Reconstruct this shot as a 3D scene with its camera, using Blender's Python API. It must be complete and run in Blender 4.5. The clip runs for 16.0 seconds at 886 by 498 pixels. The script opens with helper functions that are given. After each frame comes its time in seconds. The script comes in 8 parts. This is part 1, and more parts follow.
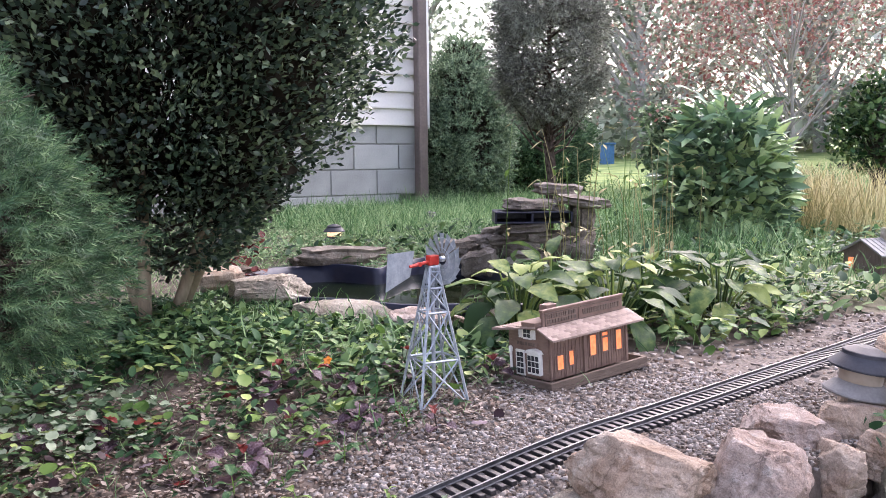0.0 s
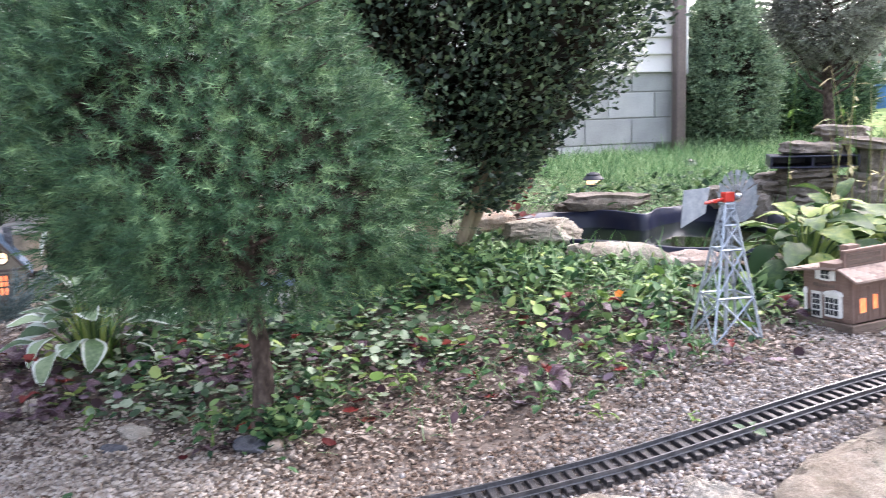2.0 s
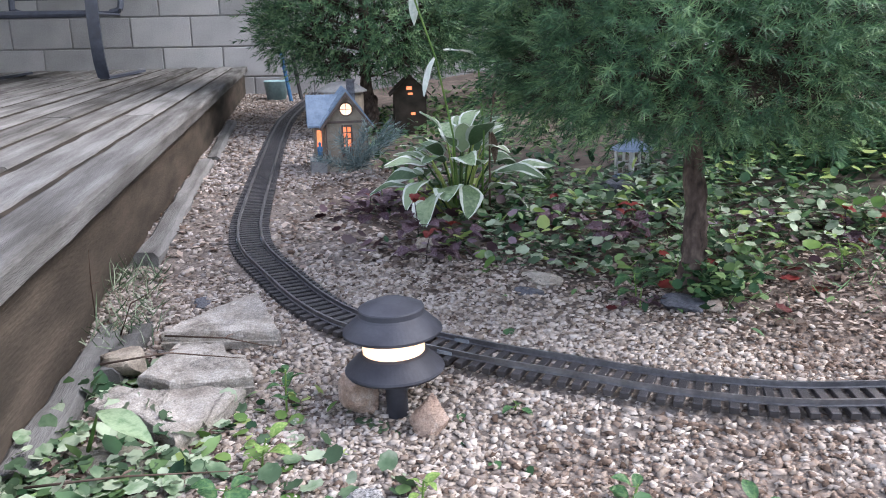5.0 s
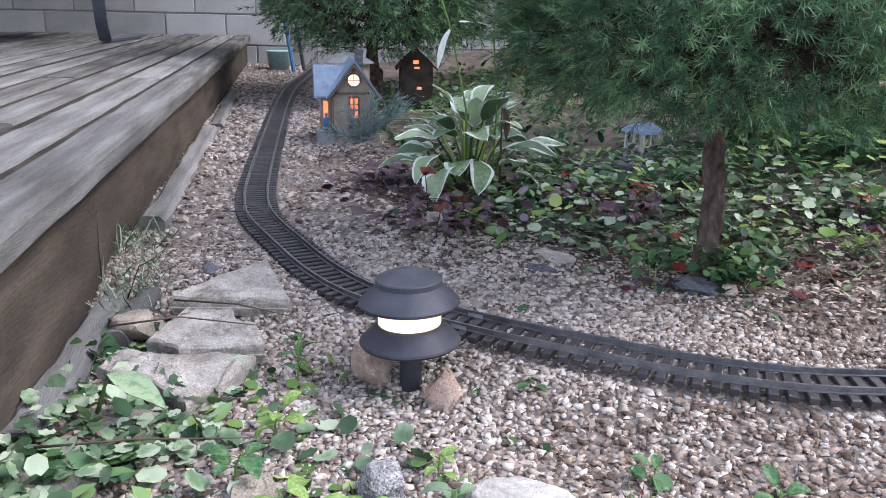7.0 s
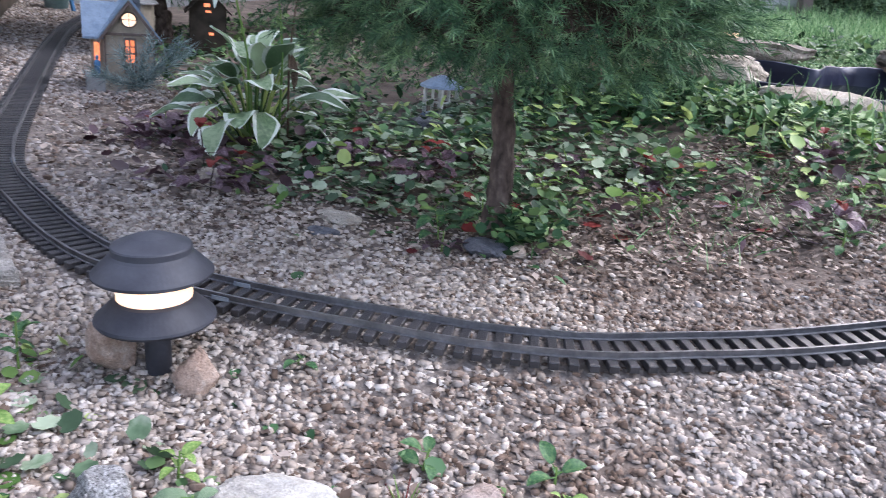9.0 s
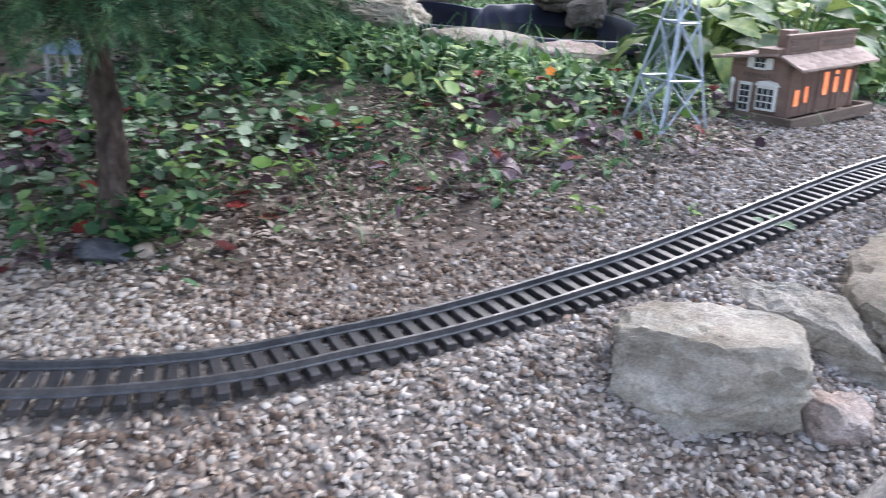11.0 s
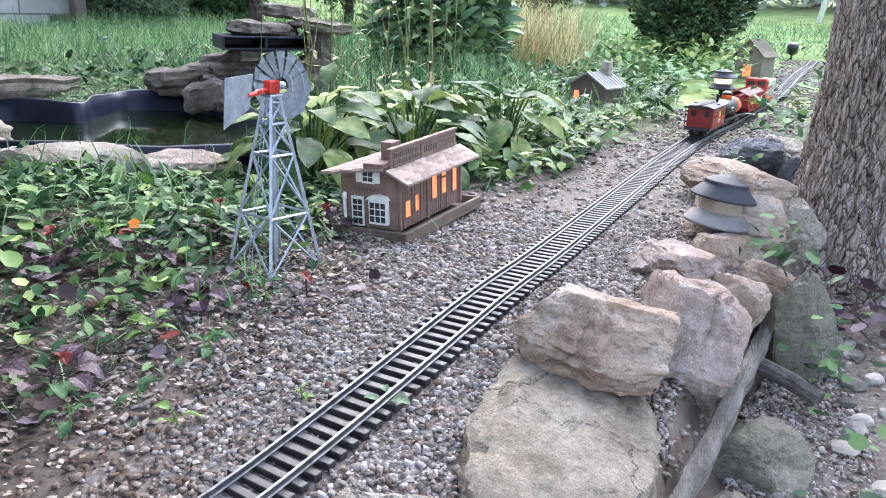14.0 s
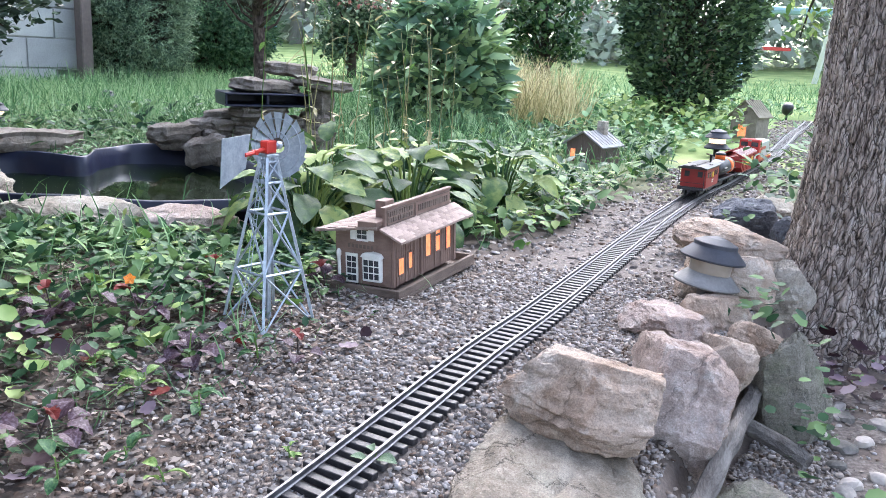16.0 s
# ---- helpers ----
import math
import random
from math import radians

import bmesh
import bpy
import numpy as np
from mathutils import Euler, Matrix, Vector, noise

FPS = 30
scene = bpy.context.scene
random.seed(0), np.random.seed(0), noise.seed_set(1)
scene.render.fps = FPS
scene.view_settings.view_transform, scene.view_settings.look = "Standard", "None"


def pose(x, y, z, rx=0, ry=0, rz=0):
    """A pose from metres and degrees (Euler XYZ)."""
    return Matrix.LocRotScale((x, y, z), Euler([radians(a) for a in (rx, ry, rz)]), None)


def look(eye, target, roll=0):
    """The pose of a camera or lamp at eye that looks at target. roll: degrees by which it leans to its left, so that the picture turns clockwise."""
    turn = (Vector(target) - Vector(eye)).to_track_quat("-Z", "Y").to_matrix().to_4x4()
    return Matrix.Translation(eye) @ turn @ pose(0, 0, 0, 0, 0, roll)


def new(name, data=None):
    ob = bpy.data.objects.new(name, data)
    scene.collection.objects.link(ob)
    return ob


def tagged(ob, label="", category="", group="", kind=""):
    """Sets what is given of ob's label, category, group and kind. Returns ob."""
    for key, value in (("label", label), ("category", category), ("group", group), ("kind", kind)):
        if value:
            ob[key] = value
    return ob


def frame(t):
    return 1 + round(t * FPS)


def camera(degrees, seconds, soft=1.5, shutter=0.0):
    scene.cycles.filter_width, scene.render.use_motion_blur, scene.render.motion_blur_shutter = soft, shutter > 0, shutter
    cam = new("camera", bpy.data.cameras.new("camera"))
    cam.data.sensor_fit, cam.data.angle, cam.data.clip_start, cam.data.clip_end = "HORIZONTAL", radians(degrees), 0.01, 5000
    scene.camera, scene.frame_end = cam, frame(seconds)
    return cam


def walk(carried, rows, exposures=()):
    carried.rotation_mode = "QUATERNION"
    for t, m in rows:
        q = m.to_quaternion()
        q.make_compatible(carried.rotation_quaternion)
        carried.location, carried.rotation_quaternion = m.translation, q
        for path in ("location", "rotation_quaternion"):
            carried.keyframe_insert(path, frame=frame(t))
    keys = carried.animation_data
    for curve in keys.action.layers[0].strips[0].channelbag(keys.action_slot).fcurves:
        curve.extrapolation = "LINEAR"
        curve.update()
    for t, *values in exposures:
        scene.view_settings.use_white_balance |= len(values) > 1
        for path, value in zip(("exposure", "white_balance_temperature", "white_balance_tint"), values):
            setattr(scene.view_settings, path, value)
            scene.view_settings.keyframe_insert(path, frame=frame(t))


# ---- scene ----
cam = camera(56.26, 16.0, soft=0.85, shutter=0.3)
ROWS = [  # seconds, x, y, z, yaw, pitch, roll
    (0.0, -0.0000, 0.0000, 0.5700, 41.99, -5.87, 0.65),
    (0.5, -0.0111, -0.0154, 0.5583, 42.45, -6.37, 0.92),
    (1.0, -0.0223, -0.0516, 0.5521, 46.47, -7.09, 1.33),
    (1.5, -0.0209, -0.0941, 0.5487, 51.58, -7.94, 1.71),
    (2.0, -0.0097, -0.1355, 0.5452, 58.33, -8.64, 2.07),
    (2.5, -0.0340, -0.1544, 0.5303, 63.89, -9.10, 1.97),
    (3.0, -0.0763, -0.1868, 0.5051, 67.09, -9.53, 1.24),
    (3.5, -0.1247, -0.2451, 0.4826, 72.98, -11.59, 2.37),
    (4.0, -0.1701, -0.2976, 0.4644, 73.79, -13.27, 2.17),
    (4.5, -0.2380, -0.3492, 0.4384, 73.95, -14.36, 1.63),
    (5.0, -0.2929, -0.4007, 0.4228, 74.01, -14.94, 1.01),
    (5.2, -0.3009, -0.4159, 0.4175, 74.09, -15.23, 0.84),
    (7.3, -0.3213, -0.4272, 0.4069, 73.96, -16.55, -1.39),
    (7.5, -0.3263, -0.4271, 0.4041, 73.64, -16.73, -1.42),
    (8.0, -0.3365, -0.4190, 0.3975, 72.85, -16.99, -1.64),
    (8.5, -0.3763, -0.3840, 0.3858, 70.03, -17.77, -2.24),
    (9.0, -0.3909, -0.3400, 0.3860, 61.94, -18.66, -4.62),
    (9.2, -0.3946, -0.3345, 0.3907, 60.98, -18.99, -4.68),
    (11.3, -0.4816, -0.1212, 0.3839, 34.98, -20.87, -4.44),
    (11.5, -0.4973, -0.0933, 0.3888, 30.89, -21.06, -4.66),
    (12.0, -0.5040, -0.0168, 0.4261, 26.90, -21.34, -2.94),
    (12.5, -0.4882, 0.0504, 0.4759, 20.58, -20.59, -2.45),
    (13.0, -0.4792, 0.0637, 0.4942, 18.38, -19.47, -1.70),
    (13.5, -0.4786, 0.0533, 0.5111, 18.05, -17.88, -1.97),
    (14.0, -0.4697, 0.0540, 0.5166, 17.86, -16.71, -2.06),
    (14.5, -0.4625, 0.0503, 0.5216, 17.72, -15.65, -2.24),
    (15.0, -0.4583, 0.0464, 0.5241, 17.81, -14.68, -2.45),
    (15.5, -0.4573, 0.0459, 0.5260, 17.93, -13.82, -2.59),
    (16.0, -0.4530, 0.0448, 0.5301, 18.03, -13.06, -2.66),
]
walk(cam, [(t, pose(x, y, z, 90 + p, r, w)) for t, x, y, z, w, p, r in ROWS],
     [(0.0, 2.24, 6550, 27), (1.5, 2.64, 6500, 22), (3.0, 2.68, 6450, 18), (5.0, 2.45, 6380, 17), (8.5, 2.36, 6100, 19), (11.5, 2.17, 5950, 12), (12.5, 2.2, 5900, 10), (14.0, 2.42, 5940, 13), (16.0, 2.43, 5900, 14)])

# ---- light ----
world = bpy.data.worlds.new("overcast_sky")
scene.world = world
world.use_nodes = True
wn = world.node_tree.nodes
sky = wn.new("ShaderNodeTexSky")
sky.sky_type = "NISHITA"
sky.sun_disc = False
sky.sun_elevation, sky.sun_rotation = radians(38), radians(-20)
sky.air_density, sky.dust_density, sky.ozone_density = 1.0, 2.5, 1.6
wn["Background"].inputs["Strength"].default_value = 0.148
veil = wn.new("ShaderNodeHueSaturation")  # cloud takes most of the blue out of the sky
veil.inputs["Saturation"].default_value = 0.62
world.node_tree.links.new(sky.outputs["Color"], veil.inputs["Color"])
world.node_tree.links.new(veil.outputs["Color"], wn["Background"].inputs["Color"])
sun_data = bpy.data.lights.new("sun", "SUN")
sun_data.energy, sun_data.angle, sun_data.color = 1.15, radians(35), (1.0, 1.0, 1.0)
sun = new("sun", sun_data)
sun.matrix_world = look((1.5, 6.5, 6.5), (-1.0, 1.0, 0.0))

rng = np.random.default_rng(7)


# ---- materials ----
def material(name, cols, scale=30.0, rough=0.8, bump=0.3, bump_scale=None, vary=0.0, hue=0.0, by="island", metal=0.0,
             emit=0.0, trans=0.0, stretch=(1, 1, 1), spec=0.5, fine=0.35, coat=0.0):
    """A procedural surface: blotches at one scale, grain at a finer one, each piece a little different."""
    m = bpy.data.materials.new(name)
    m.use_nodes = True
    nt = m.node_tree
    n, ln = nt.nodes, nt.links
    b = n["Principled BSDF"]
    tc, mp = n.new("ShaderNodeTexCoord"), n.new("ShaderNodeMapping")
    mp.inputs["Scale"].default_value = stretch
    ln.new(tc.outputs["Object"], mp.inputs["Vector"])
    n1, n2 = n.new("ShaderNodeTexNoise"), n.new("ShaderNodeTexNoise")
    n1.inputs["Scale"].default_value, n1.inputs["Detail"].default_value = scale, 4
    n2.inputs["Scale"].default_value, n2.inputs["Detail"].default_value = bump_scale or scale * 5, 5
    for q in (n1, n2):
        ln.new(mp.outputs["Vector"], q.inputs["Vector"])
    cr = n.new("ShaderNodeValToRGB")
    el = cr.color_ramp.elements
    k = len(cols)
    while len(el) < k:
        el.new(0.5)
    for i, c in enumerate(cols):
        el[i].position = 0.5 if k == 1 else 0.3 + 0.4 * i / (k - 1)
        el[i].color = (*c, 1)
    fac = n1.outputs["Fac"]
    if vary or hue:
        if by == "island":
            g = n.new("ShaderNodeNewGeometry")
            r = g.outputs["Random Per Island"]
        else:
            g = n.new("ShaderNodeObjectInfo")
            r = g.outputs["Random"]
        mix = n.new("ShaderNodeMath")
        mix.operation = "MULTIPLY_ADD"
        ln.new(r, mix.inputs[0])
        mix.inputs[1].default_value = hue
        ad = n.new("ShaderNodeMath")
        ad.operation = "SUBTRACT"
        ln.new(n1.outputs["Fac"], ad.inputs[0])
        ad.inputs[1].default_value = hue * 0.5
        ln.new(ad.outputs[0], mix.inputs[2])
        fac = mix.outputs[0]
    ln.new(fac, cr.inputs["Fac"])
    hs = n.new("ShaderNodeHueSaturation")
    ln.new(cr.outputs["Color"], hs.inputs["Color"])
    va = n.new("ShaderNodeMath")
    va.operation = "MULTIPLY_ADD"
    ln.new(n2.outputs["Fac"], va.inputs[0])
    va.inputs[1].default_value = fine * 2
    va.inputs[2].default_value = 1 - fine
    if vary:
        vb = n.new("ShaderNodeMath")
        vb.operation = "MULTIPLY_ADD"
        ln.new(r, vb.inputs[0])
        vb.inputs[1].default_value = vary
        ln.new(va.outputs[0], vb.inputs[2])
        vc = n.new("ShaderNodeMath")
        vc.operation = "SUBTRACT"
        ln.new(vb.outputs[0], vc.inputs[0])
        vc.inputs[1].default_value = vary * 0.5
        va = vc
    ln.new(va.outputs[0], hs.inputs["Value"])
    ln.new(hs.outputs["Color"], b.inputs["Base Color"])
    b.inputs["Roughness"].default_value = rough
    b.inputs["Metallic"].default_value = metal
    b.inputs["Specular IOR Level"].default_value = spec
    b.inputs["Coat Weight"].default_value = coat
    if bump:
        bp = n.new("ShaderNodeBump")
        bp.inputs["Strength"].default_value = bump
        bp.inputs["Distance"].default_value = 0.3 / (bump_scale or scale * 5)
        ln.new(n2.outputs["Fac"], bp.inputs["Height"])
        ln.new(bp.outputs["Normal"], b.inputs["Normal"])
    if emit:
        ln.new(hs.outputs["Color"], b.inputs["Emission Color"])
        b.inputs["Emission Strength"].default_value = emit
    if trans:
        tl, ms = n.new("ShaderNodeBsdfTranslucent"), n.new("ShaderNodeMixShader")
        ln.new(hs.outputs["Color"], tl.inputs["Color"])
        ms.inputs["Fac"].default_value = trans
        ln.new(b.outputs[0], ms.inputs[1])
        ln.new(tl.outputs[0], ms.inputs[2])
        ln.new(ms.outputs[0], n["Material Output"].inputs["Surface"])
    return m


def stone(name, cols, pale, patch=0.5, scale=9.0, crack=0.38, grain=0.3):
    """Weathered sandstone: soft blotches, thin beds, pale or mossy patches, hairline cracks and coarse grain."""
    m = bpy.data.materials.new(name)
    m.use_nodes = True
    n, ln = m.node_tree.nodes, m.node_tree.links
    b = n["Principled BSDF"]
    tc, info = n.new("ShaderNodeTexCoord"), n.new("ShaderNodeObjectInfo")
    off = n.new("ShaderNodeVectorMath")
    off.operation = "MULTIPLY_ADD"
    ln.new(info.outputs["Random"], off.inputs[0])
    off.inputs[1].default_value = (7.0, 3.0, 5.0)
    ln.new(tc.outputs["Object"], off.inputs[2])

    def tex(s, detail, rough=0.6, distort=0.0, stretch=None):
        q = n.new("ShaderNodeTexNoise")
        q.inputs["Scale"].default_value, q.inputs["Detail"].default_value = s, detail
        q.inputs["Roughness"].default_value, q.inputs["Distortion"].default_value = rough, distort
        src = off.outputs[0]
        if stretch:
            mp = n.new("ShaderNodeMapping")
            mp.inputs["Scale"].default_value = stretch
            mp.inputs["Rotation"].default_value = (0.25, 0.15, 0)
            ln.new(src, mp.inputs["Vector"])
            src = mp.outputs[0]
        ln.new(src, q.inputs["Vector"])
        return q.outputs["Fac"]

    def ranged(v, a, b_, lo=0.0, hi=1.0):
        r = n.new("ShaderNodeMapRange")
        r.inputs["From Min"].default_value, r.inputs["From Max"].default_value = a, b_
        r.inputs["To Min"].default_value, r.inputs["To Max"].default_value = lo, hi
        ln.new(v, r.inputs["Value"])
        return r.outputs["Result"]

    def mul(a, b_):
        q = n.new("ShaderNodeMath")
        q.operation = "MULTIPLY"
        ln.new(a, q.inputs[0])
        ln.new(b_, q.inputs[1])
        return q.outputs[0]
    blotch, beds, spots, fine_, coarse = tex(scale, 7, 0.68, 0.5), tex(10, 5, 0.6, 0.2, (1, 1, 7)), tex(scale * 2.2, 6, 0.7), tex(420, 3, 0.7), tex(75, 9, 0.72)
    cr = n.new("ShaderNodeValToRGB")
    el = cr.color_ramp.elements
    while len(el) < len(cols):
        el.new(0.5)
    for i, c in enumerate(cols):
        el[i].position, el[i].color = 0.32 + 0.36 * i / (len(cols) - 1), (*c, 1)
    ln.new(blotch, cr.inputs["Fac"])
    mx = n.new("ShaderNodeMix")
    mx.data_type = "RGBA"
    ln.new(ranged(spots, 0.52, 0.68, 0.0, patch), mx.inputs["Factor"])
    ln.new(cr.outputs["Color"], mx.inputs["A"])
    mx.inputs["B"].default_value = (*pale, 1)
    vo = n.new("ShaderNodeTexVoronoi")
    vo.feature = "DISTANCE_TO_EDGE"
    vo.inputs["Scale"].default_value = 5.5
    wob = n.new("ShaderNodeVectorMath")
    wob.operation = "MULTIPLY_ADD"
    ln.new(spots, wob.inputs[0])
    wob.inputs[1].default_value = (0.12, 0.1, 0.14)
    ln.new(off.outputs[0], wob.inputs[2])
    ln.new(wob.outputs[0], vo.inputs["Vector"])
    seam = ranged(vo.outputs["Distance"], 0.0, 0.012, 1 - crack, 1.0)
    val = mul(mul(ranged(beds, 0.3, 0.7, 0.82, 1.15), ranged(fine_, 0.3, 0.7, 1 - grain, 1 + grain)), mul(ranged(coarse, 0.3, 0.7, 0.72, 1.22), seam))
    hs = n.new("ShaderNodeHueSaturation")
    ln.new(mx.outputs["Result"], hs.inputs["Color"])
    ln.new(val, hs.inputs["Value"])
    ln.new(hs.outputs["Color"], b.inputs["Base Color"])
    b.inputs["Roughness"].default_value, b.inputs["Specular IOR Level"].default_value = 0.9, 0.2
    normal = None
    for v, strength, dist in ((beds, 0.5, 0.008), (coarse, 0.9, 0.008), (seam, 0.6, 0.004), (fine_, 0.5, 0.0012)):
        bp = n.new("ShaderNodeBump")
        bp.inputs["Strength"].default_value, bp.inputs["Distance"].default_value = strength, dist
        ln.new(v, bp.inputs["Height"])
        if normal:
            ln.new(normal, bp.inputs["Normal"])
        normal = bp.outputs["Normal"]
    ln.new(normal, b.inputs["Normal"])
    return m


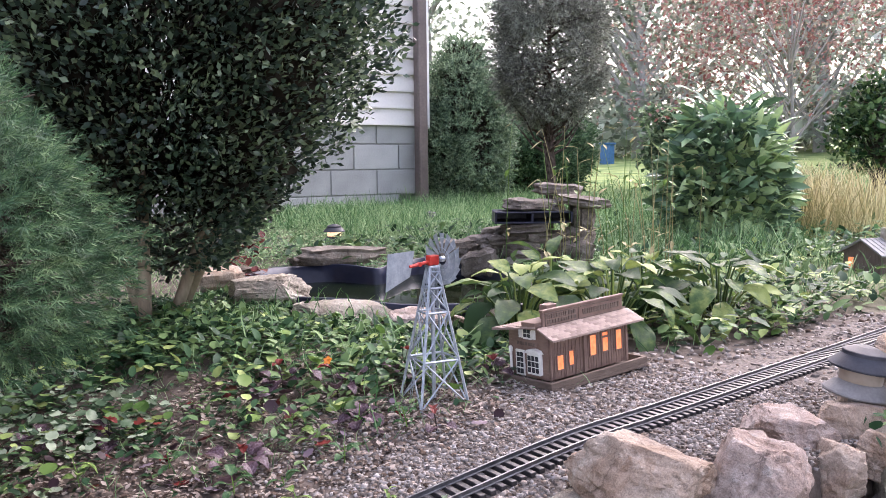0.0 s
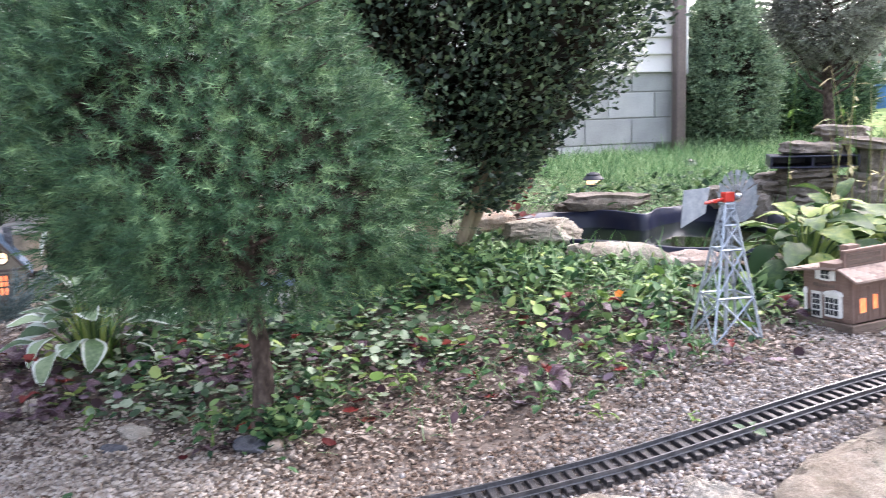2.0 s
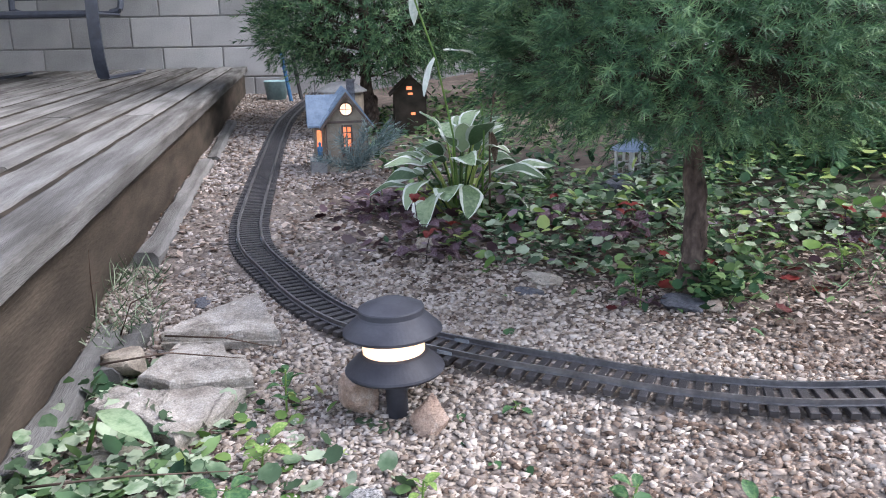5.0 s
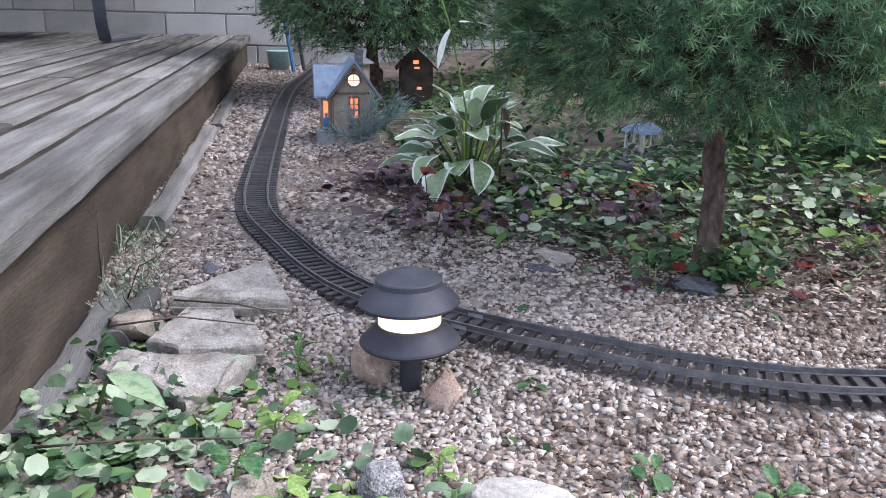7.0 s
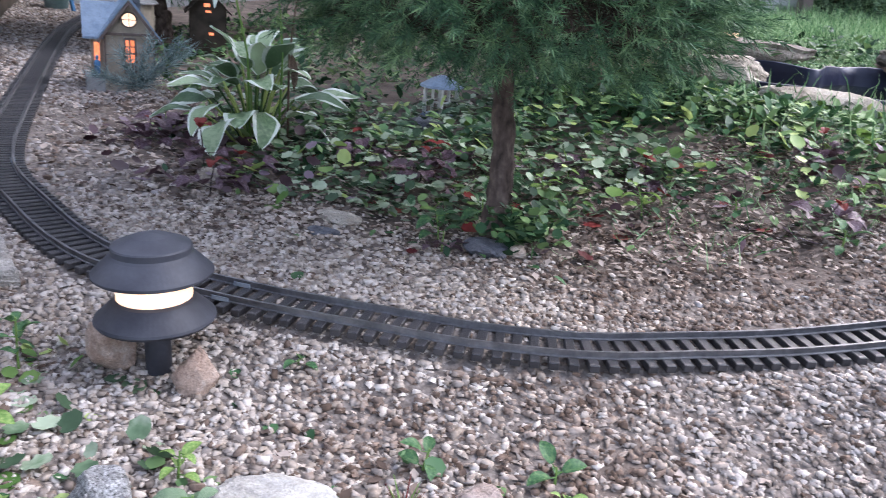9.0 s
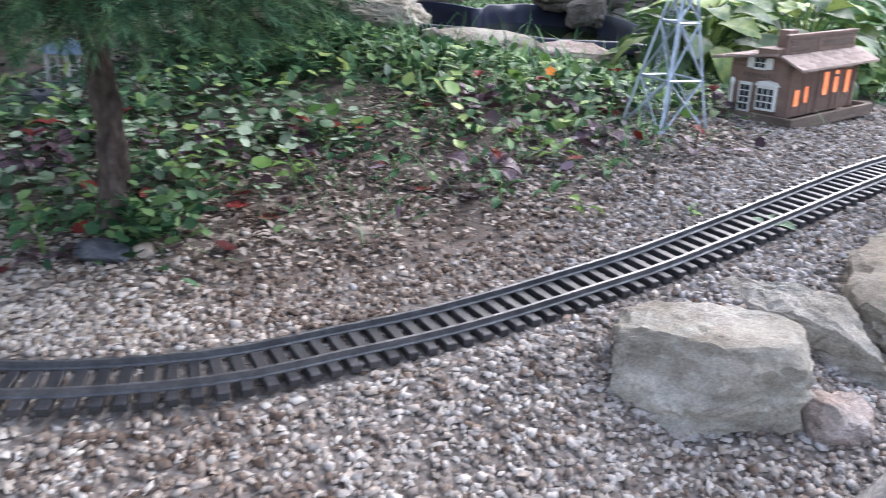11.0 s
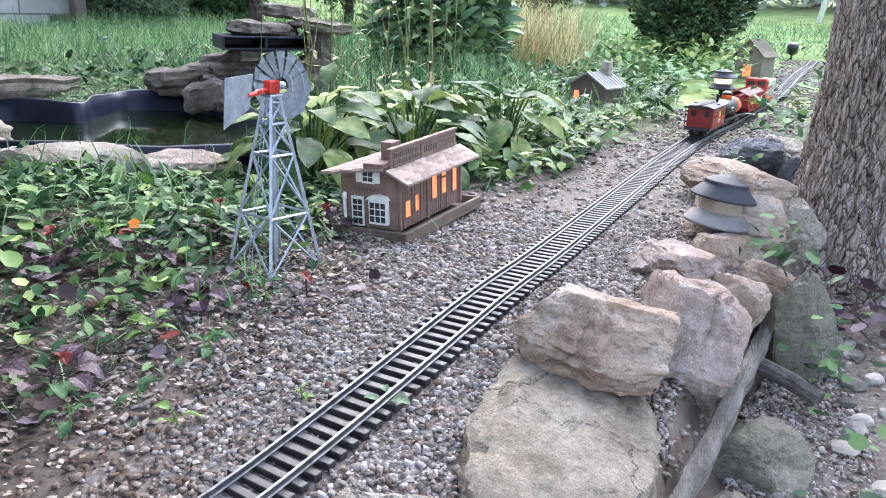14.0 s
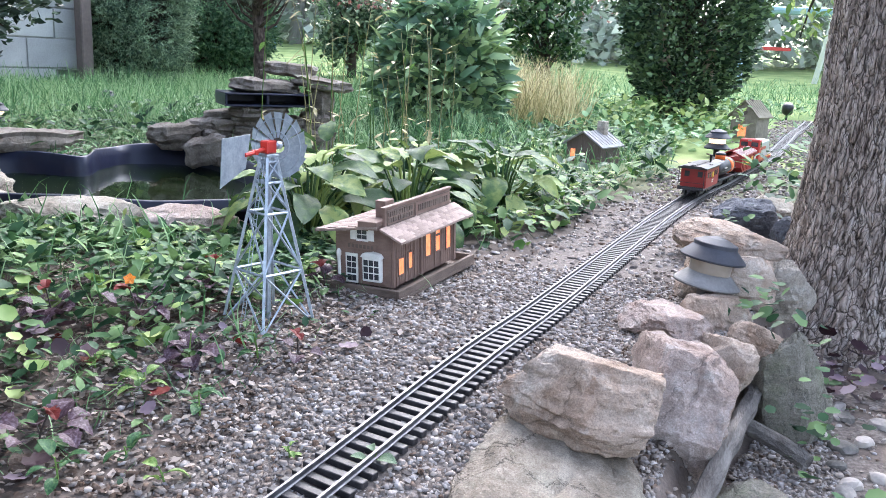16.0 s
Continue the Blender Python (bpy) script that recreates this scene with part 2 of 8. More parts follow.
M = dict(
    gravelbed=material("gravel_bed", [(0.06, 0.046, 0.037), (0.12, 0.098, 0.082), (0.2, 0.172, 0.15)], 120, 0.95, 1.0, 260, fine=0.5),
    soil=material("soil", [(0.05, 0.037, 0.028), (0.1, 0.076, 0.06), (0.155, 0.122, 0.1)], 14, 0.95, 0.9, 190, fine=0.45),
    pebble=material("pebble", [(0.15, 0.122, 0.102), (0.225, 0.19, 0.163), (0.285, 0.248, 0.217), (0.37, 0.333, 0.3)], 60, 0.9, 0.3, 400, 0.12, 0.42, spec=0.03),
    pale_pebble=material("pale_pebble", [(0.24, 0.195, 0.155), (0.315, 0.267, 0.22), (0.375, 0.325, 0.278), (0.44, 0.395, 0.345)], 60, 0.9, 0.3, 400, 0.12, 0.42, spec=0.03),
    earth_pebble=material("earthy_pebble", [(0.085, 0.06, 0.045), (0.14, 0.102, 0.08), (0.195, 0.15, 0.12), (0.28, 0.235, 0.197)], 60, 0.9, 0.3, 400, 0.12, 0.42, spec=0.03),
    grey_pebble=material("grey_pebble", [(0.12, 0.102, 0.09), (0.19, 0.168, 0.153), (0.255, 0.23, 0.213), (0.345, 0.318, 0.298)], 60, 0.9, 0.3, 400, 0.12, 0.42, spec=0.03),
    cobble=material("cobble", [(0.13, 0.12, 0.105), (0.24, 0.215, 0.19), (0.34, 0.3, 0.26)], 30, 0.8, 0.35, 200, 0.4, 0.5, by="object", spec=0.2),
    tan_rock=stone("tan_sandstone", [(0.24, 0.155, 0.105), (0.35, 0.26, 0.195), (0.42, 0.335, 0.265), (0.5, 0.425, 0.35)], (0.5, 0.46, 0.4)),
    grey_rock=stone("grey_sandstone", [(0.19, 0.158, 0.12), (0.3, 0.26, 0.208), (0.38, 0.338, 0.28), (0.46, 0.42, 0.36)], (0.46, 0.44, 0.38)),
    pink_rock=stone("pink_sandstone", [(0.22, 0.15, 0.12), (0.33, 0.245, 0.2), (0.39, 0.31, 0.265), (0.47, 0.395, 0.35)], (0.46, 0.43, 0.4), 0.6),
    dull_rock=stone("dull_sandstone", [(0.14, 0.112, 0.08), (0.24, 0.2, 0.155), (0.31, 0.268, 0.215), (0.38, 0.342, 0.285)], (0.36, 0.34, 0.27), 0.45, 7.0, 0.6),
    moss_rock=stone("mossy_rock", [(0.13, 0.118, 0.09), (0.2, 0.184, 0.148), (0.275, 0.255, 0.212)], (0.16, 0.175, 0.105), 0.5),
    dark_rock=stone("dark_stone", [(0.075, 0.08, 0.095), (0.13, 0.132, 0.145), (0.19, 0.19, 0.2)], (0.22, 0.22, 0.22), 0.3, 20.0),
    slab=stone("layered_slab", [(0.115, 0.095, 0.075), (0.2, 0.17, 0.14), (0.3, 0.265, 0.225)], (0.33, 0.31, 0.28), 0.5, 11.0),
    flag_rock=stone("grey_flagstone", [(0.23, 0.2, 0.165), (0.35, 0.318, 0.275), (0.45, 0.418, 0.375)], (0.48, 0.46, 0.42), 0.5, 14.0, 0.4, 0.35),
    lava=stone("pitted_lava", [(0.17, 0.165, 0.155), (0.25, 0.245, 0.235), (0.33, 0.32, 0.31)], (0.35, 0.34, 0.33), 0.3, 60.0, 0.2, 0.9),
    clay_rock=stone("reddish_stone", [(0.33, 0.22, 0.16), (0.43, 0.315, 0.245), (0.52, 0.41, 0.34)], (0.55, 0.49, 0.43), 0.5, 25.0, 0.2),
    white_rock=stone("pale_stone", [(0.34, 0.31, 0.265), (0.43, 0.405, 0.36), (0.5, 0.475, 0.43)], (0.5, 0.48, 0.44), 0.3, 14.0, 0.05, 0.2),
    rail=material("rail_metal", [(0.14, 0.138, 0.145), (0.245, 0.242, 0.25)], 40, 0.45, 0.1, 200, metal=0.88),
    sleeper=material("sleeper_plastic", [(0.012, 0.0115, 0.013), (0.036, 0.033, 0.034)], 40, 0.5, 0.3, 500, 0.2, 0.3, by="object", stretch=(1, 6, 6)),
    deck=material("weathered_deck", [(0.05, 0.048, 0.043), (0.1, 0.098, 0.092), (0.165, 0.163, 0.156)], 6, 0.95, 0.8, 130, 0.3, 0.3, by="object", stretch=(0.45, 5, 5), fine=0.5, spec=0.12),
    fascia=material("deck_fascia", [(0.03, 0.025, 0.019), (0.075, 0.06, 0.046)], 6, 0.9, 0.3, 60, 0.1, 0.2, by="object", stretch=(0.8, 4, 4), spec=0.15),
    block=material("painted_block", [(0.32, 0.32, 0.312), (0.42, 0.417, 0.405)], 5, 0.85, 0.7, 110, 0.16, 0.3, by="object", fine=0.25),
    mortar=material("mortar", [(0.27, 0.27, 0.265), (0.34, 0.34, 0.33)], 20, 0.9, 0.4, 150),
    siding=material("cream_siding", [(0.62, 0.59, 0.55), (0.69, 0.66, 0.615)], 3, 0.6, 0.15, 60, 0.06, 0.1, by="object", fine=0.08),
    trim=material("white_trim", [(0.7, 0.7, 0.69), (0.78, 0.77, 0.75)], 8, 0.5, 0.1, 80, fine=0.1),
    spout=material("brown_downspout", [(0.09, 0.065, 0.06), (0.14, 0.105, 0.095)], 5, 0.4, 0.05, 50),
    lampcap=material("lamp_black_plastic", [(0.022, 0.023, 0.03), (0.05, 0.052, 0.062)], 25, 0.55, 0.15, 250, fine=0.2, spec=0.3),
    lampfade=material("faded_lamp_plastic", [(0.14, 0.13, 0.125), (0.25, 0.235, 0.22)], 25, 0.6, 0.2, 200, fine=0.2),
    lens=material("lit_lens", [(1.0, 0.6, 0.31), (1.0, 0.74, 0.49)], 18, 0.3, 0, emit=0.31, fine=0.05),
    lens_off=material("unlit_lens", [(0.24, 0.195, 0.15), (0.34, 0.285, 0.23)], 30, 0.3, 0, fine=0.1),
    glow=material("lit_window", [(0.72, 0.15, 0.045), (0.85, 0.26, 0.11)], 90, 0.4, 0, emit=0.3, fine=0.2),
    store=material("brown_painted_wood", [(0.15, 0.093, 0.07), (0.22, 0.142, 0.11)], 40, 0.7, 0.3, 300, fine=0.2),
    store_roof=material("shingle_roof", [(0.2, 0.14, 0.115), (0.31, 0.235, 0.195)], 60, 0.85, 0.5, 400, 0.3, 0.3, by="object"),
    tray=material("wooden_tray", [(0.085, 0.06, 0.045), (0.15, 0.11, 0.085)], 20, 0.85, 0.5, 150, stretch=(1, 1, 4)),
    white=material("white_paint", [(0.62, 0.6, 0.55), (0.75, 0.73, 0.68)], 60, 0.6, 0.1, 300, fine=0.12),
    darkglass=material("dark_pane", [(0.03, 0.03, 0.035), (0.06, 0.06, 0.065)], 30, 0.12, 0),
    zinc=material("galvanised_metal", [(0.26, 0.3, 0.34), (0.42, 0.46, 0.5)], 60, 0.45, 0.15, 300, metal=0.55, fine=0.25),
    lampwhite=material("weathered_white_paint", [(0.38, 0.38, 0.35), (0.55, 0.55, 0.51)], 60, 0.6, 0.2, 300, fine=0.2),
    red=material("red_paint", [(0.42, 0.025, 0.015), (0.55, 0.04, 0.025)], 40, 0.4, 0.05, 200, fine=0.12),
    bark=material("furrowed_bark", [(0.21, 0.165, 0.133), (0.36, 0.3, 0.252), (0.48, 0.422, 0.366)], 45, 0.95, 1.0, 220, stretch=(1, 1, 0.35), fine=0.4, spec=0.12),
    twig=material("brown_twig", [(0.022, 0.016, 0.014), (0.065, 0.047, 0.038)], 30, 0.9, 0.5, 200, stretch=(1, 1, 0.4)),
    sprucebark=material("scaly_spruce_bark", [(0.025, 0.019, 0.016), (0.068, 0.051, 0.042), (0.13, 0.102, 0.084)], 70, 0.95, 1.0, 180, stretch=(1, 1, 0.5), fine=0.5, spec=0.1),
    palebark=material("pale_stem", [(0.22, 0.16, 0.11), (0.42, 0.33, 0.24)], 20, 0.85, 0.4, 120, stretch=(1, 1, 0.4)),
    needle=material("spruce_needles", [(0.02, 0.055, 0.028), (0.052, 0.118, 0.058), (0.17, 0.275, 0.125)], 26, 0.55, 0, 60, 0.25, 0.2, trans=0.22, fine=0.25, spec=0.25),
    needle_dark=material("dark_spruce_needles", [(0.075, 0.135, 0.085), (0.14, 0.215, 0.13), (0.23, 0.31, 0.19)], 6, 0.6, 0, 60, 0.7, 0.6, trans=0.28, fine=0.25, spec=0.2),
    needle_grey=material("dull_spruce_needles", [(0.125, 0.122, 0.108), (0.19, 0.198, 0.163), (0.27, 0.295, 0.23)], 3, 0.7, 0, 60, 0.5, 0.6, trans=0.28, fine=0.25, spec=0.2),
    boxleaf=material("boxwood_leaf", [(0.026, 0.05, 0.034), (0.052, 0.09, 0.056), (0.12, 0.165, 0.09)], 5, 0.42, 0, 60, 0.9, 0.5, trans=0.16, fine=0.2, spec=0.45),
    leaf=material("groundcover_leaf", [(0.022, 0.062, 0.027), (0.05, 0.115, 0.046), (0.115, 0.185, 0.07)], 7, 0.55, 0, 60, 0.6, 0.8, trans=0.2, fine=0.2, spec=0.2),
    lime=material("lime_leaf", [(0.09, 0.18, 0.04), (0.17, 0.27, 0.07), (0.29, 0.36, 0.12)], 8, 0.5, 0, 60, 0.5, 0.8, trans=0.28, fine=0.2, spec=0.25),
    hosta=material("hosta_leaf", [(0.035, 0.08, 0.028), (0.085, 0.148, 0.043), (0.21, 0.265, 0.075)], 6, 0.5, 0.2, 40, 0.5, 0.7, by="object", trans=0.25, fine=0.15, spec=0.25),
    hosta_blue=material("blue_green_hosta_leaf", [(0.06, 0.115, 0.055), (0.12, 0.19, 0.095), (0.22, 0.29, 0.17)], 12, 0.45, 0.2, 50, 0.4, 0.6, by="object", trans=0.2, fine=0.2, spec=0.35),
    cream=material("cream_leaf_margin", [(0.38, 0.45, 0.384), (0.55, 0.58, 0.528)], 12, 0.45, 0, 60, 0.3, 0.3, by="object", trans=0.2, fine=0.12),
    peony=material("peony_leaf", [(0.09, 0.18, 0.1), (0.19, 0.31, 0.16), (0.36, 0.46, 0.22)], 2.2, 0.45, 0, 40, 0.7, 0.5, trans=0.15, fine=0.2),
    purple=material("purple_leaf", [(0.032, 0.013, 0.018), (0.075, 0.04, 0.05), (0.155, 0.115, 0.138)], 9, 0.5, 0, 80, 0.5, 0.9, trans=0.15, fine=0.12, spec=0.3),
    redleaf=material("red_leaf", [(0.07, 0.008, 0.009), (0.15, 0.02, 0.016), (0.13, 0.04, 0.028)], 20, 0.6, 0, 90, 0.5, 0.7, trans=0.2, fine=0.2, spec=0.2),
    dryleaf=material("dry_leaf", [(0.09, 0.062, 0.047), (0.19, 0.142, 0.113), (0.31, 0.258, 0.217)], 20, 0.8, 0, 90, 0.6, 0.9, trans=0.15, fine=0.25, spec=0.15),
    grass=material("grass_blade", [(0.07, 0.17, 0.065), (0.145, 0.275, 0.115), (0.27, 0.38, 0.2)], 3, 0.55, 0, 50, 0.6, 0.7, trans=0.3, fine=0.2, spec=0.2),
    straw=material("straw_blade", [(0.3, 0.28, 0.12), (0.5, 0.42, 0.22), (0.6, 0.54, 0.32)], 3, 0.6, 0, 50, 0.5, 0.7, trans=0.3, fine=0.2),
    mapleleaf=material("maple_leaf", [(0.27, 0.11, 0.1), (0.34, 0.2, 0.175), (0.3, 0.29, 0.23)], 0.8, 0.6, 0, 20, 0.5, 0.7, trans=0.4, fine=0.2),
    # distance haze is painted into the pale leaf and bark colours below
    hazeleaf=material("haze_tinted_leaf", [(0.3, 0.36, 0.28), (0.43, 0.48, 0.4), (0.57, 0.61, 0.53)], 0.3, 0.8, 0, 8, 0.4, 0.6, trans=0.45, fine=0.15, spec=0.1),
    hazebark=material("haze_tinted_bark", [(0.26, 0.25, 0.23), (0.4, 0.39, 0.37)], 4, 0.9, 0.3, 30, stretch=(1, 1, 0.3)),
    shrubleaf=material("shrub_leaf", [(0.03, 0.06, 0.034), (0.065, 0.115, 0.055), (0.14, 0.205, 0.095)], 3, 0.55, 0, 60, 0.8, 0.6, trans=0.15, fine=0.2, spec=0.25),
    sprig=material("blue_grey_sprig", [(0.07, 0.115, 0.115), (0.13, 0.19, 0.19), (0.22, 0.29, 0.28)], 12, 0.6, 0, 60, 0.5, 0.6, trans=0.15, fine=0.2),
    nettle=material("pale_nettle_leaf", [(0.06, 0.105, 0.055), (0.12, 0.18, 0.1), (0.26, 0.31, 0.215)], 55, 0.6, 0, 90, 0.6, 0.9, trans=0.2, fine=0.3, spec=0.2),
    # near-black brown: painted inner shade of crowns, also gap dirt and cabin walls
    shadedirt=material("inner_shade_and_dirt", [(0.02, 0.017, 0.013), (0.05, 0.04, 0.03)], 20, 0.9, 0, 90, 0.4, 0.5, fine=0.2, spec=0.1),
    petal=material("orange_petal", [(0.75, 0.2, 0.02), (0.85, 0.32, 0.04)], 60, 0.5, 0, trans=0.3),
    liner=material("pond_liner", [(0.008, 0.01, 0.024), (0.018, 0.022, 0.046)], 6, 0.4, 0.15, 60, fine=0.2, spec=0.35),
    water=material("pond_water", [(0.004, 0.008, 0.003), (0.014, 0.02, 0.008)], 4, 0.03, 0.02, 25, spec=0.5),
    log=material("weathered_log", [(0.05, 0.043, 0.037), (0.115, 0.102, 0.09), (0.19, 0.174, 0.155)], 8, 0.9, 0.9, 60, stretch=(6, 1.2, 6), fine=0.4),
    iron=material("dark_chair_iron", [(0.025, 0.03, 0.045), (0.05, 0.06, 0.08)], 30, 0.45, 0.1, 200),
    blueroof=material("blue_grey_roof", [(0.12, 0.17, 0.23), (0.2, 0.26, 0.33)], 40, 0.6, 0.3, 250),
    hutroof=material("brown_hut_roof", [(0.11, 0.095, 0.06), (0.2, 0.175, 0.12)], 40, 0.85, 0.4, 250),
    tanwall=material("tan_model_wall", [(0.18, 0.15, 0.11), (0.28, 0.235, 0.18)], 40, 0.75, 0.4, 300),
    shedwall=material("brown_shed_wall", [(0.085, 0.06, 0.05), (0.13, 0.095, 0.08)], 30, 0.8, 0.4, 300, stretch=(6, 6, 1)),
    shedroof=material("grey_shed_roof", [(0.17, 0.17, 0.165), (0.28, 0.275, 0.265)], 40, 0.8, 0.4, 250),
    traincar=material("train_red", [(0.25, 0.016, 0.014), (0.33, 0.03, 0.024)], 30, 0.4, 0.05, 200, fine=0.12),
    trainred=material("bright_train_red", [(0.36, 0.018, 0.016), (0.45, 0.032, 0.025)], 30, 0.35, 0.05, 200, fine=0.1),
    silver=material("silver_paint", [(0.42, 0.44, 0.45), (0.55, 0.56, 0.57)], 30, 0.35, 0.05, 200, metal=0.35, fine=0.1),
    black=material("black_plastic", [(0.012, 0.012, 0.014), (0.035, 0.034, 0.036)], 30, 0.45, 0.1, 200),
    orange=material("orange_paint", [(0.75, 0.12, 0.01), (0.85, 0.17, 0.02)], 30, 0.4, 0.05, 200, fine=0.1),
    yellow=material("yellow_mark", [(0.65, 0.42, 0.04), (0.75, 0.5, 0.07)], 60, 0.5, 0, fine=0.1),
    blue=material("blue_plastic", [(0.02, 0.09, 0.2), (0.04, 0.15, 0.3)], 30, 0.5, 0.1, 150),
    teal=material("teal_metal", [(0.2, 0.33, 0.34), (0.28, 0.42, 0.43)], 10, 0.5, 0.1, 60),
)


# ---- mesh helpers ----
def part(name, bm, mat, parent=None, label="", m=None, smooth=False):
    me = bpy.data.meshes.new(name)
    bm.to_mesh(me)
    bm.free()
    for q in (mat if isinstance(mat, (list, tuple)) else [mat]):
        me.materials.append(q)
    if smooth:
        me.polygons.foreach_set("use_smooth", [True] * len(me.polygons))
    ob = new(name, me)
    if m is not None:
        ob.matrix_basis = m
    if parent is not None:
        ob.parent = parent
    if label:
        tagged(ob, label)
    return ob


def thing(name, label, category, m=None, group="", kind=""):
    ob = new(name)
    ob.empty_display_size = 0.05
    if m is not None:
        ob.matrix_basis = m
    return tagged(ob, label, category, group, kind)


def share(ob, name, m, parent=None):
    """Another object on the same mesh."""
    o = new(name, ob.data)
    o.matrix_basis = m
    o.parent = parent if parent is not None else ob.parent
    return o


def box(bm, lo, hi, m=None):
    x0, y0, z0 = lo
    x1, y1, z1 = hi
    p = [(x0, y0, z0), (x1, y0, z0), (x1, y1, z0), (x0, y1, z0), (x0, y0, z1), (x1, y0, z1), (x1, y1, z1), (x0, y1, z1)]
    v = [bm.verts.new(m @ Vector(q) if m is not None else q) for q in p]
    for f in ((0, 3, 2, 1), (4, 5, 6, 7), (0, 1, 5, 4), (1, 2, 6, 5), (2, 3, 7, 6), (3, 0, 4, 7)):
        bm.faces.new([v[i] for i in f])
    return v


def boxes(*spans, bevel=0.0):
    bm = bmesh.new()
    for lo, hi in spans:
        box(bm, lo, hi)
    if bevel:
        bmesh.ops.bevel(bm, geom=list(bm.edges), offset=bevel, segments=1, affect="EDGES")
    return bm


def prism(bm, outline, axis, a, b):
    """An outline in two axes, drawn out along the third."""
    def at(p, h):
        q = [p[0], p[1]]
        q.insert(axis, h)
        return q
    r0 = [bm.verts.new(at(p, a)) for p in outline]
    r1 = [bm.verts.new(at(p, b)) for p in outline]
    n = len(outline)
    for i in range(n):
        bm.faces.new((r0[i], r0[(i + 1) % n], r1[(i + 1) % n], r1[i]))
    bm.faces.new(r0[::-1])
    bm.faces.new(r1)
    bmesh.ops.recalc_face_normals(bm, faces=list(bm.faces))
    return bm


def lathe(profile, seg=28, bm=None, m=None):
    """A turned shape from (radius, height) pairs."""
    bm = bm or bmesh.new()
    rings = []
    for r, z in profile:
        ring = []
        for i in range(seg):
            a = 2 * math.pi * i / seg
            p = Vector((r * math.cos(a), r * math.sin(a), z))
            ring.append(bm.verts.new(m @ p if m is not None else p))
        rings.append(ring)
    for a, b in zip(rings, rings[1:]):
        for i in range(seg):
            bm.faces.new((a[i], a[(i + 1) % seg], b[(i + 1) % seg], b[i]))
    bm.faces.new(rings[0][::-1])
    bm.faces.new(rings[-1])
    return bm


def tube(bm, pts, radii, seg=8):
    """A round bar along points, tapering."""
    pts = [Vector(p) for p in pts]
    if not isinstance(radii, (list, tuple)):
        radii = [radii] * len(pts)
    rings = []
    for i, p in enumerate(pts):
        d = (pts[min(i + 1, len(pts) - 1)] - pts[max(i - 1, 0)]).normalized()
        u = d.cross(Vector((0, 0, 1)) if abs(d.z) < 0.9 else Vector((1, 0, 0))).normalized()
        w = d.cross(u)
        rings.append([bm.verts.new(p + (u * math.cos(a) + w * math.sin(a)) * radii[i]) for a in (2 * math.pi * k / seg for k in range(seg))])
    for a, b in zip(rings, rings[1:]):
        for k in range(seg):
            bm.faces.new((a[k], a[(k + 1) % seg], b[(k + 1) % seg], b[k]))
    bm.faces.new(rings[0][::-1])
    bm.faces.new(rings[-1])
    return bm


def array_mesh(name, verts, faces, mats, index=None, smooth=False):
    """A mesh from numpy arrays; all faces have the same number of corners."""
    me = bpy.data.meshes.new(name)
    verts, faces = np.asarray(verts, np.float32), np.asarray(faces, np.int32)
    nf, k = faces.shape
    me.vertices.add(len(verts))
    me.vertices.foreach_set("co", verts.ravel())
    me.loops.add(nf * k)
    me.loops.foreach_set("vertex_index", faces.ravel())
    me.polygons.add(nf)
    me.polygons.foreach_set("loop_start", np.arange(0, nf * k, k, dtype=np.int32))
    me.polygons.foreach_set("loop_total", np.full(nf, k, np.int32))
    if index is not None:
        me.polygons.foreach_set("material_index", np.asarray(index, np.int32))
    if smooth:
        me.polygons.foreach_set("use_smooth", np.ones(nf, bool))
    for q in (mats if isinstance(mats, (list, tuple)) else [mats]):
        me.materials.append(q)
    me.update(calc_edges=True)
    return me


def turns(yaw, tilt, spin):
    """Rotation matrices: spin about z, then tilt about x, then yaw about z."""
    cy, sy, ct, st, cs, ss = np.cos(yaw), np.sin(yaw), np.cos(tilt), np.sin(tilt), np.cos(spin), np.sin(spin)
    o, i = np.zeros_like(cy), np.ones_like(cy)
    rz = np.stack([np.stack([cy, -sy, o], -1), np.stack([sy, cy, o], -1), np.stack([o, o, i], -1)], -2)
    rx = np.stack([np.stack([i, o, o], -1), np.stack([o, ct, -st], -1), np.stack([o, st, ct], -1)], -2)
    rs = np.stack([np.stack([cs, -ss, o], -1), np.stack([ss, cs, o], -1), np.stack([o, o, i], -1)], -2)
    return rz @ rx @ rs


def along(d, roll):
    """Rotation matrices that turn the template's +y to the directions d."""
    d = d / np.linalg.norm(d, axis=1, keepdims=True)
    up = np.where(np.abs(d[:, 2:3]) < 0.95, np.array([[0.0, 0, 1]]), np.array([[1.0, 0, 0]]))
    x = np.cross(d, up)
    x /= np.linalg.norm(x, axis=1, keepdims=True)
    z = np.cross(x, d)
    c, s = np.cos(roll)[:, None], np.sin(roll)[:, None]
    return np.stack([x * c + z * s, d, z * c - x * s], -1)


def scatter(name, template, faces, rot, pos, scale, mats, smooth=False, kinds=None):
    """Copies of a small template in one mesh."""
    t = np.asarray(template, float)
    n, k = len(pos), len(t)
    scale = np.asarray(scale, float).reshape(n, 1, -1)
    v = np.einsum("nij,nkj->nki", rot, t[None] * scale) + pos[:, None, :]
    f = (np.asarray(faces)[None] + (np.arange(n) * k)[:, None, None]).reshape(-1, len(faces[0]))
    return array_mesh(name, v.reshape(-1, 3), f, mats, None if kinds is None else np.repeat(kinds, len(faces)), smooth=smooth)


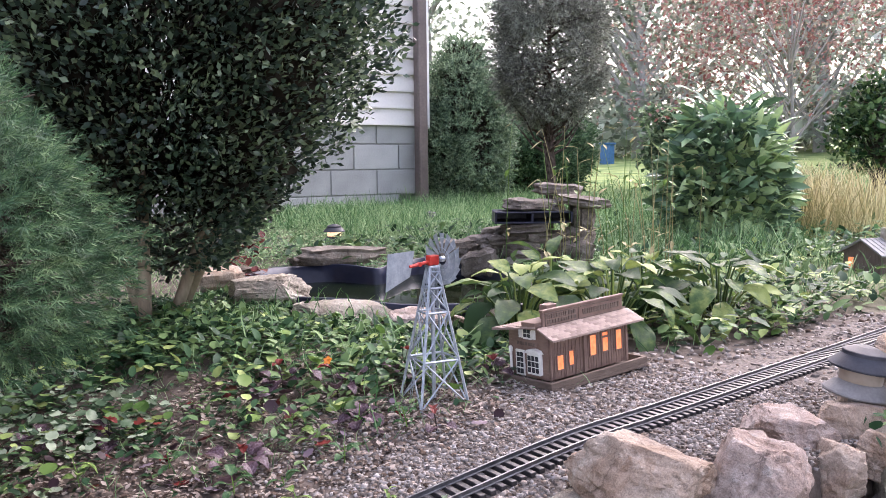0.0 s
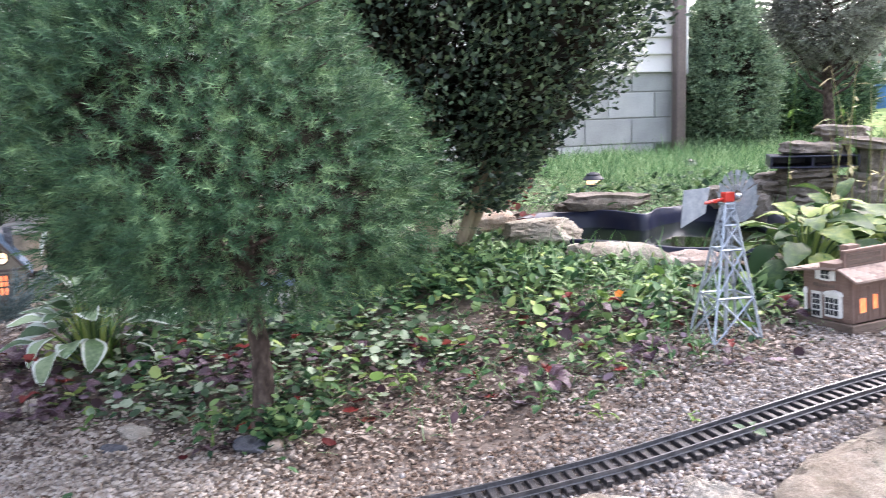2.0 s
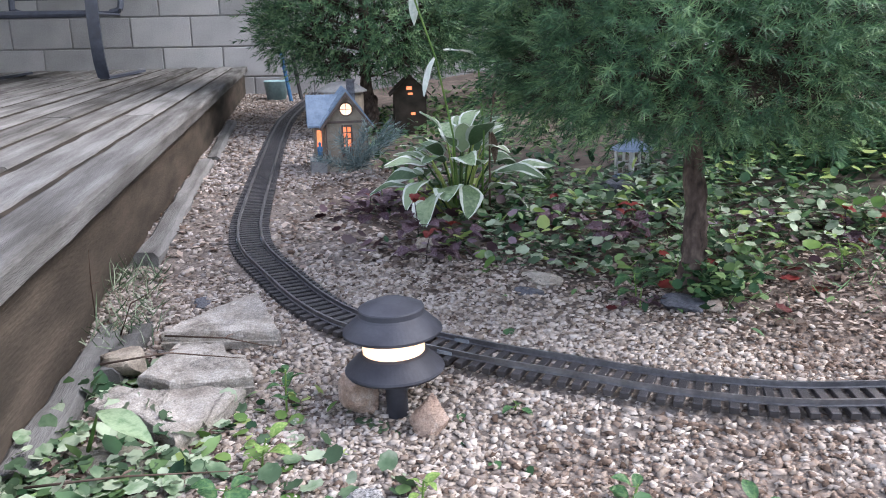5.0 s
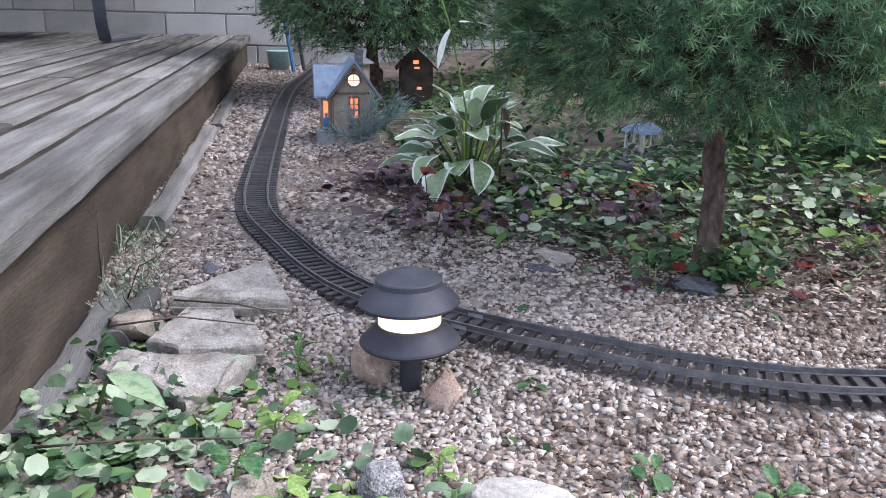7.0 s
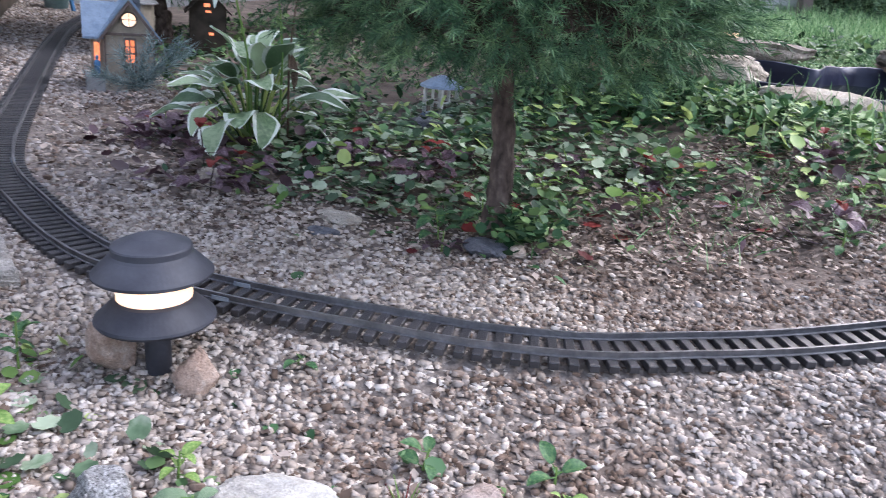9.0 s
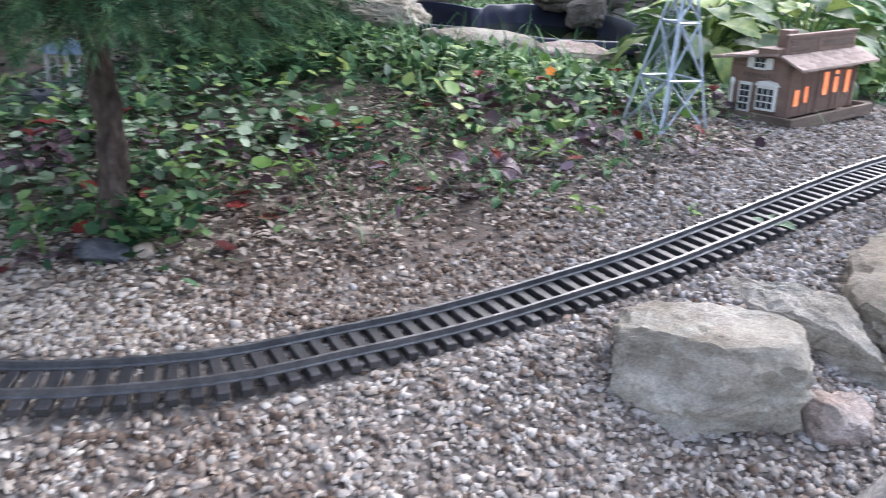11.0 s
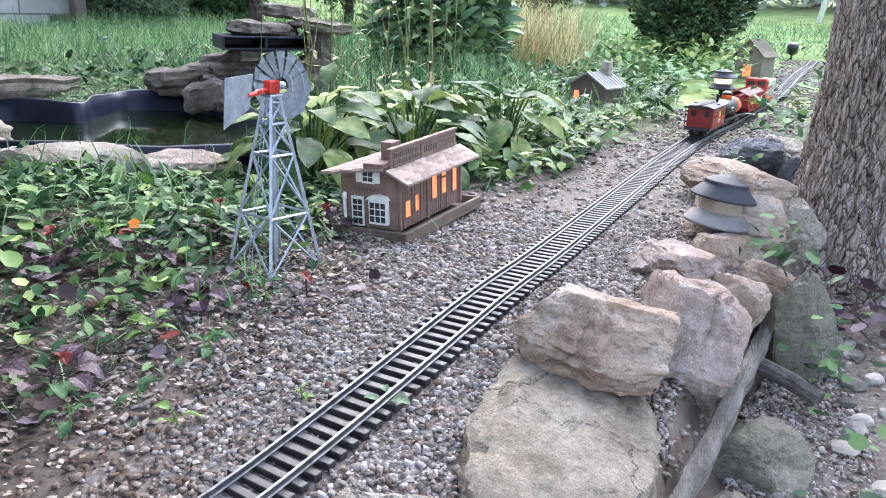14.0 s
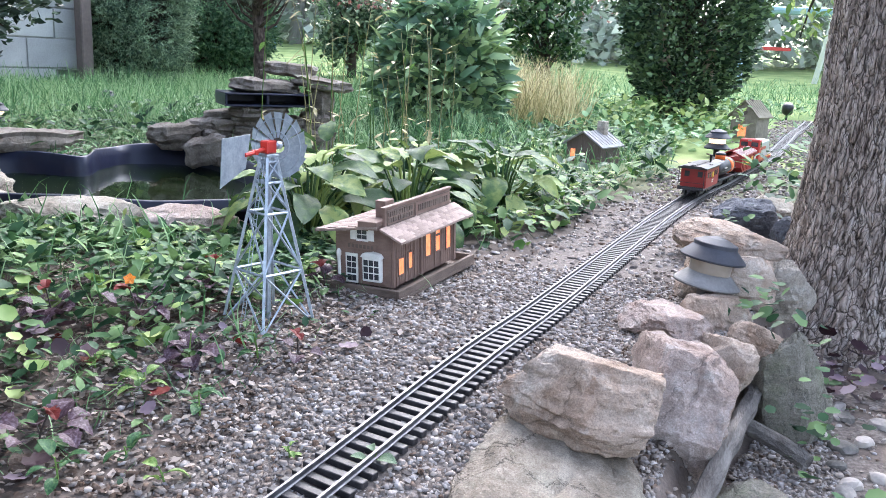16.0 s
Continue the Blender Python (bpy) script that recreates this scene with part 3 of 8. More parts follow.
LEAF = [(0, 0, 0), (-0.26, 0.3, 0.05), (0, 0.33, 0), (0.26, 0.3, 0.05), (-0.22, 0.68, 0.02), (0, 0.7, -0.02), (0.22, 0.68, 0.02), (0, 1, -0.1)]
LEAF_F = [(0, 2, 1), (0, 3, 2), (1, 2, 5), (1, 5, 4), (2, 3, 6), (2, 6, 5), (4, 5, 7), (5, 6, 7)]
ROUND = [(0, 0, 0), (-0.42, 0.22, 0.06), (0, 0.4, -0.03), (0.42, 0.22, 0.06), (-0.46, 0.62, 0.08), (0.46, 0.62, 0.08), (-0.2, 0.95, 0.0), (0.2, 0.95, 0.0)]
ROUND_F = [(0, 2, 1), (0, 3, 2), (1, 2, 4), (2, 3, 5), (4, 2, 6), (2, 5, 7), (2, 7, 6)]
SMALL = [(0, 0, 0), (-0.3, 0.5, 0.06), (0, 0.5, -0.02), (0.3, 0.5, 0.06), (0, 1, 0)]
SMALL_F = [(0, 2, 1), (0, 3, 2), (1, 2, 4), (2, 3, 4)]
FLECK = [(0, 0, 0), (-0.3, 0.5, 0.06), (0.3, 0.5, 0.06), (0, 1, 0)]
FLECK_F = [(0, 2, 1), (1, 2, 3)]
# a scalloped round leaf, hollow towards its stalk
SCALLOP = [(0, 0.42, -0.04)] + [((0.5 if k % 2 else 0.46) * math.sin(a), 0.5 - (0.5 if k % 2 else 0.46) * math.cos(a) + (0.12 if k == 0 else 0), 0.06 if k % 2 else 0.0) for k, a in ((k, 2 * math.pi * k / 14) for k in range(14))]
SCALLOP_F = [(0, 1 + k, 1 + (k + 1) % 14) for k in range(14)]
BLADE = [(-0.018, 0, 0), (0.018, 0, 0), (-0.016, 0.45, 0.06), (0.016, 0.45, 0.06), (-0.01, 0.8, 0.0), (0.01, 0.8, 0.0), (0, 1, -0.18)]
BLADE_F = [(0, 1, 3), (0, 3, 2), (2, 3, 5), (2, 5, 4), (4, 5, 6)]


def smooth(a, b, x):
    u = np.clip((np.asarray(x, float) - a) / (b - a), 0, 1)
    return u * u * (3 - 2 * u)


def curve(points, n=8, closed=False):
    """A smooth line through points, n steps from each to the next."""
    p = [np.array(q, float) for q in points]
    out = []
    m = len(p)
    for i in range(m if closed else m - 1):
        a, b, c, d = (p[(i - 1) % m], p[i], p[(i + 1) % m], p[(i + 2) % m]) if closed else (p[max(i - 1, 0)], p[i], p[i + 1], p[min(i + 2, m - 1)])
        for s in range(n):
            t = s / n
            out.append(0.5 * (2 * b + (c - a) * t + (2 * a - 5 * b + 4 * c - d) * t * t + (3 * b - a - 3 * c + d) * t ** 3))
    if not closed:
        out.append(p[-1])
    return np.array(out)


def inside(x, y, poly):
    x, y = np.asarray(x, float), np.asarray(y, float)
    r = np.zeros(x.shape, bool)
    px, py = poly[:, 0], poly[:, 1]
    j = len(poly) - 1
    for i in range(len(poly)):
        c = ((py[i] > y) != (py[j] > y)) & (x < (px[j] - px[i]) * (y - py[i]) / (py[j] - py[i] + 1e-12) + px[i])
        r ^= c
        j = i
    return r


def away(x, y, line):
    """Distance in plan to a line of points."""
    x, y = np.asarray(x, float), np.asarray(y, float)
    best = np.full(x.shape, 1e9)
    for a, b in zip(line[:-1, :2], line[1:, :2]):
        d = b - a
        t = np.clip(((x - a[0]) * d[0] + (y - a[1]) * d[1]) / (d @ d + 1e-12), 0, 1)
        best = np.minimum(best, np.hypot(x - a[0] - t * d[0], y - a[1] - t * d[1]))
    return best


# ---- plan ----
TRACK = curve([(-6.2, 0.36), (-5.6, 0.24), (-4.77, 0.055), (-4.35, -0.03), (-3.8, -0.115), (-3.07, -0.213), (-2.3, -0.31), (-2.05, -0.332), (-1.9, -0.33), (-1.72, -0.30), (-1.54, -0.262),
               (-1.42, -0.21), (-1.28, -0.085), (-1.175, 0.03), (-1.10, 0.115), (-1.03, 0.22), (-0.985, 0.33), (-0.94, 0.44), (-0.89, 0.58),
               (-0.845, 0.71), (-0.775, 0.985), (-0.712, 1.33), (-0.662, 1.7), (-0.61, 2.1), (-0.552, 2.52), (-0.47, 2.95), (-0.36, 3.4),
               (-0.16, 4.4), (0.06, 6.0), (0.3, 7.5)], 10)
POND = curve([(-1.50, 1.90), (-1.72, 1.77), (-1.95, 1.68), (-2.32, 1.63), (-2.62, 1.78), (-2.74, 2.04), (-2.66, 2.24), (-2.44, 2.30),
              (-2.50, 2.46), (-2.52, 2.66), (-2.26, 2.74), (-1.98, 2.54), (-1.66, 2.28), (-1.47, 2.05)], 6, True)
EDGE = np.array([(-0.15, 3.2), (-0.2, 2.2), (-0.3, 1.75), (-0.37, 1.45), (-0.43, 1.25), (-0.46, 0.98), (-0.48, 0.75), (-0.5, 0.5), (-0.52, 0.2), (-0.56, -0.2), (-0.7, -0.75)])


def ground_z(x, y, rough=True):
    x, y = np.asarray(x, float), np.asarray(y, float)
    left = 1 - smooth(-2.6, -1.3, x)
    z = 0.10 * smooth(0.25, 1.25, y) * (1 - left) + 0.12 * smooth(0.4, 1.6, y) * left
    z = z + 0.03 * smooth(2.0, 4.5, y) + 0.12 * smooth(2.6, 6, -x) * smooth(1, 4, y)
    z = z - 0.04 * smooth(-0.12, 0.12, (x + 1.03) * 0.75 - (y - 0.1) * 0.65)
    z = z + 0.032 * np.maximum(0.0, y - 7.0)  # the lawn climbs gently to the trees
    ex = np.interp(y, EDGE[::-1, 1], EDGE[::-1, 0])
    z = z - (0.13 * smooth(0.3, 0.8, y) + 0.02) * smooth(-0.02, 0.05, x - ex) * (1 - smooth(2.4, 3.2, y))
    z = z - 0.045 * smooth(-0.71, -0.6, x) * smooth(0.55, 0.75, y) * (1 - smooth(1.08, 1.25, y)) * (1 - smooth(-0.02, 0.05, x - ex))
    if rough:
        z = z + 0.006 * np.sin(7.1 * x + 1.3 * np.sin(5.3 * y)) * np.sin(6.3 * y + 1.7 * np.sin(4.1 * x)) * smooth(0.06, 0.2, away(x, y, TRACK))
    return z


# ---- ground ----
def steps(*spans):
    out = [np.arange(a, b, s) for a, b, s in spans]
    return np.unique(np.round(np.concatenate(out), 4))


gx = steps((-80, -12, 6), (-12, -3.4, 0.3), (-3.4, 0.3, 0.025), (0.3, 6, 0.3), (6, 80.1, 6))
gy = steps((-80, -6, 6), (-6, -0.9, 0.3), (-0.9, 3.2, 0.025), (3.2, 12, 0.3), (12, 140.1, 6))
GX, GY = np.meshgrid(gx, gy)
GZ = ground_z(GX, GY)
ring = inside(GX, GY, (POND - POND.mean(0)) * 0.985 + POND.mean(0))
GZ = np.where(ring, -0.25, GZ)
nx, ny = len(gx), len(gy)
i0 = (np.arange(ny - 1)[:, None] * nx + np.arange(nx - 1)[None]).ravel()
quads = np.stack([i0, i0 + 1, i0 + nx + 1, i0 + nx], 1)
tagged(new("ground", array_mesh("ground", np.stack([GX, GY, GZ], -1).reshape(-1, 3), quads, M["soil"], smooth=True)),
       "brown garden soil that runs on under lawn and gravel", "ground", kind="structure")
turf = M["soil"]
nt = turf.node_tree
# far from the beds the soil wears a thin green turf
tcn, sep = nt.nodes.new("ShaderNodeTexCoord"), nt.nodes.new("ShaderNodeSeparateXYZ")
nt.links.new(tcn.outputs["Object"], sep.inputs[0])
far = nt.nodes.new("ShaderNodeMapRange")
far.inputs["From Min"].default_value, far.inputs["From Max"].default_value = 2.6, 4.2
nt.links.new(sep.outputs["Y"], far.inputs["Value"])
tn = nt.nodes.new("ShaderNodeTexNoise")
tn.inputs["Scale"].default_value = 2.5
tr = nt.nodes.new("ShaderNodeValToRGB")
tr.color_ramp.elements[0].color, tr.color_ramp.elements[1].color = (0.09, 0.16, 0.035, 1), (0.26, 0.32, 0.1, 1)
tr.color_ramp.elements[0].position, tr.color_ramp.elements[1].position = 0.35, 0.65
nt.links.new(tcn.outputs["Object"], tn.inputs["Vector"])
nt.links.new(tn.outputs["Fac"], tr.inputs["Fac"])
mixc = nt.nodes.new("ShaderNodeMix")
mixc.data_type = "RGBA"
nt.links.new(far.outputs["Result"], mixc.inputs["Factor"])
old = nt.nodes["Principled BSDF"].inputs["Base Color"].links[0].from_socket
nt.links.new(old, mixc.inputs["A"])
nt.links.new(tr.outputs["Color"], mixc.inputs["B"])
nt.links.new(mixc.outputs["Result"], nt.nodes["Principled BSDF"].inputs["Base Color"])


# ---- house and deck ----
WALL = Matrix.Translation((-4.785, 5.03, 0)) @ Matrix.Rotation(math.atan2(5.29, 1.5), 4, "Z")  # x runs along the wall to its corner at 0, y into the house


def house_wall():
    wall = thing("wall_house", "grey painted block foundation wall under cream lap siding", "wall", WALL, kind="structure")
    part("mortar_bed", boxes(((-9.0, 0.012, -0.3), (-0.01, 0.2, 0.88))), M["mortar"], wall)
    b = part("block", boxes(((0.005, 0, 0.005), (0.4014, 0.05, 0.1982)), bevel=0.003), M["block"], wall, m=pose(-0.4064, 0, -0.282))
    half = None
    for row in range(6):
        z = 0.326 - 0.4064 + row * 0.2032
        for k in range(1, 23):
            share(b, "block", pose(-k * 0.4064 - (0.2032 if row % 2 else 0.0), 0, z), wall)
        if row % 2:
            half = half or part("half_block", boxes(((0.005, 0, 0.005), (0.198, 0.05, 0.1982)), bevel=0.003), M["block"], wall, m=pose(-0.2032, 0, z))
            if half.matrix_basis.translation.z != z:
                share(half, "half_block", pose(-0.2032, 0, z), wall)
    s = boxes()
    prism(s, [(-0.034, 0.0), (-0.034, 0.012), (-0.008, 0.138), (0.0, 0.138), (0.0, 0.0)], 0, -9.0, 0)
    brd = part("siding_board", s, M["siding"], wall, m=pose(0, -0.004, 0.884))
    for k in range(1, 15):
        share(brd, "siding_board", pose(0, -0.004, 0.884 + 0.136 * k), wall)
    part("sheathing", boxes(((-9.0, 0.0, 0.884), (-0.01, 0.2, 2.95))), M["trim"], wall)
    part("corner_trim", boxes(((-0.02, -0.045, 0.86), (0.075, 0.16, 2.9)), bevel=0.004), M["trim"], wall)
    part("downspout", boxes(((-0.085, -0.14, 0.2), (0.0, -0.055, 2.9)), bevel=0.008), M["spout"], wall, "brown metal downspout")
    part("corner_board", boxes(((-5.42, -0.05, 0.87), (-5.32, -0.0, 2.9)), bevel=0.004), M["trim"], wall)
    part("side_wall", boxes(((-0.2, 0.203, -0.3), (-0.012, 6.0, 2.95))), M["siding"], wall)
    return wall


house_wall()

DECK_A, DECK_B = Vector((-0.95, -0.655, 0)), Vector((-6.25, -0.105, 0))
dv = (DECK_B - DECK_A).normalized()
DECK = Matrix.Translation(DECK_A) @ Matrix.Rotation(math.atan2(dv.y, dv.x), 4, "Z")  # x along the edge towards the house, y away from the garden... see sign
DLEN = (DECK_B - DECK_A).length


def deck():
    d = thing("deck", "weathered grey wooden deck with a brown fascia board", "deck", DECK, kind="structure")
    part("fascia_board", boxes(((0, 0.012, -0.12), (DLEN, 0.05, 0.155)), bevel=0.004), M["fascia"], d, "brown fascia board")
    def board(length, wide, seed):
        """A worn plank: rounded edges, a wandering outline and a few splits at its ends."""
        bm = bmesh.new()
        prof = [(0, 0.0), (wide, 0.0), (wide, 0.026), (wide - 0.004, 0.033), (wide - 0.01, 0.035), (0.01, 0.035), (0.004, 0.033), (0, 0.026)]
        last = None
        r = random.Random(seed)
        for i in range(41):
            x = length * i / 40
            dy, dz = r.uniform(-0.0012, 0.0012), r.uniform(-0.0012, 0.0012)
            ring = [bm.verts.new((x, u + (dy if u < wide / 2 else -dy), w + dz)) for u, w in prof]
            if last:
                for j in range(8):
                    bm.faces.new((last[j], last[(j + 1) % 8], ring[(j + 1) % 8], ring[j]))
            else:
                bm.faces.new(ring[::-1])
            last = ring
        bm.faces.new(last)
        bmesh.ops.recalc_face_normals(bm, faces=list(bm.faces))
        return bm
    part("deck_board", board(DLEN, 0.088, 1), M["deck"], d, m=pose(-0.02, -0.012, 0.157))
    protos = [[part("deck_board", board(l, 0.1, 5 + k), M["deck"], d, m=pose(x0, y0, 0.157)) for k, (l, x0, y0) in enumerate(q)] for q in
              (((1.95, -0.02, 0.085), (DLEN - 1.955, 1.936, 0.085)), ((1.0, -0.02, 0.201), (DLEN - 1.005, 0.986, 0.201)))]
    for k in range(2, 23):
        for q in protos[k % 2]:
            share(q, "deck_board", pose(q.matrix_basis.translation.x, 0.085 + 0.116 * k, 0.157 + rng.uniform(-0.002, 0.002), 0, rng.uniform(-0.02, 0.02), 0), d)
    dirt = part("gap_dirt", boxes(((0, 0, 0), (DLEN - 0.05, 0.02, 0.012))), M["shadedirt"], d, "dark dirt packed between the boards", m=pose(0, 0.071, 0.1755))
    for k in range(1, 24):
        share(dirt, "gap_dirt", pose(0, 0.067 + 0.116 * k, 0.1755), d)
    for k in range(9):
        x = 0.2 + k * 0.6
        part("joist", boxes(((x, 0.052, -0.02), (x + 0.04, 2.75, 0.156))), M["fascia"], d)
    return d


deck()


def edging():
    for x0, y0, yaw, length, wide, h, tilt in ((0.2, -0.01, -1.5, 0.5, 0.024, -0.012, 4), (0.46, -0.05, -5.0, 0.2, 0.018, -0.008, -6), (0.95, -0.026, 0.3, 1.25, 0.024, 0.022, 3), (2.24, -0.034, 0.6, 1.2, 0.022, 0.022, -3)):
        e = thing("edging_board", "old grey weathered timber along the deck base", "board", DECK @ pose(x0, y0, 0.0, tilt, 0, yaw))
        bm = bmesh.new()
        rr = random.Random(int(x0 * 100))
        last = None
        for i in range(15):
            x = length * i / 14
            a, b, c = rr.uniform(-0.004, 0.004), rr.uniform(-0.004, 0.004), rr.uniform(-0.005, 0.003)
            ring = [bm.verts.new(q) for q in ((x, -wide + a, -0.06), (x, wide + b, -0.06), (x, wide + b, h - 0.008 + c), (x, wide * 0.7 + b, h + c), (x, -wide * 0.6 + a, h + c), (x, -wide + a, h - 0.01 + c))]
            if last:
                for k in range(6):
                    bm.faces.new((last[k], last[(k + 1) % 6], ring[(k + 1) % 6], ring[k]))
            else:
                bm.faces.new(ring[::-1])
            last = ring
        bm.faces.new(last)
        bmesh.ops.recalc_face_normals(bm, faces=list(bm.faces))
        part("timber", bm, M["deck"], e)


edging()


def wing():
    """An unseen wall with roofs, added to shade the deck and the house wall."""
    w = thing("unseen_wing", "unseen wall and roof added to shade the deck and house wall", "wall", DECK @ pose(0, 1.9, 0), kind="structure")
    part("wing_wall", boxes(((1.2, 0.0, -0.2), (DLEN + 0.5, 0.2, 2.95))), M["siding"], w)
    part("eave", boxes(((0.9, -0.497, 2.12), (DLEN + 0.5, 0.4, 2.27))), M["trim"], w)
    # unseen roof, added only to darken the deck's far end and the wall
    part("porch_roof", boxes(((2.6, -2.4, 2.1), (DLEN + 0.3, -0.5, 2.25))), M["trim"], w)


wing()


# ---- railway ----
seg = np.linalg.norm(np.diff(TRACK, axis=0), axis=1)
S = np.concatenate([[0], np.cumsum(seg)])


def on_track(s):
    """Place and heading at a length along the track."""
    x, y = np.interp(s, S, TRACK[:, 0]), np.interp(s, S, TRACK[:, 1])
    x2, y2 = np.interp(s + 0.02, S, TRACK[:, 0]), np.interp(s + 0.02, S, TRACK[:, 1])
    x1, y1 = np.interp(s - 0.02, S, TRACK[:, 0]), np.interp(s - 0.02, S, TRACK[:, 1])
    return x, y, math.atan2(y2 - y1, x2 - x1)


def bed_z(x, y):
    return float(ground_z(x, y, False))


def track():
    tr = thing("railway_track", "garden railway track with dark sleepers and dull metal rails", "railway track")
    for side in (-1, 1):
        bm = bmesh.new()
        prof = [(-0.003, 0), (0.003, 0), (0.003, 0.0012), (0.0008, 0.002), (0.0008, 0.0058), (0.0017, 0.0062), (0.0017, 0.0085), (-0.0017, 0.0085),
                (-0.0017, 0.0062), (-0.0008, 0.0058), (-0.0008, 0.002), (-0.003, 0.0012)]
        last = None
        for s in np.arange(0.03, S[-1] - 0.03, 0.04):
            x, y, a = on_track(s)
            c, n = Vector((x, y, bed_z(x, y) + 0.0085)), Vector((-math.sin(a), math.cos(a), 0))
            ring = [bm.verts.new(c + n * (side * 0.0242 + u) + Vector((0, 0, w))) for u, w in prof]
            if last:
                for i in range(12):
                    bm.faces.new((last[i], last[(i + 1) % 12], ring[(i + 1) % 12], ring[i]))
            last = ring
        bmesh.ops.recalc_face_normals(bm, faces=list(bm.faces))
        part("rail", bm, M["rail"], tr)
    base = None
    ties = np.arange(0.05, S[-1] - 0.05, 0.0196)
    places = [on_track(s) for s in ties]
    order = sorted(range(len(ties)), key=lambda i: abs(ties[i] - 4.9))
    keep = set(order[:300])
    tie = boxes(((-0.0056, -0.043, 0), (0.0056, 0.043, 0.0085)), bevel=0.0009)
    jit = random.Random(3)
    far_bm = bmesh.new()
    for i, (x, y, a) in enumerate(places):
        m = Matrix.Translation((x, y, bed_z(x, y) + 0.0005)) @ Matrix.Rotation(a + jit.uniform(-0.02, 0.02), 4, "Z")
        if i in keep:
            if base is None:
                base = part("sleeper", tie, M["sleeper"], tr, m=m)
            else:
                share(base, "sleeper", m, tr)
        else:
            box(far_bm, (-0.0056, -0.043, 0), (0.0056, 0.043, 0.0085), m)
    tagged(part("far_sleeper", far_bm, M["sleeper"], tr), kind="stuff")
    # spike heads and joint clips near the bend
    clip = None
    for s in (4.28, 5.02):
        for side in (-1, 1):
            x, y, a = on_track(s)
            m = Matrix.Translation((x, y, bed_z(x, y) + 0.009)) @ Matrix.Rotation(a, 4, "Z") @ pose(0, side * 0.0242, 0)
            if clip is None:
                clip = part("rail_joiner", boxes(((-0.011, -0.0036, 0), (0.011, -0.0022, 0.005)), ((-0.011, 0.0022, 0), (0.011, 0.0036, 0.005))), M["zinc"], tr, m=m)
            else:
                share(clip, "rail_joiner", m, tr)
    return tr


track()


# ---- stones ----
def rock_mesh(name, mat, seed, size, cuts=7, bump=0.09, sub=3, taper=0.0, block=0.42):
    """A broken stone: a ball cut by flat planes and roughened."""
    r = random.Random(seed)
    bm = bmesh.new()
    bmesh.ops.create_icosphere(bm, subdivisions=sub + 1, radius=1.0)
    planes = []
    for _ in range(cuts):
        d = Vector((r.gauss(0, 1), r.gauss(0, 1), r.gauss(0, 0.6))).normalized()
        planes.append((d, r.uniform(0.66, 0.95) + (block - 0.42) * 0.75))
    planes += [(Vector((r.uniform(-0.2, 0.2), r.uniform(-0.2, 0.2), 1)).normalized(), r.uniform(0.72, 0.85)), (Vector((r.uniform(-0.2, 0.2), r.uniform(-0.2, 0.2), -1)).normalized(), 0.8)]
    off = Vector((seed * 3.7, seed * 1.3, seed * 2.1))
    for v in bm.verts:
        p = v.co.copy()
        # between a ball and a block
        k = (abs(p.x) ** 3.2 + abs(p.y) ** 3.2 + abs(p.z) ** 3.2) ** (-1 / 3.2)
        p *= 1 - block + block * k
        p *= 1 + 0.16 * noise.noise(p * 1.1 + off)
        for d, h in planes:
            e = p.dot(d) - h
            if e > 0:
                p -= d * e * 0.96
        q = p * 1.7 + off
        w = Vector((p.x * 1.5, p.y * 1.5, p.z * 6)) + off
        crack = max(0.0, 0.07 - abs(noise.noise(p * 1.3 + off * 1.7))) / 0.07
        p += p.normalized() * bump * (0.5 * noise.noise(q * 1.6) - 0.35 * crack + 0.45 * abs(noise.noise(q * 3)) + 0.3 * abs(noise.noise(q * 7)) + 0.2 * noise.noise(q * 15) + 0.13 * noise.noise(q * 34) + 0.4 * noise.noise(w))
        tp = 1 - taper * max(0.0, p.z)
        v.co = Vector((p.x * size[0] * 0.93 * tp, p.y * size[1] * 0.93 * tp, p.z * size[2] * 0.93))
    me = bpy.data.meshes.new(name)
    bm.to_mesh(me)
    bm.free()
    me.materials.append(M[mat])
    me.polygons.foreach_set("use_smooth", [True] * len(me.polygons))
    me.set_sharp_from_angle(angle=radians(28))
    return me


def rock(x, y, z, size, mat, seed, yaw=0, tilt=(0, 0), name="boulder", label="", group="retaining wall stones", cuts=12, bump=0.13, sub=4, taper=0.0, block=0.42):
    ob = new(name, rock_mesh(name, mat, seed, size, cuts, bump, sub, taper, block))
    ob.matrix_basis = pose(x, y, z, tilt[0], tilt[1], yaw)
    return tagged(ob, label or "rough sandstone boulder at the gravel's edge", "rock", group)


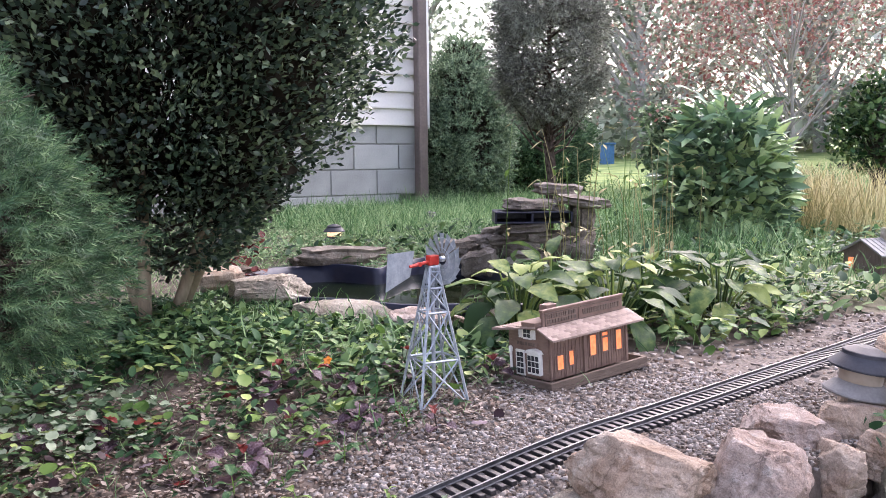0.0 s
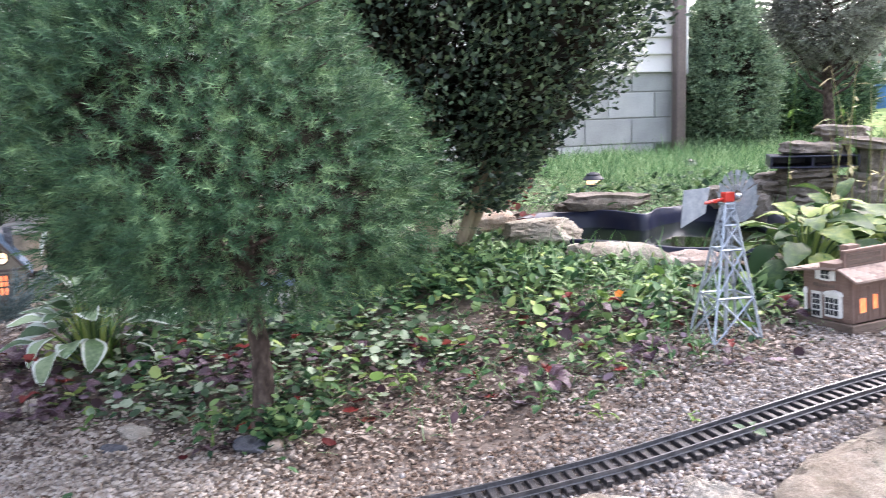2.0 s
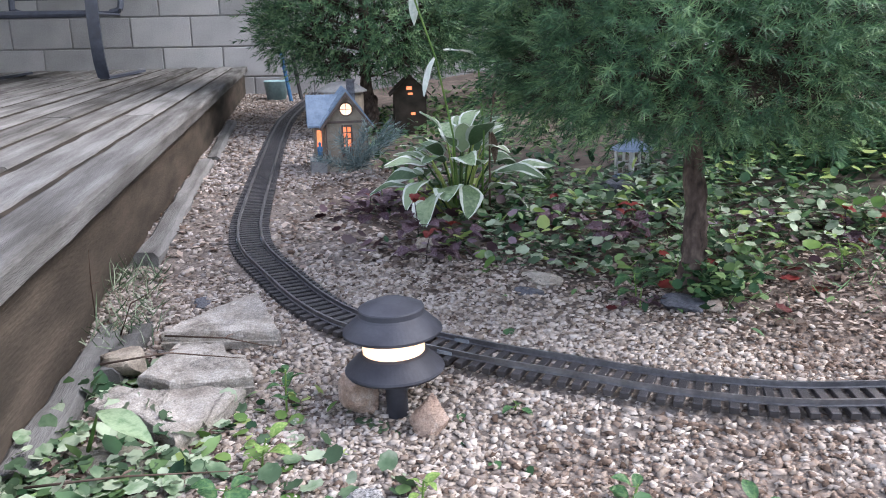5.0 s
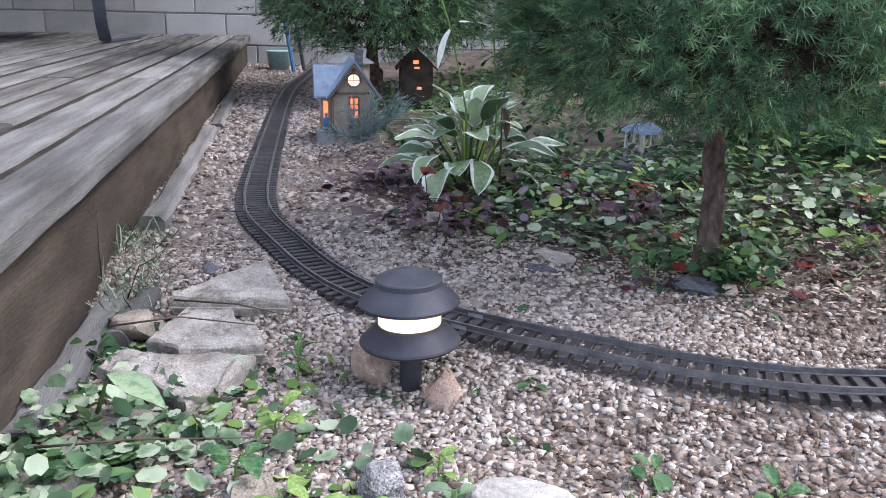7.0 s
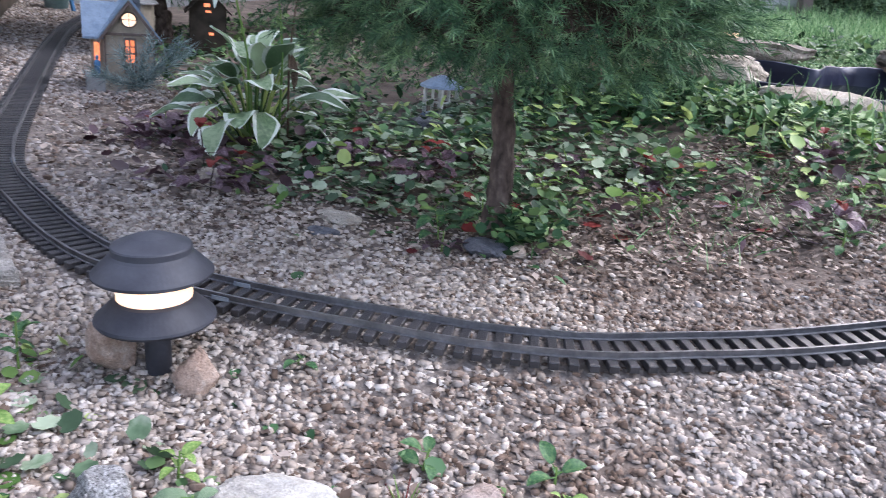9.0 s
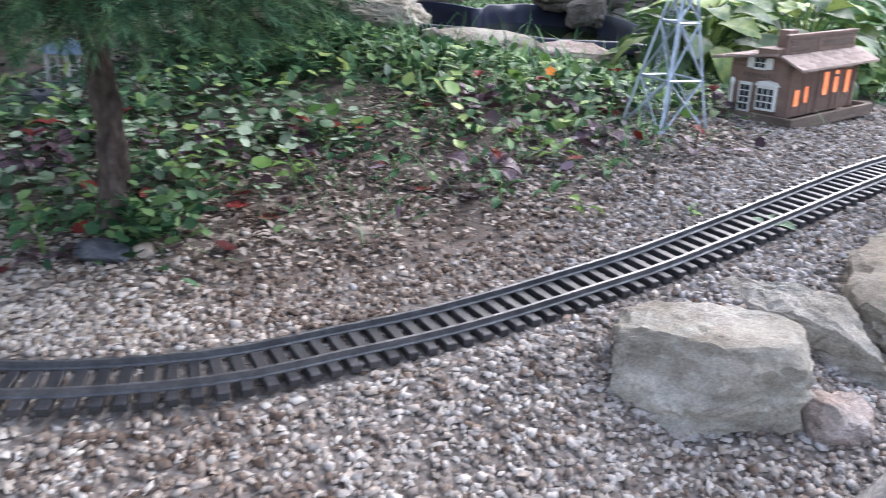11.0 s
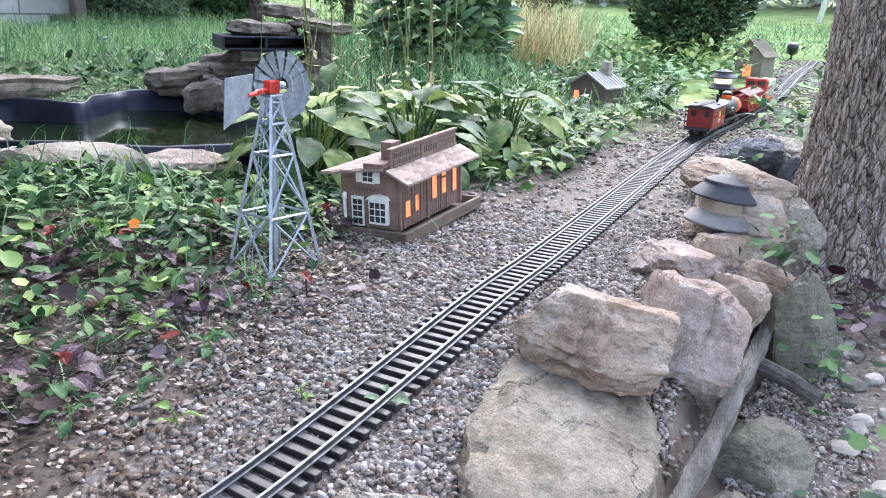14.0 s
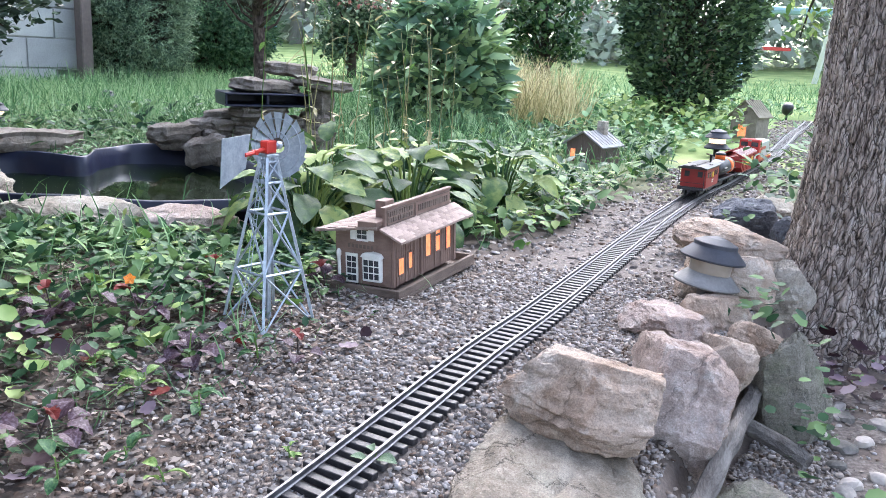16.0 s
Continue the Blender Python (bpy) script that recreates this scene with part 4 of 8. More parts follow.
def slab_mesh(name, mat, seed, size, corners=7):
    """A split slab: an angular outline in layers that stand out unevenly, with a rough flat top."""
    r = random.Random(seed)
    angs = sorted((k + r.uniform(-0.3, 0.3)) / corners * 2 * math.pi for k in range(corners))
    rads = [r.uniform(0.78, 1.08) for _ in angs]
    pts = [Vector((math.cos(a) * q, math.sin(a) * q)) for a, q in zip(angs, rads)]
    out = []
    for a, b in zip(pts, pts[1:] + pts[:1]):
        out += [a.lerp(b, k / 5) for k in range(5)]
    bm = bmesh.new()
    rings = []
    levels = [-1.0, -0.6, -0.55, -0.1, -0.05, 0.4, 0.45, 0.85, 1.0]
    steps_ = [r.uniform(0.9, 1.04) for _ in range(5)]
    for k, z in enumerate(levels):
        f = steps_[(k + 1) // 2] * (0.86 if k in (0, len(levels) - 1) else 1)
        ring = []
        for i, p in enumerate(out):
            w = 1 + 0.16 * noise.noise(Vector((p.x * 3 + seed, p.y * 3, ((k + 1) // 2) * 2.3))) + 0.06 * noise.noise(Vector((p.x * 11, p.y * 11 + seed, k * 0.9)))
            ring.append(bm.verts.new((p.x * f * w * size[0], p.y * f * w * size[1], (z + 0.3 * noise.noise(Vector((p.x * 2, p.y * 2, seed + k * 0.3)))) * size[2])))
        rings.append(ring)
    n = len(out)
    for a, b in zip(rings, rings[1:]):
        for i in range(n):
            bm.faces.new((a[i], a[(i + 1) % n], b[(i + 1) % n], b[i]))
    top = rings[-1]
    for f in (0.72, 0.4):
        ring = [bm.verts.new((v.co.x * f, v.co.y * f, v.co.z + size[2] * (0.1 + 0.18 * noise.noise(Vector((v.co.x * f * 25, v.co.y * f * 25, seed)))))) for v in rings[-1]]
        for i in range(n):
            bm.faces.new((top[i], top[(i + 1) % n], ring[(i + 1) % n], ring[i]))
        top = ring
    bm.faces.new(top)
    bm.faces.new(rings[0][::-1])
    bmesh.ops.recalc_face_normals(bm, faces=list(bm.faces))
    me = bpy.data.meshes.new(name)
    bm.to_mesh(me)
    bm.free()
    me.materials.append(M[mat])
    me.polygons.foreach_set("use_smooth", [True] * len(me.polygons))
    me.set_sharp_from_angle(angle=radians(32))
    return me


# the dry wall beside the track: x, y, z of the middle, half sizes, surface, seed, yaw, tilt, label
rock(-0.565, 1.045, 0.118, (0.122, 0.1, 0.07), "tan_rock", 11, 12, (-6, 4), label="large tan sandstone boulder lying on a flat slab", taper=0.1)
rock(-0.583, 0.885, 0.018, (0.12, 0.205, 0.078), "dull_rock", 12, 3, (4, 3), block=0.8, bump=0.17, label="large flat grey-green slab in the wall")
rock(-0.468, 1.205, 0.05, (0.102, 0.128, 0.13), "pink_rock", 13, 10, (-10, 14), label="pinkish grey boulder sloping to the path")
rock(-0.482, 1.42, 0.106, (0.084, 0.082, 0.05), "pink_rock", 14, 30, (0, 5), label="flat-topped pinkish stone below the lamp")
rock(-0.392, 1.375, 0.06, (0.05, 0.07, 0.07), "tan_rock", 15, 25, (-6, 18), label="small tan stone wedged in the wall")
rock(-0.337, 1.45, 0.08, (0.058, 0.062, 0.045), "tan_rock", 16, 15, (-10, 20), label="yellowish sandstone wedged in the wall")
rock(-0.392, 1.70, 0.125, (0.104, 0.09, 0.072), "tan_rock", 17, 10, (-4, 0), label="tan boulder behind the low lamp")
rock(-0.292, 1.45, -0.025, (0.08, 0.085, 0.185), "moss_rock", 18, 20, (8, -8), label="tall mossy standing stone", taper=0.45)
rock(-0.283, 1.73, 0.12, (0.055, 0.06, 0.068), "grey_rock", 19, 40, (6, -12), label="grey upright stone against the tree", taper=0.35)
rock(-0.375, 2.02, 0.14, (0.15, 0.1, 0.06), "tan_rock", 20, -15, (0, 4), label="long tan stone beside the track")
rock(-0.35, 2.36, 0.15, (0.1, 0.075, 0.06), "dark_rock", 21, 20, label="dark grey stone beside the track")
rock(-0.27, 2.52, 0.15, (0.095, 0.08, 0.055), "grey_rock", 22, 60, label="rounded grey stone beside the track")
rock(-0.23, 2.24, 0.13, (0.065, 0.055, 0.07), "dark_rock", 23, 0, label="small dark stone beside the track")
rock(-0.712, 0.525, 0.006, (0.112, 0.09, 0.08), "grey_rock", 24, 12, (4, -6), label="pale grey boulder with a broken face")
rock(-0.672, 0.69, 0.024, (0.105, 0.052, 0.056), "grey_rock", 25, -5, (4, 14), label="narrow pale grey stone in the wall")
rock(-0.6, 0.56, 0.0, (0.04, 0.04, 0.04), "pink_rock", 26, 10, label="small pinkish stone in the wall")
rock(-0.35, 1.11, -0.055, (0.085, 0.085, 0.06), "moss_rock", 27, 15, label="grey mossy stone below the log")
rock(-0.375, 0.93, -0.07, (0.08, 0.075, 0.05), "moss_rock", 127, 45, label="grey mossy stone below the log")
rock(-0.42, 1.53, 0.088, (0.075, 0.08, 0.07), "tan_rock", 29, 0, label="tan stone under the low lamp")

log = thing("log", "weathered grey split log along the wall's foot", "log", pose(0, 0, 0))
lb = bmesh.new()
tube(lb, curve([(-0.335, 1.43, 0.02), (-0.367, 1.25, 0.026), (-0.415, 1.02, 0.018), (-0.468, 0.78, 0.012), (-0.53, 0.49, 0.008), (-0.575, 0.28, -0.005)], 9).tolist(), [0.0138 + 0.0014 * math.sin(k * 1.3) for k in range(46)], 7)
for v in lb.verts:
    v.co += Vector((0.003 * noise.noise(v.co * 60), 0.003 * noise.noise(v.co * 60 + Vector((9, 0, 0))), 0.003 * noise.noise(v.co * 45)))
part("log_body", lb, M["log"], log)
branch = thing("branch", "short brown branch end below the log", "branch", pose(0, 0, 0))
part("stick", tube(bmesh.new(), [(-0.36, 1.33, 0.0), (-0.30, 1.29, -0.01), (-0.265, 1.265, -0.02)], [0.013, 0.014, 0.013], 9), M["log"], branch)

# slabs and odd stones on the gravel
for x, y, z, s, mt, sd, yw, lb in (
        (-1.36, 0.28, 0.006, (0.045, 0.03, 0.014), "dark_rock", 34, 20, "dark blue-grey stone at the spruce's foot"),
        (-1.325, 0.315, 0.006, (0.02, 0.018, 0.015), "tan_rock", 35, 0, "small tan pebble stone"),
        (-1.55, 0.13, 0.006, (0.05, 0.03, 0.008), "grey_rock", 36, 15, "thin grey slate flake"),
        (-1.49, 0.08, 0.004, (0.03, 0.02, 0.008), "dark_rock", 37, 40, "small blue slate flake"),
        (-1.79, -0.02, 0.01, (0.035, 0.03, 0.025), "grey_rock", 38, 0, "round grey stone under the purple leaves"),
        (-1.62, -0.43, 0.0, (0.03, 0.02, 0.008), "dark_rock", 39, 0, "small blue slate flake"),
        (-0.945, -0.165, -0.04, (0.054, 0.03, 0.026), "white_rock", 40, 66, "long pale stone half sunk in gravel"),
        (-1.232, -0.25, -0.012, (0.03, 0.027, 0.036), "clay_rock", 42, 30, "reddish tan stone propping the lamp"),
        (-1.155, -0.178, -0.02, (0.026, 0.019, 0.036), "clay_rock", 143, 60, "broken tan stone propping the lamp"),
        (-0.80, 1.13, 0.1, (0.014, 0.011, 0.006), "tan_rock", 44, 0, "flat tan pebble beside the rails")):
    rock(x, y, z, s, mt, sd, yw, name="stone", label=lb, group="", sub=2 if sd != 40 else 4, bump=0.12, block=0.42 if sd != 40 else 0.6, taper=0.55 if sd == 143 else 0.0)


def flagstone(corners, top, thick, seed, mat, label, lean=(0.0, 0.0)):
    """A thin split flag with a broken outline and a rough, stepped upper face."""
    c = sum((Vector(p) for p in corners), Vector((0, 0))) / len(corners)
    out = []
    for a, b in zip(corners, corners[1:] + corners[:1]):
        a, b = Vector(a) - c, Vector(b) - c
        for k in range(7):
            p = a.lerp(b, k / 7)
            out.append(p * (1 + 0.05 * noise.noise(Vector((p.x * 60, p.y * 60, seed))) + 0.035 * noise.noise(Vector((p.x * 160, p.y * 160, seed)))))
    bm = bmesh.new()
    rings = []

    def lift(x, y):
        q = Vector((x * 26, y * 26, seed * 1.7))
        return 0.0035 * math.floor(2.6 * (noise.noise(q) + 0.5)) / 1.6 + 0.0022 * noise.noise(q * 4) + 0.0012 * noise.noise(q * 11) + lean[0] * x + lean[1] * y
    for f, h in ((0.96, -thick), (1.01, -thick * 0.55), (0.985, -thick * 0.5), (1.0, -0.004), (0.97, 0.0)):
        rings.append([bm.verts.new((p.x * f, p.y * f, h + (lift(p.x, p.y) if h > -0.01 else 0.0))) for p in out])
    for k in range(1, 12):
        f = 0.97 * (1 - k / 12)
        rings.append([bm.verts.new((p.x * f, p.y * f, 0.001 + lift(p.x * f, p.y * f))) for p in out])
    n = len(out)
    for a, b in zip(rings, rings[1:]):
        for i in range(n):
            bm.faces.new((a[i], a[(i + 1) % n], b[(i + 1) % n], b[i]))
    bm.faces.new(rings[-1])
    bmesh.ops.recalc_face_normals(bm, faces=list(bm.faces))
    me = bpy.data.meshes.new("flagstone")
    bm.to_mesh(me)
    bm.free()
    me.materials.append(M[mat])
    me.polygons.foreach_set("use_smooth", [True] * len(me.polygons))
    me.set_sharp_from_angle(angle=radians(30))
    o = new("flagstone", me)
    o.matrix_basis = pose(c.x, c.y, top)
    return tagged(o, label, "stone", "flagstones")


flagstone([(-1.472, -0.49), (-1.56, -0.42), (-1.632, -0.346), (-1.53, -0.335), (-1.43, -0.326), (-1.45, -0.4)], 0.009, 0.028, 1, "flag_rock", "flat triangular grey flagstone on the gravel")
flagstone([(-1.364, -0.515), (-1.475, -0.464), (-1.475, -0.406), (-1.42, -0.401), (-1.39, -0.375), (-1.32, -0.37), (-1.325, -0.474)], -0.008, 0.03, 2, "flag_rock", "flat pale grey flagstone on the gravel")
flagstone([(-1.315, -0.572), (-1.355, -0.54), (-1.33, -0.474), (-1.305, -0.385), (-1.24, -0.42), (-1.185, -0.465), (-1.255, -0.508)], -0.018, 0.05, 3, "flag_rock", "broken grey flagstone with a dark front edge")
flagstone([(-1.207, -0.584), (-1.225, -0.544), (-1.179, -0.485), (-1.13, -0.485), (-1.12, -0.535)], -0.025, 0.03, 4, "moss_rock", "mossy grey flagstone among weeds")
flagstone([(-1.113, -0.63), (-1.121, -0.56), (-1.056, -0.54), (-0.99, -0.552), (-1.0, -0.61)], -0.022, 0.03, 5, "moss_rock", "dark mossy flagstone among weeds")
flagstone([(-1.036, -0.42), (-1.052, -0.39), (-1.005, -0.378), (-0.96, -0.403), (-0.968, -0.43)], -0.025, 0.035, 6, "dull_rock", "small tilted flagstone among weeds", (0.1, -0.1))
rock(-1.435, -0.535, -0.012, (0.042, 0.034, 0.022), "dull_rock", 61, 20, name="stone", label="brown stone wedged beside the flagstones", group="", sub=2, bump=0.12)
rock(-0.985, -0.285, -0.022, (0.03, 0.026, 0.022), "lava", 62, 20, name="stone", label="pitted dark lava stone in the gravel", group="", sub=3, bump=0.16)
rock(-0.885, 0.0, -0.035, (0.026, 0.018, 0.014), "pink_rock", 63, 50, name="stone", label="small reddish stone in the gravel", group="", sub=2, bump=0.12)
rock(-1.177, 0.547, 0.02, (0.034, 0.022, 0.014), "tan_rock", 64, 20, name="stone", label="pale tan stone on the bare soil", group="", sub=2, bump=0.12)


# ---- lamps ----
def path_lamp(m, lit=True, faded=False, label=""):
    t = thing("path_lamp", label, "garden lamp", m, "tiered path lamps")
    cap = M["lampcap"]
    part("lamp_cap", lathe([(0.03, 0.119), (0.0575, 0.1095), (0.0595, 0.111), (0.0595, 0.1135), (0.0415, 0.131), (0.0395, 0.1335), (0.0395, 0.1395), (0.0385, 0.141), (0.018, 0.1495), (0.004, 0.1525), (0.001, 0.153)], 64), cap, t)
    part("lens", lathe([(0.036, 0.083), (0.0375, 0.086), (0.0375, 0.119), (0.036, 0.121)]), M["lens"] if lit else M["lens_off"], t, "lit warm lens" if lit else "dusty unlit lens", smooth=True)
    part("lower_shade", lathe([(0.02, 0.064), (0.04, 0.0585), (0.0585, 0.0605), (0.0605, 0.0635), (0.0595, 0.066), (0.041, 0.0835), (0.036, 0.086)], 64), M["lampfade"] if faded else cap, t)
    part("stake", lathe([(0.013, -0.05), (0.0135, 0.05), (0.016, 0.066)], 16), cap if not faded else M["lampfade"], t, smooth=True)
    return t


path_lamp(pose(-1.205, -0.205, -0.036, 1.5, -1, 0), True, False, "black tiered path lamp, lit, between two stones on gravel")
path_lamp(pose(-0.438, 1.60, 0.083, -4, 7, 0), False, True, "faded black tiered path lamp, unlit, on the stone wall")
path_lamp(pose(-3.50, 2.985, 0.095), True, False, "black tiered path lamp, lit, in the lawn")
path_lamp(pose(-0.42, 4.15, 0.11), True, False, "black tiered path lamp, lit, beside the far track")
path_lamp(pose(-3.83, 4.12, 0.10), False, False, "dark tiered path lamp, unlit, in the lawn")


# ---- pond ----
def pond():
    p = thing("pond", "black moulded pond tub sunk in the ground", "pond")
    c = POND.mean(0)
    rings = []
    bm = bmesh.new()
    for k, (f, z) in enumerate(((1.03, 0.125), (1.03, 0.15), (1.015, 0.156), (0.995, 0.152), (0.985, 0.12), (0.95, 0.08), (0.9, 0.0), (0.75, -0.12))):
        rings.append([bm.verts.new((c[0] + (q[0] - c[0]) * f, c[1] + (q[1] - c[1]) * f, z + (0.004 * math.sin(i * 0.7) if k < 4 else 0))) for i, q in enumerate(POND)])
    n = len(POND)
    for a, b in zip(rings, rings[1:]):
        for i in range(n):
            bm.faces.new((a[i], a[(i + 1) % n], b[(i + 1) % n], b[i]))
    bm.faces.new(rings[-1])
    bmesh.ops.recalc_face_normals(bm, faces=list(bm.faces))
    part("liner", bm, M["liner"], p, smooth=True)
    w = bmesh.new()
    f = w.faces.new([w.verts.new((c[0] + (q[0] - c[0]) * 0.955, c[1] + (q[1] - c[1]) * 0.955, 0.085)) for q in POND])
    bmesh.ops.triangulate(w, faces=[f])
    part("water_surface", w, M["water"], p, "dark still green-brown water")
    return p


pond()


def slab_rock(x, y, z, size, seed, yaw, tilt=(0, 0), label="flat brown layered stone slab", mat="slab", group="pond edge slabs"):
    ob = new("stone_slab", slab_mesh("stone_slab", mat, seed, size, 6 + seed % 3))
    ob.matrix_basis = pose(x, y, z, tilt[0], tilt[1], yaw)
    return tagged(ob, label, "rock", group)


# edge of the pond
slab_rock(-2.70, 2.33, 0.184, (0.21, 0.09, 0.034), 51, 80, (0, 3), "thick tan slab on the pond's rim")
slab_rock(-2.80, 2.28, 0.162, (0.16, 0.08, 0.02), 52, 70, (3, -4))
rock(-2.24, 1.61, 0.155, (0.17, 0.1, 0.07), "grey_rock", 53, 20, (0, -3), label="rounded grey stone at the pond's edge", group="pond edge slabs", name="stone")
slab_rock(-2.62, 1.70, 0.165, (0.11, 0.09, 0.028), 54, -20, (5, 6), "pale tan slab at the pond's end", "tan_rock")
rock(-1.88, 1.61, 0.11, (0.2, 0.1, 0.06), "grey_rock", 55, 22, (8, 0), label="grey stone below the pond's near rim", group="pond edge slabs", name="stone")
rock(-1.62, 1.72, 0.105, (0.17, 0.085, 0.06), "pink_rock", 56, 20, (8, 0), label="pinkish stone below the pond's near rim", group="pond edge slabs", name="stone")
slab_rock(-1.45, 1.83, 0.125, (0.08, 0.05, 0.025), 57, 30)
slab_rock(-2.40, 2.76, 0.155, (0.11, 0.06, 0.018), 58, 20, (0, 4), "flat pinkish slab behind the pond", "pink_rock")
slab_rock(-2.85, 1.88, 0.14, (0.1, 0.07, 0.022), 59, 60)
# the stacked waterfall
SL = [(-2.08, 2.87, 0.392, 0.165, 0.13, 0.024, 42, 3), (-2.05, 3.03, 0.452, 0.13, 0.1, 0.024, 30, 4), (-1.88, 2.968, 0.407, 0.12, 0.1, 0.019, 20, 6), (-1.9, 2.985, 0.34, 0.06, 0.08, 0.05, 42, 0),
      (-2.08, 2.84, 0.300, 0.125, 0.12, 0.021, 36, -3), (-2.12, 2.85, 0.262, 0.09, 0.11, 0.02, 50, 2), (-2.03, 2.9, 0.258, 0.11, 0.11, 0.021, 20, 0), (-2.265, 2.87, 0.272, 0.085, 0.08, 0.019, 30, -6),
      (-2.295, 2.80, 0.238, 0.078, 0.075, 0.02, 55, -4), (-2.199, 2.81, 0.24, 0.07, 0.07, 0.019, 20, 0), (-2.363, 2.69, 0.208, 0.105, 0.075, 0.03, 28, -5), (-2.234, 2.79, 0.202, 0.07, 0.08, 0.022, 10, 3),
      (-2.1, 2.83, 0.222, 0.09, 0.1, 0.02, 45, 0), (-2.111, 2.69, 0.13, 0.085, 0.06, 0.024, 35, 0), (-2.09, 2.81, 0.185, 0.11, 0.1, 0.022, 30, 2), (-2.34, 2.72, 0.168, 0.085, 0.07, 0.02, 50, 0),
      (-2.04, 2.79, 0.148, 0.11, 0.09, 0.032, 25, 0), (-1.915, 2.98, 0.265, 0.08, 0.09, 0.035, 30, 0), (-1.91, 2.93, 0.19, 0.1, 0.1, 0.045, 10, 0), (-1.98, 2.99, 0.18, 0.13, 0.1, 0.07, 60, 0), (-2.28, 2.86, 0.19, 0.1, 0.09, 0.06, 20, 0)]
for k, (x, y, z, a, b, h, yw, tl) in enumerate(SL):
    slab_rock(x, y, z, (a, b, h), 70 + k, yw, (0, tl), group="waterfall slabs")
slab_rock(-2.185, 2.66, 0.16, (0.1, 0.07, 0.045), 95, 35, (10, -14), "broken brown block leaning at the waterfall's foot", group="waterfall slabs")
wf = thing("waterfall_spillway", "black plastic spillway box between stacked slabs", "pond spillway", pose(-2.075, 2.86, 0.345, 0, 0, 42))
for nm, lo, hi in (("spill_floor", (-0.16, -0.11, -0.024), (0.16, 0.11, -0.017)), ("spill_back", (-0.16, 0.1, -0.017), (0.16, 0.11, 0.018)), ("spill_side", (-0.16, -0.11, -0.017), (-0.152, 0.1, 0.018)),
                   ("spill_side", (0.152, -0.11, -0.017), (0.16, 0.1, 0.018)), ("spill_top", (-0.16, -0.11, 0.018), (0.16, 0.11, 0.024)), ("spill_rib", (-0.01, -0.105, -0.017), (0.0, 0.1, 0.018))):
    part(nm, boxes((lo, hi), bevel=0.0015), M["liner"], wf)


# ---- general store ----
def store():
    t = thing("model_store", "brown wooden model general store with lit windows in a tray", "model building", pose(-1.016, 1.55, 0.098, 2, -2, -9.6))
    part("tray", boxes(((-0.094, -0.156, 0), (0.094, 0.156, 0.007)), ((-0.094, -0.156, 0.007), (-0.086, 0.156, 0.022)), ((0.086, -0.156, 0.007), (0.094, 0.156, 0.022)),
                       ((-0.086, -0.156, 0.007), (0.086, -0.148, 0.022)), ((-0.086, 0.148, 0.007), (0.086, 0.156, 0.022)), bevel=0.0008), M["tray"], t, "dark weathered wooden tray")
    z0 = 0.016
    X, Y = 0.06, 0.125
    bm = bmesh.new()
    prism(bm, [(-X, z0), (X, z0), (X, 0.112), (0.045, 0.128), (-X, 0.115)], 1, -Y, Y)
    part("body", bm, M["store"], t)
    # board courses on the front
    for k in range(14):
        z = z0 + 0.004 + k * 0.0068
        w = X if z < 0.108 else X - 0.01
        part("clapboard", boxes(((-w, -Y - 0.0012, z), (w, -Y - 0.0002, z + 0.006))), M["store"], t)
    # roof: a long slope away from the track and a short one above the windows
    for nm, a, b in (("roof_slope", (-0.092, 0.112), (0.043, 0.1295)), ("porch_roof", (0.05, 0.127), (0.095, 0.106))):
        bm = bmesh.new()
        prism(bm, [a, b, (b[0], b[1] + 0.004), (a[0], a[1] + 0.004)], 1, -0.147, 0.147)
        part(nm, bm, M["store_roof"], t)
        low, high = (a, b) if a[1] < b[1] else (b, a)
        sh = None
        for r in range(6):
            u = r / 6
            px, pz = low[0] + (high[0] - low[0]) * u, low[1] + (high[1] - low[1]) * u + 0.0042
            for k in range(16):
                y = -0.147 + k * 0.0184 + (0.009 if r % 2 else 0)
                m = Matrix.Translation((px, y, pz)) @ Matrix.Rotation(-math.atan2(high[1] - low[1], high[0] - low[0]), 4, "Y") @ Matrix.Diagonal((1.5 if nm == "roof_slope" else 0.55, 1, 1, 1))
                if sh is None:
                    sh = part("shingle", boxes(((0, 0.0006, 0), (0.0155, 0.0178, 0.0014))), M["store_roof"], t, m=m)
                elif y < 0.13:
                    share(sh, "shingle", m, t)
    # sign board on the ridge
    part("sign_board", boxes(((0.044, -0.128, 0.126), (0.05, 0.128, 0.162)), ((0.042, -0.131, 0.162), (0.052, 0.131, 0.1665)), bevel=0.0006), M["store"], t)
    part("sign_frame", boxes(((0.05, -0.122, 0.131), (0.0518, -0.018, 0.1325)), ((0.05, -0.122, 0.1575), (0.0518, -0.018, 0.159)), ((0.05, -0.122, 0.131), (0.0518, -0.1205, 0.159)),
                             ((0.05, -0.0195, 0.131), (0.0518, -0.018, 0.159)), ((0.05, -0.012, 0.131), (0.0518, 0.122, 0.1325)), ((0.05, -0.012, 0.1575), (0.0518, 0.122, 0.159))), M["tray"], t)
    rr = random.Random(5)
    for (ya, yb, rows) in ((-0.116, -0.024, 2), (-0.005, 0.117, 1)):
        spans = []
        for q in range(rows):
            zz = 0.1355 + q * 0.0112 if rows == 2 else 0.1395
            y = ya
            while y < yb - 0.006:
                w = rr.uniform(0.004, 0.007)
                spans.append(((0.05, y, zz), (0.0515, y + w, zz + (0.0085 if rows == 2 else 0.012))))
                y += w + 0.0022
        part("sign_lettering", boxes(*spans), M["tray"], t, "worn raised sign lettering, unreadable")
